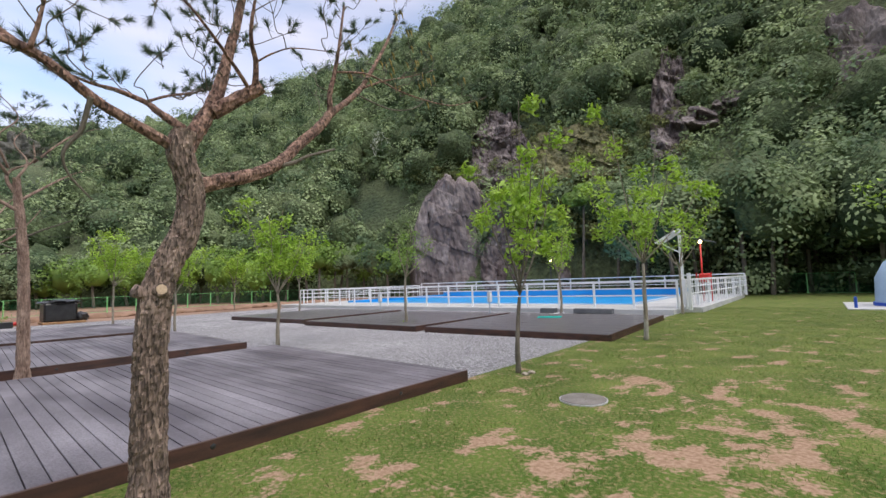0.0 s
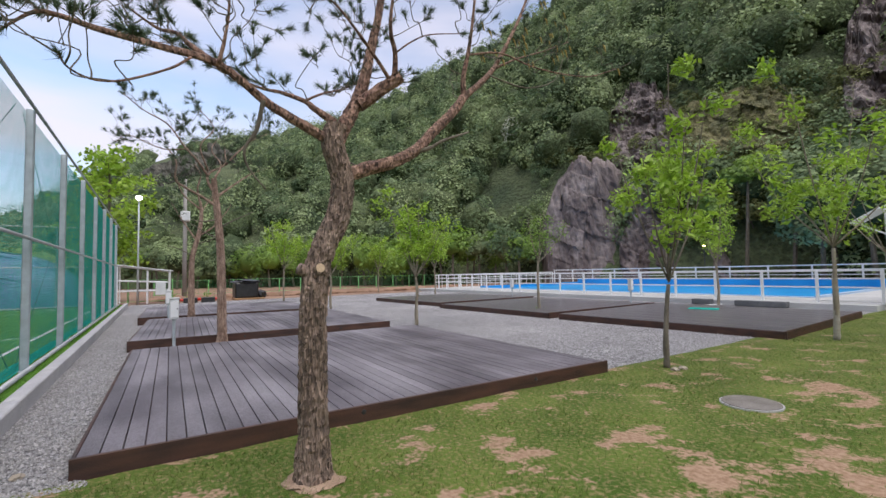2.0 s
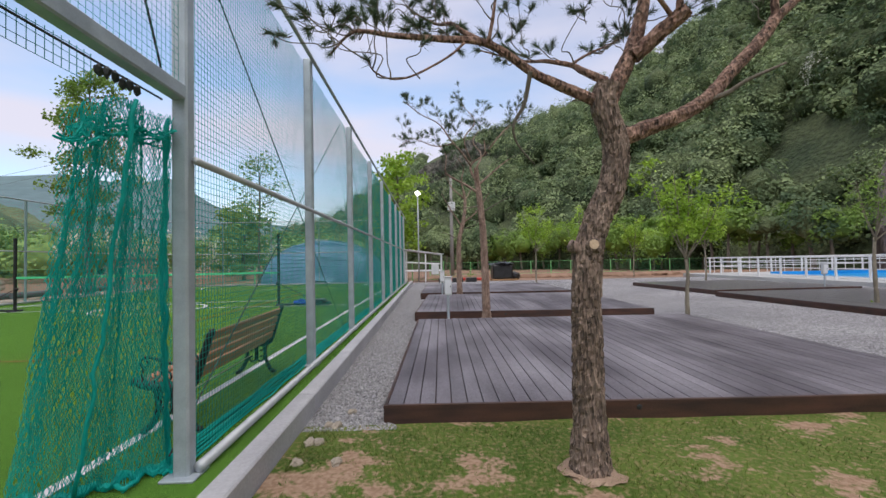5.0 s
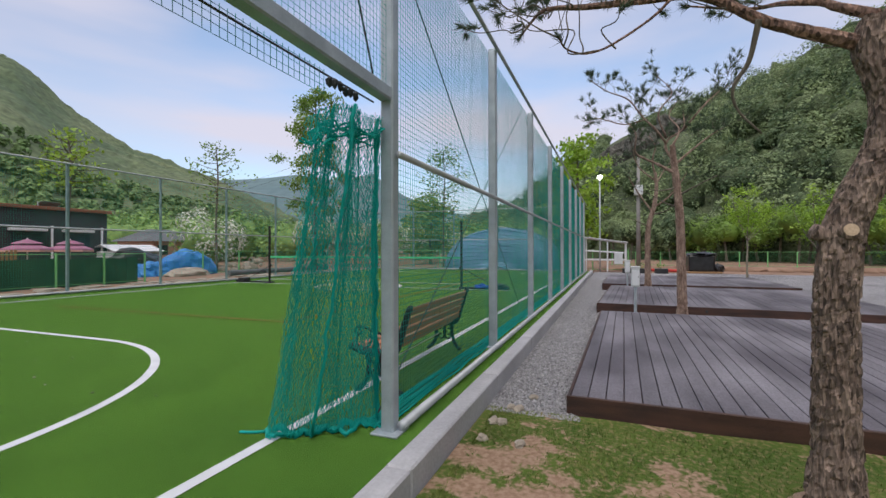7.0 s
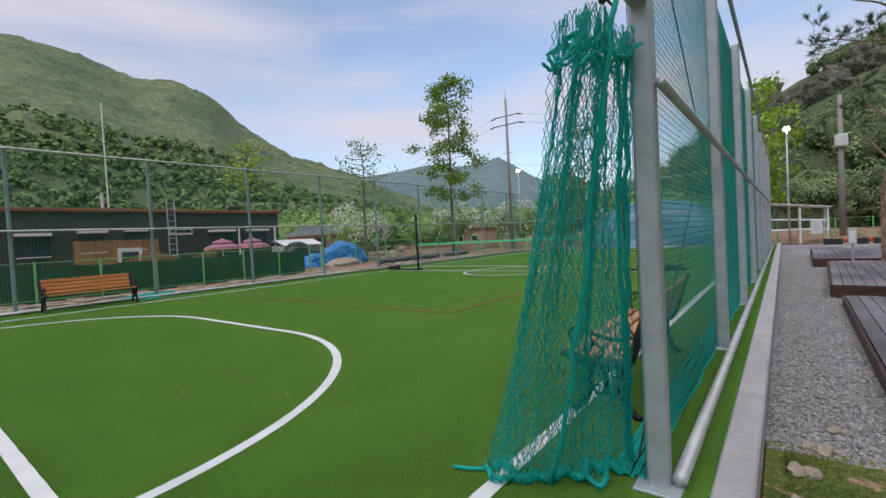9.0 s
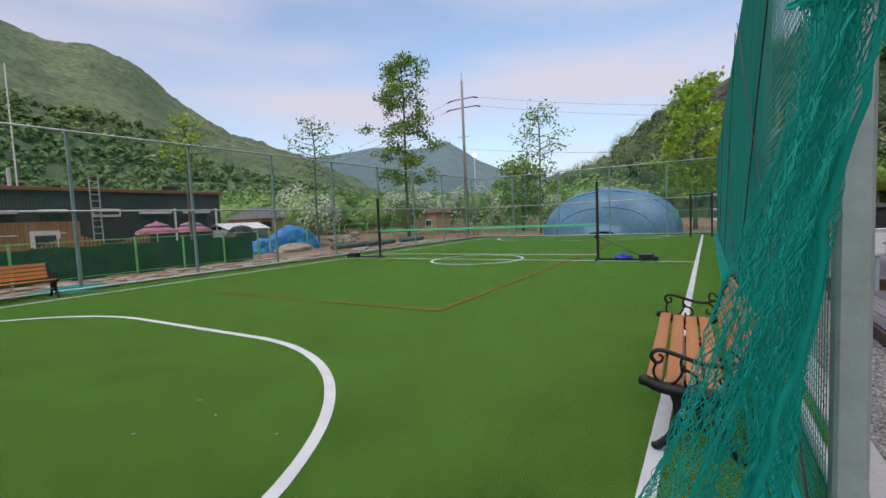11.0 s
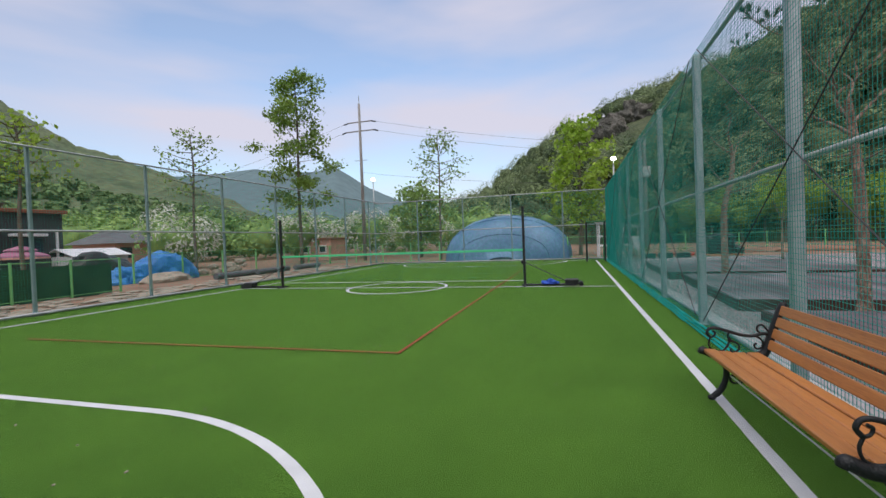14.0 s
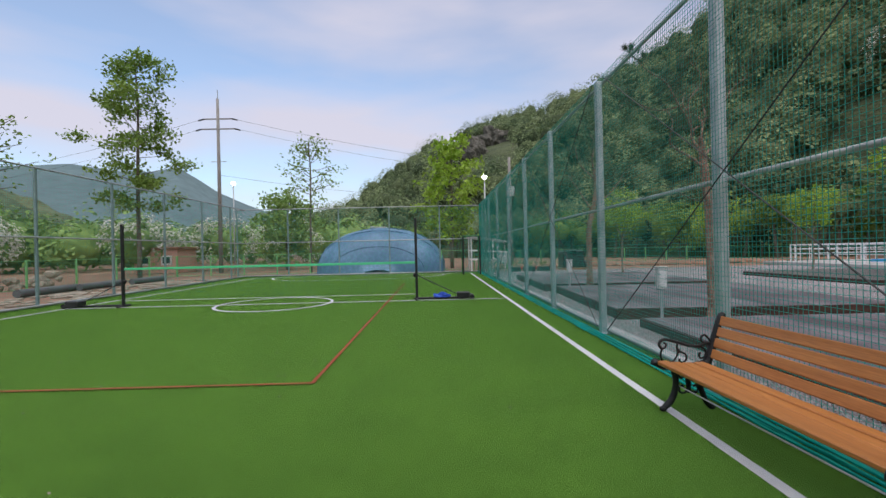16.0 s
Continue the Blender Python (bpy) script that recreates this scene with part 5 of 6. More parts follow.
def crown_cloud(items, material, name, label, kind="stuff", cores=True):
    """Many tree crowns as clouds of leaf sprays round cores, shade painted dark into those of M_WOODS; items: (x, y, z,
    radius, height, sprays, spray size).
    """
    chunks, g = [], Geo()
    for k, (x, y, z, r, h, n, s) in enumerate(items):
        # puffs of foliage set over the crown, each a cap of leaf sprays
        m = 16 if n > 120 else 6
        pd = rng.normal(size=(m, 3))
        pd[:, 2] = pd[:, 2] * 0.8 + 0.25
        pd /= np.linalg.norm(pd, axis=1)[:, None]
        pr = rng.uniform(0.30, 0.52, m)
        i = rng.integers(0, m, n)
        d = rng.normal(size=(n, 3)) + pd[i] * 0.9 + np.array([0, 0, 0.35])
        d /= np.linalg.norm(d, axis=1)[:, None]
        q = pd[i] * 0.66 + d * (pr[i] * rng.uniform(0.72, 1.08, n))[:, None]
        c = np.stack([x + q[:, 0] * r, y + q[:, 1] * r, z + q[:, 2] * h], 1)
        chunks.append(leaf_array(c, rng.uniform(0.6, 1.3, n) * s, d * 1.7 + np.array([0, 0, 0.7]), 0.3, 0.62))
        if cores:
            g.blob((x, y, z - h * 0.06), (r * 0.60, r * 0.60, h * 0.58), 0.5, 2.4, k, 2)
    top = thing(name, (0, 0, 0), label, "woods", kind=kind)
    part("foliage", quads_mesh("foliage", np.concatenate(chunks), material, 4), material, top, kind="stuff")
    # Cores of M_WOODS crowns take the darkened copy, so gaps look shaded.
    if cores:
        part("inner_foliage", g, M_WOODSHADE if material is M_WOODS else material, top, smooth=True, kind="stuff")
    return top


def hillside_woods():
    items = []
    r = random.Random(5)
    for _ in range(1750):
        az = r.uniform(-30, 107)
        r0, r1 = np.interp(az, HILL_AZ, HILL_BASE), np.interp(az, HILL_AZ, HILL_TOP)
        u = r.random() ** 0.85 * 1.03
        rr = r0 + u * (r1 - r0)
        if r.random() > min(1.0, rr / 100 + 0.36):
            continue
        x, y = polar(az, rr)
        z = hill_z(az, rr)
        s = r.uniform(1.5, 4.3) * (0.85 + rr / 320)
        h = s * r.uniform(0.85, 1.25)
        el = math.degrees(math.atan2(z + h * 0.5 - 1.35, rr))
        m = math.degrees(s / rr) * 0.30
        if any(a0 - m < az < a1 + m and e0 - m < el < e1 + m for a0, a1, e0, e1 in ROCKS):
            continue
        items.append((x, y, z + h * 0.55, s, h, int(270 + 13500 / rr), 0.27 + min(rr, 105) * 0.0028))
    crown_cloud(items, M_WOODS, "hillside_woods", "dense dark green broadleaf woods on the steep hillside")


def foot_trees():
    r = random.Random(9)
    light, dark = [], []
    trunks = Geo()
    for k in range(100):
        az = -28 + k * 1.34 + r.uniform(-0.6, 0.6)
        if 33 < az < 43.5:
            continue
        low = 14 < az <= 33
        if low and r.random() < 0.55:
            continue
        base = np.interp(az, HILL_AZ, HILL_BASE)
        rr = base - r.uniform(0.5, 6)
        x, y = polar(az, rr)
        tall = az < 16
        s = r.uniform(2.6, 3.9) if tall else r.uniform(1.6, 2.7)
        zc = r.uniform(4.5, 7.5) if tall else r.uniform(2.6, 4.2)
        if low:
            rr, s, zc = base - 0.5, s * 0.62, r.uniform(5.5, 8.5)
            x, y = polar(az, rr)
        item = (x, y, zc, s, s * r.uniform(0.85, 1.15), 1900 if tall else 1000, 0.30)
        (dark if tall or r.random() < 0.35 else light).append(item)
        if az < 13.5:
            dark.append((x + r.uniform(-1, 1), y + 1.5, r.uniform(0.8, 1.6), r.uniform(1.6, 2.4), r.uniform(1.4, 2.2), 500, 0.28))
        trunks.tube([(x, y, SOIL_Z - 0.1), (x + r.uniform(-0.5, 0.5), y + r.uniform(-0.5, 0.5), zc)], [0.16, 0.08], 7)
    top = crown_cloud(light, M_LEAF2, "foot_of_hill_trees", "light green rounded trees along the foot of the hill")
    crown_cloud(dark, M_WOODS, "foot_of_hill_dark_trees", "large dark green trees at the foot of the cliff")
    part("trunks", trunks, M_TWIG, top, kind="stuff")


def valley_woods():
    r = random.Random(13)
    items, white = [], []
    for _ in range(360):
        az = r.uniform(98, 215)
        rr = r.uniform(58, 128)
        x, y = polar(az, rr)
        s = r.uniform(2.2, 3.6)
        items.append((x, y, s * 0.8 + (rr - 58) * 0.03, s, s * r.uniform(0.9, 1.3), 260, 0.62))
    for az, rr in ((118, 48), (124.5, 49), (113, 52), (120.6, 50), (126.5, 47), (138.2, 44), (140.0, 45), (109.5, 55)):
        x, y = polar(az, rr)
        s = r.uniform(1.7, 2.4)
        items.append((x, y, s * 1.0, s, s, 420, 0.34))
        white.append((x, y, s * 1.1, s * 1.12, s * 1.1, 900, 0.26))
    crown_cloud(items, M_WOODS2, "valley_woods", "mid green trees across the valley floor")
    crown_cloud(white, M_BLOSSOM, "blossom_trees", "white blossom on the small valley trees", cores=False)


def far_woods():
    r = random.Random(31)
    items = []
    for _ in range(2600):
        az, rr = r.uniform(127, 216), 122 + r.random() ** 1.5 * 95
        x, y = polar(az, rr)
        s = r.uniform(1.5, 3.0)
        items.append((x, y, far_z(az, rr) + s * 0.3, s, s * r.uniform(0.7, 1.1), 56, 0.80 + rr * 0.0045))
    crown_cloud(items, M_FARWOODS, "far_slope_woods", "patchy mid green woods on the far mountain slope", cores=False)


far_woods()
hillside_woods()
foot_trees()
valley_woods()
x, y = polar(46, 66)
crown_cloud([(x, y, hill_z(46, 66) + 3.2, 1.7, 2.2, 360, 0.26)], M_BLOSSOM, "hillside_blossom_tree", "white flowering tree on the hillside", cores=False)


def cliff(az, r, z, radii, seed, label, material=M_ROCK):
    """A rock face; where r is None it lies on the slope at the elevation z (degrees)."""
    if r is None:
        el, r = z, np.interp(az, HILL_AZ, HILL_BASE)
        while math.degrees(math.atan2(hill_z(az, r) - 1.35, r)) < el and r < 240:
            r += 0.5
        z = hill_z(az, r)
        r += 0.2 * radii[1]
    x, y = polar(az, r)
    g = Geo()
    bm = bmesh.new()
    bmesh.ops.create_icosphere(bm, subdivisions=6 if radii[2] > 5 else 5, radius=1)
    vs = []
    for v in bm.verts:
        d = v.co.copy()
        q = Vector((d.x * radii[0], d.y * radii[1], d.z * radii[2]))
        w = Vector((q.x + 0.5 * q.z, q.y, q.z * 0.45 + seed))
        crack = 0.10 * abs(noise.noise(w * 0.6)) + 0.07 * abs(noise.noise(w * 1.5)) + 0.035 * abs(noise.noise(w * 3.6)) + 0.02 * noise.noise(q * 5.0)
        ledge = 0.05 * noise.cell(Vector((q.x * 0.5, q.y * 0.5, q.z * 0.8 + 0.4 * q.x)))
        k = (0.17 if radii[2] > 5 else 0.55) * noise.fractal(d * 1.5 + Vector((seed, 0, 0)), 1.0, 2.0, 3) + crack + ledge - 0.06
        vs.append(q * (1 + k))
    fs = [tuple(v.index for v in f.verts) for f in bm.faces]
    bm.free()
    ob = solo("rock_cliff", g.add(vs, fs), material, label, "rock", at=(x, y, z))
    ob.rotation_euler.z = radians(az)
    return ob


SLOPE = {}


def slope_radius(az, el):
    """How far out the hillside reaches the elevation el on the bearing az."""
    key = round(az * 4)
    if key not in SLOPE:
        a = key / 4
        rs = np.arange(np.interp(a, HILL_AZ, HILL_BASE), np.interp(a, HILL_AZ, HILL_TOP), 1.0)
        es = np.degrees(np.arctan2(np.array([hill_z(a, q) for q in rs]) - 1.35, rs))
        SLOPE[key] = (np.maximum.accumulate(es), rs)
    es, rs = SLOPE[key]
    return float(np.interp(el, es, rs))


def crack(p, seed):
    """Upright fissures and tilted ledges of a rock face, metres of relief."""
    w = Vector((p.x + 0.35 * p.z, p.y, p.z * 0.30 + seed))
    deep = 1.5 * abs(noise.noise(w * 0.33)) + 0.9 * abs(noise.noise(w * 0.8)) + 0.40 * abs(noise.noise(w * 1.9))
    ledge = 0.55 * noise.cell(Vector((p.x * 0.45, p.y * 0.45, p.z * 0.55 + 0.3 * p.x + seed))) + 0.22 * noise.noise(p * 2.6)
    return deep + ledge


def rock_face(name, az, lo, hi, r, lean, seed, label, depth=2.5, step=0.16, rows=70, material=M_ROCK, relief=1.0, category="rock", ragged=1.0):
    """A face between two outlines given over bearings: heights for a wall at r, or elevations on the slope where r is None."""
    n = int((az[-1] - az[0]) / step)
    vs = []
    for i in range(n + 1):
        a = az[0] + (az[-1] - az[0]) * i / n
        rag = ragged * 0.06 * noise.noise(Vector((a * 0.9, seed, 0))) + ragged * 0.04 * noise.noise(Vector((a * 3.1, seed, 5)))
        b, t = np.interp(a, az, lo), np.interp(a, az, hi)
        t = t + (t - b) * rag * 2.2
        for k in range(rows + 1):
            v = k / rows
            edge = min(1.0, 9 * v + (1.0 if r is not None else 0.0), 10 * (1 - v), 11 * i / n, 11 * (n - i) / n)
            if r is None:
                rad = slope_radius(a, b + (t - b) * v)
                z = 1.35 + rad * math.tan(radians(b + (t - b) * v))
            else:
                z = b + (t - b) * v
                rad = r + 1.6 * ((a - (az[0] + az[-1]) / 2) / ((az[-1] - az[0]) / 2)) ** 2 + lean * (z - b)
            x, y = polar(a, rad)
            out = -depth * (1 - edge) ** 1.5 + relief * (crack(Vector((x, y, z)), seed) - 0.5) * max(0.25, edge) + (1.5 if r is None else 0.0)
            x, y = polar(a, rad - out)
            vs.append((x, y, z))
    m = rows + 1
    g = Geo().add(vs, [(i * m + k, (i + 1) * m + k, (i + 1) * m + k + 1, i * m + k + 1) for i in range(n) for k in range(rows)])
    return solo(name, g, material, label, category)


rock_face("rock_cliff", (32.0, 33.4, 35.2, 37.4, 40.0, 41.6, 42.4), (-0.6,) * 7, (11.0, 12.2, 12.9, 13.2, 11.0, 7.6, 3.0), 44.0, 0.16, 2.0, "rounded purple-grey rock face at the foot of the hill", relief=0.55, ragged=0.35)
rock_face("rock_cliff", (24.6, 27.8, 33.6), (-0.6, -0.6, -0.6), (6.0, 8.0, 11.0), 43.0, 0.30, 14.0, "shaded dark rock wall beside the rounded face", relief=1.1)
rock_face("rock_cliff", (24.6, 26.8, 29.1, 31.4, 33.6, 34.8), (12.0, 11.4, 10.8, 10.8, 10.8, 11.2), (14.5, 17.6, 21.4, 21.2, 19.0, 14.5), None, 0, 5.0, "weathered grey-purple cliff among the trees", relief=1.5)
rock_face("rock_cliff", (13.4, 14.3, 15.1, 18.7, 21.9, 24.6, 26.0), (-0.6,) * 7, (3.0, 6.2, 7.0, 6.0, 5.0, 3.6, 1.5), 42.0, 0.40, 8.0, "dark broken rock ledges behind the pool", relief=1.3)
rock_face("rock_cliff", (8.2, 8.9, 9.8, 10.8, 11.6, 12.4), (16.0, 11.2, 10.8, 11.2, 11.6, 15.0), (20.0, 24.0, 24.6, 24.4, 22.0, 17.0), None, 0, 17.0, "tall grey crag on the wooded slope", relief=1.5)
rock_face("rock_cliff", (5.2, 6.5, 8.0, 9.2), (15.6, 15.4, 15.6, 15.8), (16.3, 17.3, 17.8, 17.2), None, 0, 21.0, "grey rock ledge among the trees on the slope", rows=30)
rock_face("rock_cliff", (2.2, 3.4, 4.8, 6.2), (16.9, 16.7, 16.6, 16.6), (17.5, 18.4, 18.3, 17.4), None, 0, 25.0, "narrow pale ledge of rock in the woods", rows=26)
rock_face("scrub_slope", (15.0, 18.0, 22.0, 25.0, 27.0), (11.5, 11.0, 11.0, 11.5, 13.0), (15.0, 18.3, 18.6, 18.0, 16.5), None, 0, 31.0, "dry olive-brown scrub slope beside the cliff", material=M_SCRUB, relief=0.8, category="scrub")
shrubs = []
rb = random.Random(41)
for _ in range(900):
    a, e = rb.uniform(-2, 47), rb.uniform(3.0, 25.0)
    if any(a0 + 0.5 < a < a1 - 0.5 and e0 + 0.8 < e < e1 - 0.6 for a0, a1, e0, e1 in ROCKS):
        continue
    if not any(a0 - 1.5 < a < a1 + 1.5 and e0 - 1.5 < e < e1 + 1.5 for a0, a1, e0, e1 in ROCKS):
        continue
    rad = slope_radius(a, e) - rb.uniform(0.3, 1.6)
    x, y = polar(a, rad)
    b = rb.uniform(0.6, 1.7)
    shrubs.append((x, y, 1.35 + rad * math.tan(radians(e)), b, b * rb.uniform(0.8, 1.2), 150, 0.30))
crown_cloud(shrubs, M_WOODS, "hillside_shrubs", "low green shrubs filling the slope between the trees", cores=False)
bushes = []
rb = random.Random(77)
for _ in range(150):
    a, e = rb.uniform(14.5, 27.5), rb.uniform(10.5, 18.5)
    rad = slope_radius(a, e) - rb.uniform(0.6, 1.4)
    x, y = polar(a, rad)
    b = rb.uniform(0.45, 1.15)
    bushes.append((x, y, 1.35 + rad * math.tan(radians(e)), b, b * 0.8, 170, 0.22))
for a, e0, e1, no in ((37, 13.2, 15.0, 10), (30, 12, 21, 16), (20, 5.0, 9.5, 34), (10.5, 12, 24, 14)):
    for _ in range(no):
        az, e = a + rb.uniform(-4.5, 4.5) * (0.45 if a < 12 else 1), rb.uniform(e0, e1)
        rad = slope_radius(az, e) - 1.6
        x, y = polar(az, rad)
        b = rb.uniform(0.6, 1.5)
        bushes.append((x, y, 1.35 + rad * math.tan(radians(e)), b, b * 0.85, 260, 0.24))
crown_cloud(bushes, M_SCRUBLEAF, "scrub_bushes", "olive green bushes rooted in the cliff and scrub slope", cores=False)
cliff(-6, None, 19, (3.2, 2, 3.8), 23, "dark shaded rock high on the slope")
cliff(-5, None, 25, (2.6, 2, 3.4), 27, "dark upper rock on the slope")
cliff(88.4, None, 10.6, (5.5, 5, 5.5), 33, "dark rocky summit at the end of the ridge", M_FARROCK)
cliff(83.0, None, 13.2, (5.5, 5, 5.0), 35, "dark bare rock below the ridge line", M_FARROCK)
cliff(86.2, None, 11.5, (5.0, 6, 6.0), 29, "bare rock face on the far slope", M_FARROCK)


# ---- electrical boxes, manhole ----
def power_box(x, y, label, h=0.62, turn=0):
    t = thing("power_box", (x, y, LAWN_Z), label, "electrical box", "power boxes on posts")
    t.rotation_euler.z = radians(turn)
    part("stand", Geo().tube([(0, 0, 0), (0, 0, h - 0.15)], 0.03, 10), M_STEEL, t)
    b = part("cabinet", Geo().box((0, 0, h + 0.04), (0.14, 0.165, 0.42), 0.012), M_GREYBOX, t)
    part("hood", Geo().box((0, 0, h + 0.255), (0.17, 0.195, 0.025), 0.008), M_GREYBOX, t)
    part("door", Geo().box((0.076, 0, h + 0.03), (0.012, 0.14, 0.32), 0.004), M_WHITE, b)
    part("lock", Geo().tube([(0.08, 0.05, h + 0.04), (0.094, 0.05, h + 0.04)], 0.012, 8), M_IRON, b)
    return t


power_box(-11.02, -0.58, "pale grey electrical box on a steel leg at the deck edge", 0.78)
power_box(-17.1, -0.55, "pale grey electrical box beside the far deck", 0.78)
power_box(-10.75, 14.2, "pale grey electrical box between the wet decks", 0.78)
power_box(-17.2, 14.0, "pale grey electrical box near the pool rail", 0.78)
t = thing("manhole", (-2.68, 4.36, LAWN_Z), "round pale manhole lid set in the lawn", "manhole cover")
part("rim", Geo().tube([(0, 0, -0.03), (0, 0, 0.012)], [0.285, 0.285], 40), M_CONC, t)
part("lid", Geo().tube([(0, 0, -0.02), (0, 0, 0.018), (0, 0, 0.02)], [0.27, 0.27, 0.262], 40), M_MANHOLE, t)
for k in range(7):
    a = k * 2.4
    solo("loose_stone", Geo().blob((0, 0, 0), (0.05 + 0.012 * (k % 3), 0.04, 0.03), 0.4, 1.4, k, 2), M_RUBBLE, "pale broken stone lying on the gravel edge", "stone",
         at=(-3.9 - 0.35 * (k % 4), -1.95 + 0.07 * (k % 5), LAWN_Z + 0.01))
for x, y in ((-4.0, 5.25), (-3.98, 5.42), (-4.75, 9.9), (-2.3, 0.65)):
    solo("loose_stone", Geo().blob((0, 0, 0), (0.07, 0.055, 0.035), 0.4, 1.4, x * y, 2), M_RUBBLE, "pale stone on the lawn edge", "stone", at=(x, y, LAWN_Z + 0.012))

# ---- pool terrace ----
solo("pool_terrace", Geo().box((-18.4, 17.9, -0.09), (27.6, 1.4, 0.22), 0.01), M_PLATFORM, "pale concrete terrace edge beside the pool", "terrace", "structure")
RAIL_Y, RAIL_X0, RAIL_X1, RAIL_Y1 = 18.0, -30.8, -4.5, 31.0
for nm, c, s in (("pool_terrace_front", (-17.6, 19.25, -0.08), (27.4, 1.3, 0.24)), ("pool_terrace_right", (-5.4, 25.5, -0.08), (3.0, 11.2, 0.24)), ("pool_terrace_left", (-29.3, 25.5, -0.08), (4.0, 11.2, 0.24))):
    solo(nm, Geo().box(c, s, 0.006), M_PLATFORM, "pale concrete pool terrace", "terrace", "structure")
t = thing("swimming_pool", (-17.1, 25.4, 0), "bright blue painted outdoor swimming pool behind a white rail", "pool")
part("floor", Geo().box((0, 0, -0.16), (20.4, 11.0, 0.02)), M_POOL, t)
part("water", Geo().box((0, 0, -0.02), (20.3, 10.9, 0.01)), M_POOL, t, "still pale blue water")
part("far_wall", Geo().box((0, 5.6, 0.16), (20.6, 0.22, 0.62), 0.01), M_POOL, t)
part("left_wall", Geo().box((-10.25, 0, 0.02), (0.2, 11.0, 0.34), 0.01), M_POOL, t)
part("right_wall", Geo().box((10.25, 0, 0.0), (0.16, 11.0, 0.26), 0.01), M_TANK, t)
part("near_wall", Geo().box((0, -5.55, -0.03), (20.4, 0.16, 0.22), 0.01), M_TANK, t)


def white_rail(name, a, b, label, pitch=1.66, h=1.12, pickets=False):
    a, b = Vector(a), Vector(b)
    L = (b - a).length
    d = (b - a) / L
    t = thing(name, a, label, "railing")
    turn = math.degrees(math.atan2(d.y, d.x))
    n = max(1, int(round(L / pitch)))
    me = Geo().box((0, 0, h / 2), (0.085, 0.085, h), 0.008).mesh("rail_post", M_WHITE)
    for k in range(n + 1):
        ob = part("rail_post", me, M_WHITE, t)
        ob.location, ob.rotation_euler.z = d * (L * k / n), radians(turn)
    mid = d * (L / 2)
    for z, w in ((h - 0.02, 0.075), (h - 0.29, 0.05), (h - 0.58, 0.05)):
        part("rail_bar", Geo().box(mid + Vector((0, 0, z)), (L, 0.05, w), 0.006, turn), M_WHITE, t)
    if pickets:
        pm = Geo().box((0, 0, h / 2 + 0.02), (0.035, 0.03, h - 0.15), 0.004).mesh("picket", M_WHITE)
        m = int(L / pickets)
        for k in range(m):
            ob = part("picket", pm, M_WHITE, t)
            ob.location, ob.rotation_euler.z = d * (L * (k + 0.5) / m), radians(turn)
    return t


white_rail("pool_railing", (RAIL_X0, RAIL_Y, -0.02), (-4.62, RAIL_Y, -0.02), "white painted metal railing along the pool terrace")
white_rail("pool_side_railing", (-4.4, RAIL_Y + 0.3, -0.02), (-3.8, 31.0, -0.02), "white picketed railing beside the lawn", 1.8, 1.15, pickets=0.42)
white_rail("pool_back_railing", (RAIL_X0, 31.6, -0.02), (-3.9, 31.6, -0.02), "white railing behind the pool", 2.2, 1.3)
white_rail("pool_left_railing", (RAIL_X0, RAIL_Y + 0.3, -0.02), (RAIL_X0, 31.3, -0.02), "white picketed railing at the pool end", 2.0, 1.12, pickets=0.6)
solo("gate_post", Geo().box((0, 0, 0.68), (0.12, 0.12, 1.4), 0.01), M_WHITE, "square white gate post at the railing corner", "post", at=(-4.2, 18.05, -0.02))
for x, s in ((-7.6, 1.6), (-9.6, 0.7)):
    solo("wall_block", Geo().box((0, 0, 0.1), (s, 0.3, 0.2), 0.015), M_ROOF, "dark low masonry block before the terrace", "block", at=(x, 17.08, LAWN_Z))

t = thing("canopy_post", (-4.75, 19.6, 0.03), "white steel post carrying a small two-sided canopy", "canopy")
part("post", Geo().box((0, 0, 1.6), (0.12, 0.12, 3.2), 0.01), M_WHITE, t)
part("roof_panel", Geo().box((-0.45, 0, 2.86), (0.9, 1.0, 0.04), 0.01, Matrix.Rotation(radians(-30), 3, "Y")), M_WHITE, t)
part("roof_panel", Geo().box((0.68, 0, 2.72), (1.15, 1.0, 0.04), 0.01, Matrix.Rotation(radians(18), 3, "Y")), M_ROOF, t)
part("roof_edge", Geo().box((-0.45, -0.52, 2.86), (0.9, 0.03, 0.07), 0.008, Matrix.Rotation(radians(-30), 3, "Y")), M_WHITE, t)
part("strut", Geo().tube([(0, 0, 2.2), (-0.75, 0, 2.64)], 0.03, 8), M_WHITE, t)
t = thing("lifeguard_lamp", (-4.65, 23.2, 0.03), "red lamp pole with a lit warm lamp beside the pool", "lamp")
part("pole", Geo().tube([(0, 0, 0), (0, 0, 2.75)], 0.04, 10), M_RED, t, smooth=True)
part("lamp_head", Geo().blob((0, 0, 2.82), (0.08, 0.08, 0.08), 0, 1, 0, 3), M_WARMGLOW, t)
part("ring_box", Geo().box((0.1, 0, 1.1), (0.5, 0.2, 0.42), 0.05), M_RED, t)
for x in (-0.25, 0.35):
    part("side_bar", Geo().tube([(x, 0, 0), (x, 0, 1.35)], 0.035, 8), M_RED, t)
t = thing("wall_lamp", (-17.5, 33.2, 0.0), "small lit warm lamp on a post behind the pool", "lamp")
part("pole", Geo().tube([(0, 0, 0), (0, 0, 2.75)], 0.04, 8), M_CABLE, t)
part("lamp_head", Geo().blob((0, 0, 2.85), (0.08, 0.08, 0.08), 0, 1, 0, 3), M_WARMGLOW, t)
t = thing("pale_blue_tank", (2.6, 23.3, LAWN_Z), "rounded pale blue water tank on a concrete pad", "tank")
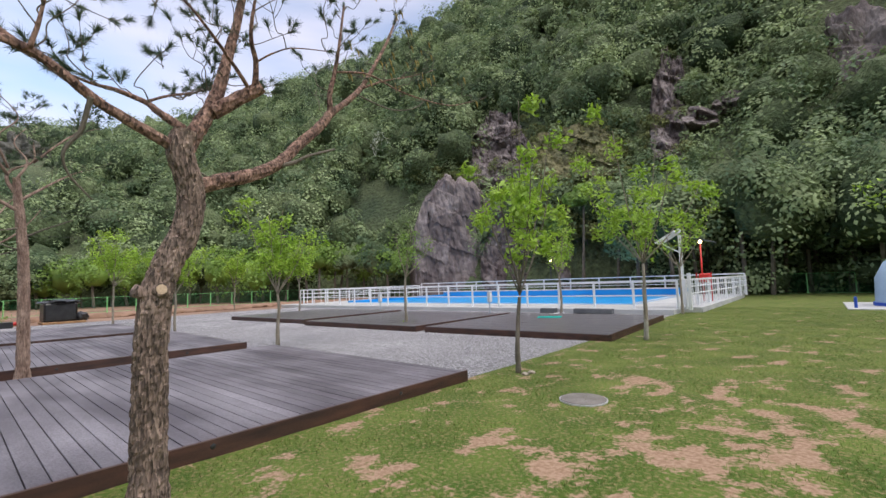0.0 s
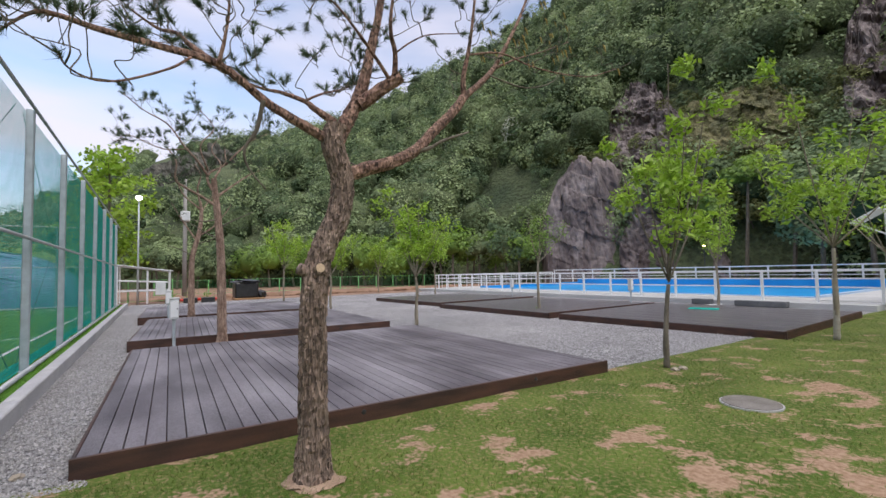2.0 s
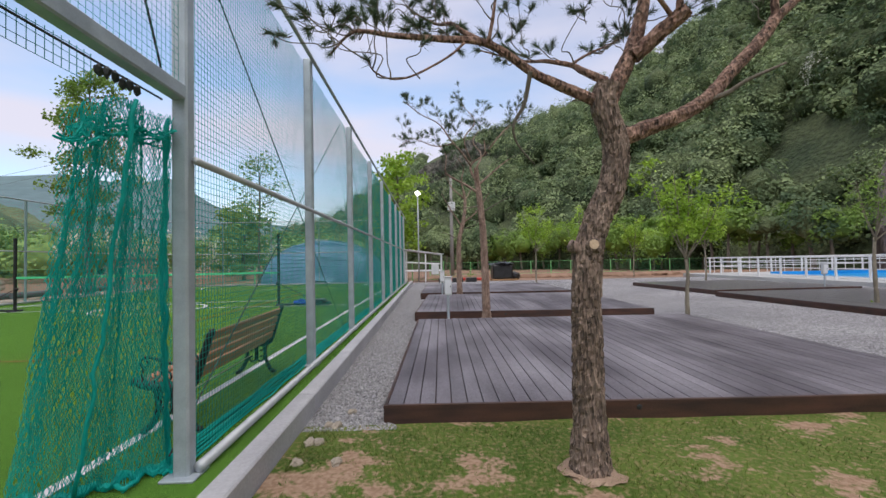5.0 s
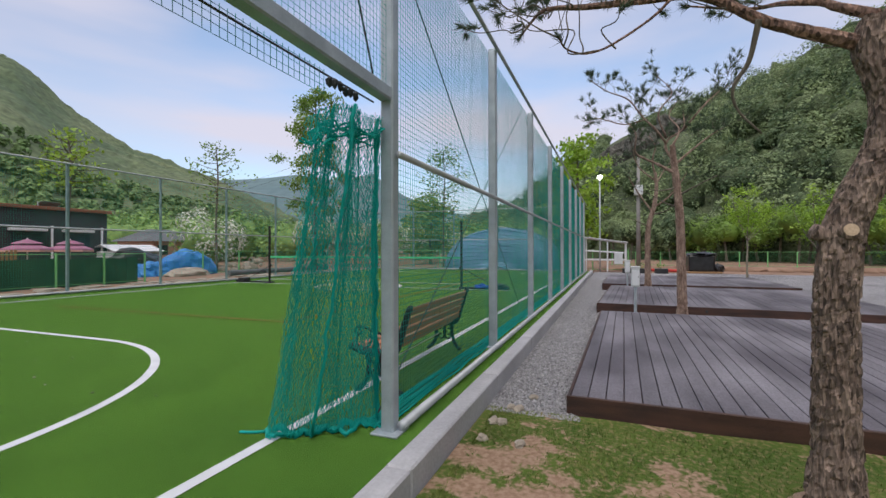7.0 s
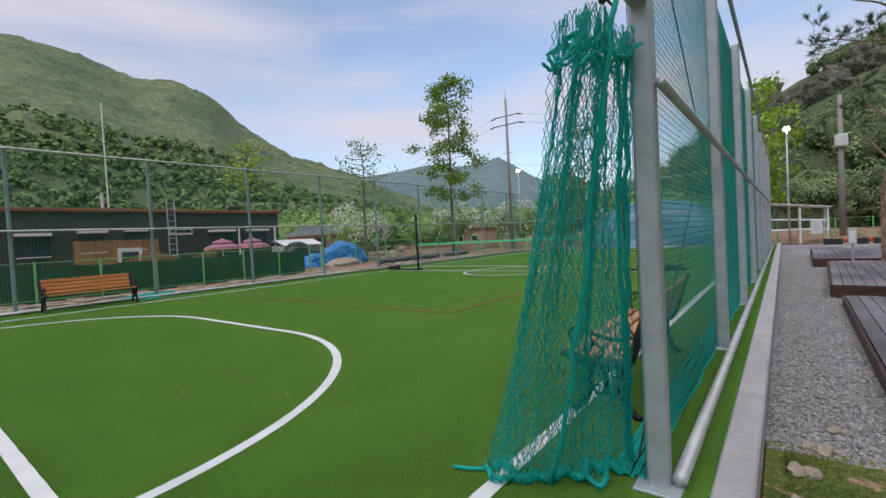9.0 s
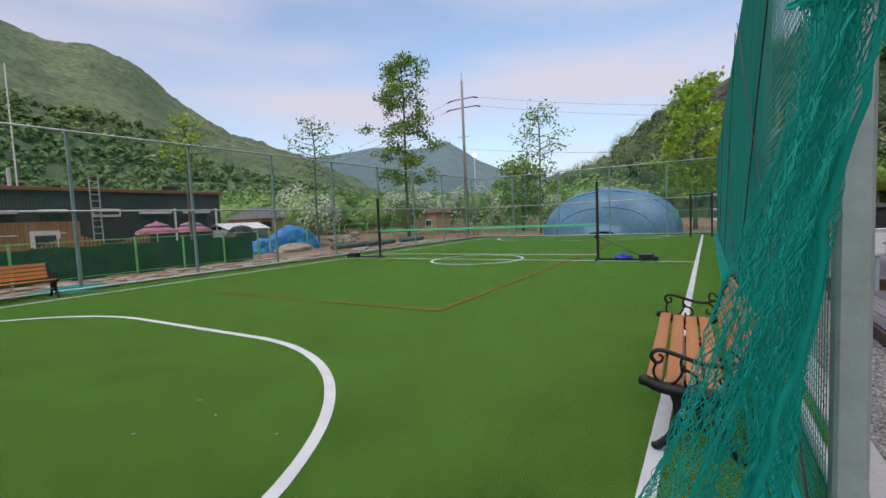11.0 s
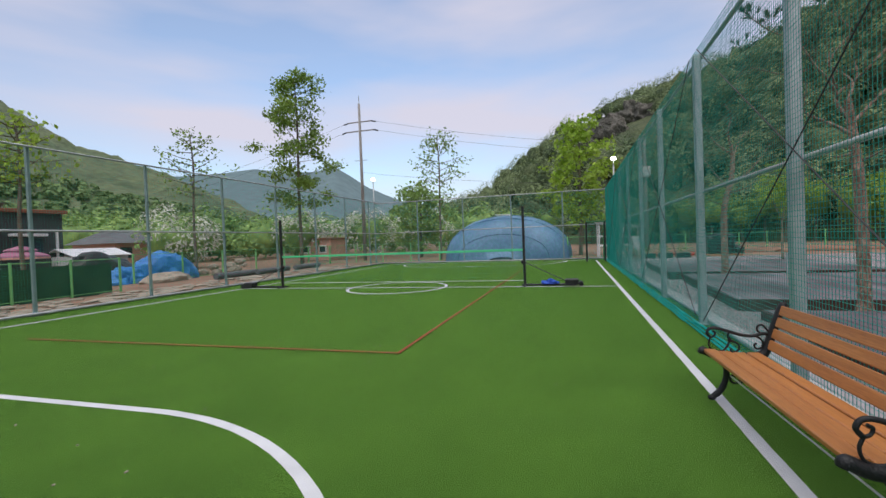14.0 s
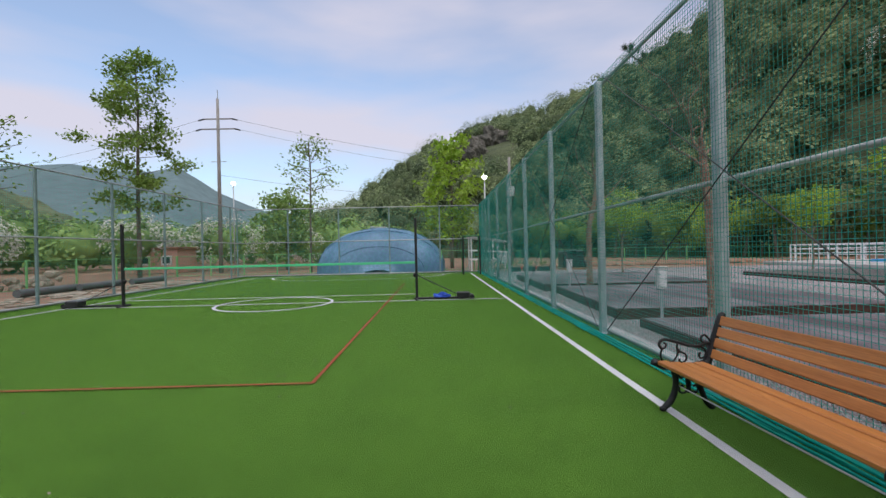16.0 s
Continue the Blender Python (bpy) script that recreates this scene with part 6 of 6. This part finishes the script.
part("shell", Geo().tube([(0, 0, 0.12), (0, 0, 0.2), (0, 0, 1.1), (0, 0, 1.7), (0, 0, 2.1), (0, 0, 2.3)], [1.42, 1.42, 1.38, 1.1, 0.6, 0.1], 32), M_TANK, t, smooth=True)
part("base_band", Geo().tube([(0, 0, 0.02), (0, 0, 0.16)], 1.48, 32), M_BLUECLOTH, t)
solo("tank_pad", Geo().box((0, 0, 0.01), (5.2, 4.4, 0.06), 0.01), M_PLATFORM, "pale concrete pad under the tank", "pad", at=(2.9, 23.2, LAWN_Z))
solo("blue_bollard", Geo().tube([(0, 0, 0), (0, 0, 0.42), (0, 0, 0.45)], [0.05, 0.05, 0.03], 12), M_BLUECLOTH, "small blue bollard on the pad edge", "bollard", at=(0.55, 21.6, LAWN_Z))


# ---- green wire fences ----
def wire_fence(a, b, label, h=1.2, pitch=2.0, step=0.09, z=SOIL_Z, post=0.07, screen=None):
    a, b = Vector((a[0], a[1], z)), Vector((b[0], b[1], z))
    L = (b - a).length
    d = (b - a) / L
    t = thing("wire_fence", a, label, "fence", "green wire fences")
    n = int(round(L / pitch))
    me = Geo().box((0, 0, h / 2 + 0.02), (post, post, h + 0.04), 0.006).mesh("fence_post", M_GREENPOST)
    for k in range(n + 1):
        part("fence_post", me, M_GREENPOST, t).location = d * (L * k / n)
    part("wire_mesh", strands((0, 0, 0), d, L, 0.06, h, step, 0.0035), M_GREENWIRE, t, "dark green welded wire", kind="stuff")
    part("top_wire", Geo().tube([Vector((0, 0, h)), d * L + Vector((0, 0, h))], 0.014, 6), M_GREENPOST, t)
    part("bottom_wire", Geo().tube([Vector((0, 0, 0.08)), d * L + Vector((0, 0, 0.08))], 0.012, 6), M_GREENPOST, t)
    if screen:
        s = Vector((-d.y, d.x, 0)) * 0.12
        q = Geo()
        for k in range(int(L / 0.5)):
            p = d * (0.5 * k + 0.25) + s
            q.box(p + Vector((0, 0, screen / 2 + 0.03 * math.sin(k * 1.7))), (0.495, 0.02, screen), 0, math.degrees(math.atan2(d.y, d.x)))
        part("screen_panel", q, M_MESHPANEL, t, "dark green privacy screen", kind="stuff")
    return t


wire_fence((-3.4, 36.4), (10.6, 36.4), "light green wire fence across the end of the lawn", 1.35, 2.2)
t = thing("metal_gate", (-3.7, 36.0, SOIL_Z), "light green tubular gate beside the pool railing", "gate")
for x in (-0.3, 0.75):
    part("gate_post", Geo().box((x, 0, 0.62), (0.07, 0.07, 1.25), 0.006), M_GREENPOST, t)
for z in (0.15, 0.5, 0.85, 1.18):
    part("gate_bar", Geo().box((0.22, 0, z), (1.05, 0.04, 0.045), 0.006), M_GREENPOST, t)
wire_fence((-44.5, -1.0), (-44.5, 33.0), "light green wire fence along the red soil bank", 1.25, 2.0, 0.12)
wire_fence((0.75, -21.2), (-15.0, -21.2), "light green posts with dark green mesh beside the road", 1.3, 1.75, 0.09, -0.2, 0.065, 1.12)
wire_fence((-18.2, -24.5), (-33.5, -23.0), "light green wire fence beyond the rubble", 1.4, 2.4, 0.12, -0.2)
wire_fence((-33.6, -23.0), (-33.6, 0.0), "light green wire fence behind the end net", 1.4, 2.2, 0.12, -0.2)

# ---- beyond the decks ----
t = thing("white_frame_shed", (-31.0, -1.6, LAWN_Z), "open white timber frame shelter at the path end", "shelter")
for x in (0, -2.2):
    for y in (-1.1, 0.3, 1.4):
        part("frame_post", Geo().box((x, y, 0.95 + 0.16 * (y < 0)), (0.08, 0.08, 1.9 + 0.32 * (y < 0)), 0.006), M_WHITE, t)
    for z0, z1 in ((2.2, 1.85), (1.35, 1.2), (0.75, 0.75)):
        part("frame_rail", Geo().tube([(x, -1.1, z0), (x, 1.4, z1)], 0.045, 6), M_WHITE, t)
part("roof_sheet", Geo().box((-1.1, 0.15, 2.06), (2.5, 2.8, 0.04), 0.01, Matrix.Rotation(radians(-8), 3, "X")), M_WHITE, t)
part("panel", Geo().box((0.05, 0.95, 0.85), (0.04, 0.5, 0.7), 0.006), M_GREYBOX, t)


def flood_lamp(x, y, h, label, z=LAWN_Z, facing=(0, 0)):
    t = thing("flood_lamp", (x, y, z), label, "street lamp", "lit lamp poles")
    part("pole", Geo().tube([(0, 0, 0), (0, 0, h - 0.1)], [0.055, 0.04], 10), M_PIPE, t, smooth=True)
    part("bracket", Geo().box((facing[0] * 0.12, facing[1] * 0.12, h - 0.1), (0.3, 0.3, 0.05), 0.008), M_PIPE, t)
    part("lamp_head", Geo().blob((facing[0] * 0.25, facing[1] * 0.25, h), (0.16, 0.16, 0.14), 0.0, 1, 0, 3), M_LAMPGLOW, t, "bright lit lamp")
    return t


flood_lamp(-31.0, -1.75, 6.05, "grey pole with a bright lit flood lamp behind the path")
flood_lamp(-36.0, -20.1, 6.75, "grey pole with a bright lit flood lamp beyond the field")
t = thing("wrapped_pile", (-32.0, 4.2, SOIL_Z), "pile wrapped in black sheeting on the red soil", "pile")
part("wrap", Geo().box((0, -0.15, 0.62), (1.3, 1.4, 1.0), 0.09), M_BLACKFILM, t)
part("loose_sheet", Geo().blob((0, -0.1, 1.14), (0.72, 0.78, 0.16), 0.45, 2.2, 6, 3), M_BLACKFILM, t)
part("low_bundle", Geo().blob((0.1, 0.75, 0.3), (0.6, 0.35, 0.3), 0.25, 2.0, 3, 3), M_BLACKFILM, t)
part("pallet", Geo().box((0, 0, 0.07), (1.5, 1.8, 0.12), 0.02), M_WOODWALL, t)
for k, y in enumerate((0.7, 1.6, 2.5)):
    t = thing("planter_bed", (-30.0, y - 0.8, SOIL_Z), "low black planter with a small shrub", "planter", "black planters")
    part("box", Geo().box((0, 0, 0.17), (0.6, 0.7, 0.34), 0.02), M_BLACKFILM, t)
    c = np.repeat(np.array([(0, 0, 0.5)]), 90, 0) + rng.normal(0, 1, (90, 3)) * np.array([0.16, 0.18, 0.12])
    part("shrub", quads_mesh("shrub", leaf_array(c, rng.uniform(0.06, 0.12, 90)), M_LEAF2, 4), M_LEAF2, t, kind="stuff")
solo("orange_barrier", Geo().tube([(0, 0, 0.28), (0, 1.2, 0.3), (0, 2.6, 0.27)], 0.09, 8, 0.2), M_RED, "low orange-red barrier tube on the soil", "barrier", at=(-33.0, 0.4, SOIL_Z - 0.18))
g = Geo()
for k in range(46):
    y = -1 + k * 0.75
    g.blob((-36.5 + 1.5 * noise.noise(Vector((k * 0.7, 0, 0))), y, SOIL_Z + 0.0), (1.6, 0.8, 0.28), 0.4, 1.2, k, 2, True)
solo("soil_bank", g, M_SOIL, "low bank of bare reddish soil before the far fence", "soil", "structure", True)


def utility_pole(x, y, h, label, z=SOIL_Z, r=0.17, arms=True):
    t = thing("utility_pole", (x, y, z), label, "utility pole", "utility poles")
    part("pole", Geo().tube([(0, 0, 0), (0, 0, h)], [r, r * 0.6], 12), M_POLE, t, smooth=True)
    if arms:
        for zz, w in ((h - 1.6, 1.1), (h - 2.4, 1.3)):
            part("cross_arm", Geo().box((0, 0, zz), (0.1, w * 2, 0.09), 0.01), M_POLE, t)
            for s in (-1, 1):
                part("insulator", Geo().tube([(0, s * w, zz), (0, s * (w + 0.45), zz - 0.12)], 0.06, 8), M_IRON, t)
        part("step_bolt", Geo().tube([(0, -0.6, h - 5.0), (0, 0.6, h - 5.0)], 0.03, 6), M_STEEL, t)
        part("spike", Geo().tube([(0, 0, h), (0, 0, h + 0.7)], 0.03, 6), M_STEEL, t)
    return t


utility_pole(-38.0, -22.1, 13.9, "tall concrete utility pole with insulator arms and wires")
utility_pole(-36.5, 0.8, 8.5, "concrete utility pole with a transformer behind the pines", arms=False)
solo("transformer", Geo().box((0, 0, 0), (0.4, 0.6, 0.7), 0.05), M_GREYBOX, "grey transformer on the utility pole", "transformer", at=(-36.25, 0.8, 5.6))


def wire(a, b, sag, label):
    pts = [Vector(a).lerp(Vector(b), i / 14) - Vector((0, 0, sag * 4 * (i / 14) * (1 - i / 14))) for i in range(15)]
    solo("overhead_wire", Geo().tube(pts, 0.010, 5), M_CABLE, label, "cable")


for dy, z in ((1.5, 11.8), (1.7, 11.0), (-1.5, 11.8), (-1.7, 11.0)):
    s = 1 if dy > 0 else -1
    wire((-38, -22.1 + dy, z + 0.2), (-44, -22 + s * 48, z - 4.2), 1.6, "thin dark overhead power wire")
wire((-38, -22, 7.6), (-44, 12, 5.8), 0.9, "dark overhead cable strung between poles")

# ---- the dome behind the end fence ----
t = thing("vinyl_dome", (-34.6, -8.9, SOIL_Z - 0.1), "blue vinyl covered dome tent behind the end fence", "dome")
vs, fs = [], []
for i in range(25):
    u = 0.5 - 0.5 * math.cos(math.pi * (0.02 + 0.96 * i / 24))
    for k in range(25):
        a = math.pi * k / 24
        prof = (1 - abs(2 * u - 1) ** 2.6) ** 0.42
        vs.append(((u - 0.5) * 5.5, math.cos(a) * 4.55 * prof ** 0.7, math.sin(a) ** 0.82 * 3.25 * prof * (1 + 0.012 * math.cos(k * math.pi / 2))))
for i in range(24):
    for k in range(24):
        fs.append((i * 25 + k, i * 25 + k + 1, (i + 1) * 25 + k + 1, (i + 1) * 25 + k))
fs += [tuple(range(25)), tuple(range(24 * 25, 25 * 25))[::-1]]
part("cover", Geo().add(vs, fs), M_DOME, t, smooth=True)
for u in (0.94, 0.75, 0.5, 0.25):
    prof = (1 - abs(2 * u - 1) ** 2.6) ** 0.42
    part("hoop", Geo().tube([((u - 0.5) * 5.5, math.cos(math.pi * k / 20) * 4.57 * prof ** 0.7, math.sin(math.pi * k / 20) ** 0.82 * 3.27 * prof) for k in range(21)], 0.03, 6), M_DOME, t)
part("ridge_pipe", Geo().tube([(-2.0, -0.6, 3.2), (1.2, -0.6, 3.3), (2.0, 0.6, 3.2)], 0.04, 6), M_GREYBOX, t)

# ---- valley buildings and clutter ----
t = thing("dark_building", (-9.9, -38.0, -0.2), "low charcoal building with a brown roof edge and timber panels", "building")
part("wall", Geo().box((0.5, 0, 2.0), (24, 8.0, 4.0), 0.02), M_DARKWALL, t)
part("roof_edge", Geo().box((0.5, 0, 4.1), (24.4, 8.4, 0.2), 0.02), M_BROWNTRIM, t)
for k in range(14):
    part("timber_panel", Geo().box((-2.66 + 0.31 * k, 4.06 + 0.012 * (k % 2), 1.25), (0.30, 0.12, 2.1), 0.01), M_WOODWALL, t)
ladder = part("ladder", Geo().tube([(-3.35, 4.35, 0), (-3.35, 4.35, 4.9)], 0.04, 6), M_STEEL, t, "steel ladder up to the roof")
part("ladder_rail", Geo().tube([(-3.8, 4.35, 0), (-3.8, 4.35, 4.9)], 0.04, 6), M_STEEL, ladder)
for k in range(12):
    part("rung", Geo().tube([(-3.35, 4.35, 0.4 + 0.38 * k), (-3.8, 4.35, 0.4 + 0.38 * k)], 0.025, 6), M_STEEL, ladder)
for x, z, w in ((-9.6, 2.6, 1.5), (-6.9, 2.6, 1.6), (-1.6, 2.75, 1.0), (0.6, 2.7, 1.2), (3.2, 2.6, 1.3)):
    wnd = part("window", Geo().box((x, 4.03, z - 0.55), (w, 0.08, 1.0), 0.01), M_GLASS, t)
    part("awning", Geo().box((x, 4.2, z + 0.12), (w + 0.2, 0.45, 0.16), 0.02), M_WHITE, wnd)
    part("sill", Geo().box((x, 4.1, z - 1.1), (w + 0.1, 0.12, 0.06), 0.01), M_WHITE, wnd)
wnd = part("bright_window", Geo().box((-4.2, 4.03, 2.75), (1.5, 0.1, 0.5), 0.01), M_WHITE, t)
part("pane", Geo().box((-4.2, 4.09, 2.75), (1.3, 0.04, 0.2), 0.005), M_GLASS, wnd)
d = part("door", Geo().box((-1.2, 4.12, 0.95), (1.3, 0.1, 1.7), 0.01), M_WHITE, t)
part("pane", Geo().box((-1.2, 4.18, 1.2), (0.9, 0.04, 0.7), 0.005), M_GLASS, d)
for x in (-11.0, -8.1):
    part("downpipe", Geo().tube([(x, 4.25, 0), (x, 4.25, 3.0)], 0.07, 8), M_WHITE, t)
part("chimney_pipe", Geo().tube([(-1.1, 0, 4.2), (-1.1, 0, 5.6)], 0.1, 8), M_GREYBOX, t)
part("roof_mast", Geo().tube([(-1.3, 0.5, 4.2), (-1.3, 0.5, 11.5)], 0.04, 6), M_WHITE, t)
part("solar_rack", Geo().box((-9.6, 1, 4.6), (1.2, 0.7, 0.05), 0.01, Matrix.Rotation(radians(25), 3, "X")), M_ROOF, t)
for x in (-10.2, -9.0):
    part("rack_leg", Geo().tube([(x, 1, 4.2), (x, 1, 4.75)], 0.03, 6), M_STEEL, t)


t = thing("picket_fence", (-9.9, -26.6, -0.2), "dark timber picket fence with a wavy top", "fence")
picket = Geo().box((0, 0, 0.5), (0.11, 0.03, 1.0), 0.008).mesh("picket", M_WOODWALL)
for k in range(38):
    ob = part("picket", picket, M_WOODWALL, t)
    ob.location, ob.scale.z = (-2.9 + 0.158 * k, 0, 0), 1.28 + 0.22 * math.cos(k * 0.33)
for z in (0.3, 0.9):
    part("fence_rail", Geo().box((0, -0.04, z), (6.1, 0.04, 0.08), 0.008), M_WOODWALL, t)


def parasol(x, y, label):
    t = thing("parasol", (x, y, -0.2), label, "parasol", "pink parasols")
    part("canopy", Geo().tube([(0, 0, 1.46), (0, 0, 1.56), (0, 0, 1.78)], [1.12, 1.08, 0.5], 8), M_PARASOL, t)
    part("upper_canopy", Geo().tube([(0, 0, 1.80), (0, 0, 1.86), (0, 0, 2.06)], [0.66, 0.62, 0.04], 8), M_PARASOL, t)
    part("valance", Geo().tube([(0, 0, 1.38), (0, 0, 1.47)], 1.12, 8, caps=False), M_PINK, t)
    part("pole", Geo().tube([(0, 0, 0), (0, 0, 2.12)], 0.035, 8), M_WHITE, t)


parasol(-14.9, -30.0, "faded pink striped parasol with a white edge")
parasol(-17.0, -30.2, "faded pink parasol beside the charcoal building")
t = thing("pink_house", (-31.5, -42.5, -0.2), "small pink house with a dark hipped roof", "house")
part("wall", Geo().box((0, 0, 1.3), (4.6, 5, 2.3), 0.02), M_PINK, t)
part("roof", Geo().add([(-2.7, -3, 2.3), (2.7, -3, 2.3), (2.7, 3, 2.3), (-2.7, 3, 2.3), (-1.2, 0, 3.5), (1.2, 0, 3.5)], [(0, 1, 5, 4), (2, 3, 4, 5), (1, 2, 5), (3, 0, 4), (3, 2, 1, 0)]), M_ROOF, t)
part("window", Geo().box((1.5, 2.5, 1.5), (1.0, 0.1, 0.9), 0.01), M_GLASS, t)
t = thing("pink_hut", (-41.5, -28.5, -0.2), "tiny pink hut with white window frames", "hut")
part("wall", Geo().box((0, 0, 1.0), (3.0, 3.6, 2.0), 0.02), M_PINK, t)
part("roof", Geo().box((0, 0, 2.1), (3.4, 4.0, 0.2), 0.03), M_BROWNTRIM, t)
for y in (-0.9, 0.9):
    w = part("window", Geo().box((1.5, y, 1.1), (0.08, 0.9, 0.8), 0.01), M_WHITE, t)
    part("pane", Geo().box((1.55, y, 1.1), (0.04, 0.6, 0.5), 0.005), M_GLASS, w)
t = thing("white_marquee", (-21.5, -33.5, -0.2), "low white tent roof over black sheeting beside the building", "tent")
for s in (1, -1):
    part("tent_roof", Geo().box((-0.9, s * 0.7, 1.62), (3.6, 1.5, 0.05), 0.01, Matrix.Rotation(radians(-18 * s), 3, "X")), M_WHITE, t)
part("side_wall", Geo().box((-0.9, 0, 0.7), (3.4, 2.4, 1.4), 0.02), M_GREYBOX, t)
part("black_sheeting", Geo().blob((-0.2, 1.9, 0.1), (2.2, 0.8, 1.45), 0.18, 1.6, 4, 4, True), M_BLACKFILM, t, "black plastic sheeting heaped in front")
solo("blue_tarpaulin", Geo().blob((0, 0, 0), (1.7, 1.1, 1.5), 0.22, 1.6, 3, 4, True), M_TARP, "blue tarpaulin thrown over a heap", "tarpaulin", at=(-20.7, -25.4, -0.2))
solo("blue_tarpaulin", Geo().blob((0, 0, 0), (1.3, 0.9, 0.8), 0.3, 1.8, 8, 4, True), M_TARP, "low blue tarpaulin beside the larger heap", "tarpaulin", at=(-18.3, -25.6, -0.2))
solo("sand_heap", Geo().blob((0, 0, 0), (1.3, 0.8, 0.5), 0.2, 1.5, 5, 4, True), M_RUBBLE, "pale heap of sand and stones", "sand heap", at=(-19.4, -23.9, -0.2))
r = random.Random(4)
for k in range(26):
    s = r.uniform(0.18, 0.42)
    solo("boulder", Geo().blob((0, 0, s * 0.4), (s, s * r.uniform(0.6, 1), s * 0.7), 0.3, 1.4, k, 2), M_RUBBLE, "pale boulder in the rubble beyond the fence", "boulder",
         at=(-25.5 + r.uniform(-2.2, 2.2), -26 + r.uniform(-1.2, 1.2), -0.22 + (r.uniform(0, 0.5) if k % 3 == 0 else 0)))
g = Geo()
for k in range(320):
    g.box((r.uniform(-30, 0), r.uniform(-20.6, -17.2), -0.2 + r.uniform(0, 0.03)), (r.uniform(0.2, 0.7), r.uniform(0.15, 0.5), 0.05), 0.01, r.uniform(0, 90))
solo("broken_paving", g, M_RUBBLE, "strip of broken pale stones between the fences", "rubble", "stuff")
for k, x in enumerate((-23.0, -26.0, -29.5)):
    solo("long_pipe", Geo().tube([(0, 0, 0.16), (3.2, 0.3, 0.16)], 0.16, 12), M_ROOF, "dark grey pipe lying beyond the field fence", "pipe", at=(x, -21.5, -0.2))
solo("folded_green_net", Geo().blob((0, 0, 0), (0.9, 0.3, 0.12), 0.4, 2, 3, 3, True), M_CURTAIN, "folded green netting lying by the fence", "netting", at=(-6.0, -15.85, 0.0))


def broad_tree(x, y, h, w, label, seed, leaf, bare=0.35, n=2200, size=0.34, r0=0.16):
    """A tall roadside tree with layered open boughs."""
    r, lr = random.Random(seed), np.random.default_rng(seed)
    t = thing("roadside_tree", (x, y, SOIL_Z), label, "tree", "roadside trees")
    part("trunk", tree_branches([([(0, 0, -0.1), (0.1, 0.05, h * 0.4), (0, 0.1, h * 0.75), (0.05, 0, h * 0.97)], r0, 0.03)], 9, 0.1), M_TWIG, t, smooth=True)
    specs, tips = [], []
    for k in range(26):
        f = bare + (1 - bare) * k / 26
        a = k * 2.4 + r.uniform(-0.4, 0.4)
        prof = math.sin(math.pi * min(1, (f - bare) / (1 - bare) * 0.8 + 0.18)) ** 0.7
        ln = w * prof * r.uniform(0.6, 1.1)
        q = Vector((0, 0, h * f))
        e = q + Vector((math.cos(a) * ln, math.sin(a) * ln, ln * r.uniform(0.15, 0.5)))
        specs.append(([q, q.lerp(e, 0.5) + Vector((0, 0, -0.05)), e], 0.03, 0.010))
        for _ in range(6):
            tips.append(q.lerp(e, r.uniform(0.4, 1.05)) + Vector((r.gauss(0, 0.25), r.gauss(0, 0.25), r.gauss(0.05, 0.2))) * (w / 2))
    part("bough", tree_branches(specs, 5, 0), M_TWIG, t, kind="stuff")
    c = np.array([tips[i] for i in lr.integers(0, len(tips), n)]) + lr.normal(0, 1, (n, 3)) * np.array([0.22, 0.22, 0.14]) * (w / 2)
    part("leaf", quads_mesh("leaf", leaf_array(c, lr.uniform(0.6, 1.2, n) * size, np.tile((0, 0, 0.5), (n, 1)), 0.2, 0.6), leaf, 4), leaf, t, kind="stuff")


broad_tree(-33.0, -25.2, 15.2, 3.0, "tall slender roadside tree with fresh green leaves", 1, M_LEAF2, 0.30, 7500, 0.27)
broad_tree(-36.0, -14.4, 9.9, 2.4, "thin roadside tree with sparse pale leaves", 2, M_LEAF2, 0.5, 900, 0.25, 0.10)
broad_tree(-38.0, -3.7, 10.2, 2.7, "broad roadside tree with yellow-green leaves", 3, M_LEAF, 0.22, 3200, 0.38)
broad_tree(-23.0, -25.6, 8.4, 1.9, "thin roadside tree with dark sparse leaves", 4, M_LEAF2, 0.55, 520, 0.22, 0.09)
broad_tree(-13.8, -24.5, 6.9, 1.4, "young roadside tree with yellow-green top", 5, M_LEAF, 0.62, 420, 0.26, 0.09)
broad_tree(-43.0, -18.5, 6.2, 3.2, "wide dark green tree behind the end fence", 6, M_WOODS2, 0.15, 3000, 0.42)


# ---- scraps on the turf ----
g = Geo()
r = random.Random(8)
for k in range(60):
    g.blob((r.uniform(-12, -2.5), r.uniform(-13, -4), 0.006), (r.uniform(0.008, 0.02), r.uniform(0.006, 0.014), 0.006), 0.5, 2, k, 1)
solo("leaf_litter", g, M_RUBBLE, "tiny pale scraps of litter on the turf", "litter", "stuff")
solo("green_mat", Geo().box((0, 0, 0.012), (0.8, 0.5, 0.02), 0.005, 20), M_CURTAIN, "small green mat on the wet deck", "mat", at=(-7.6, 13.2, 0.0))
solo("white_hose", Geo().tube(smooth_path([(0, 0, 0.02), (0.5, 0.3, 0.02), (0.9, 0.1, 0.02), (1.3, 0.5, 0.02), (1.5, 1.2, 0.03)], 5), 0.02, 6), M_WHITE, "white hose lying before the pool terrace", "hose", at=(-10.4, 15.9, LAWN_Z + 0.0))
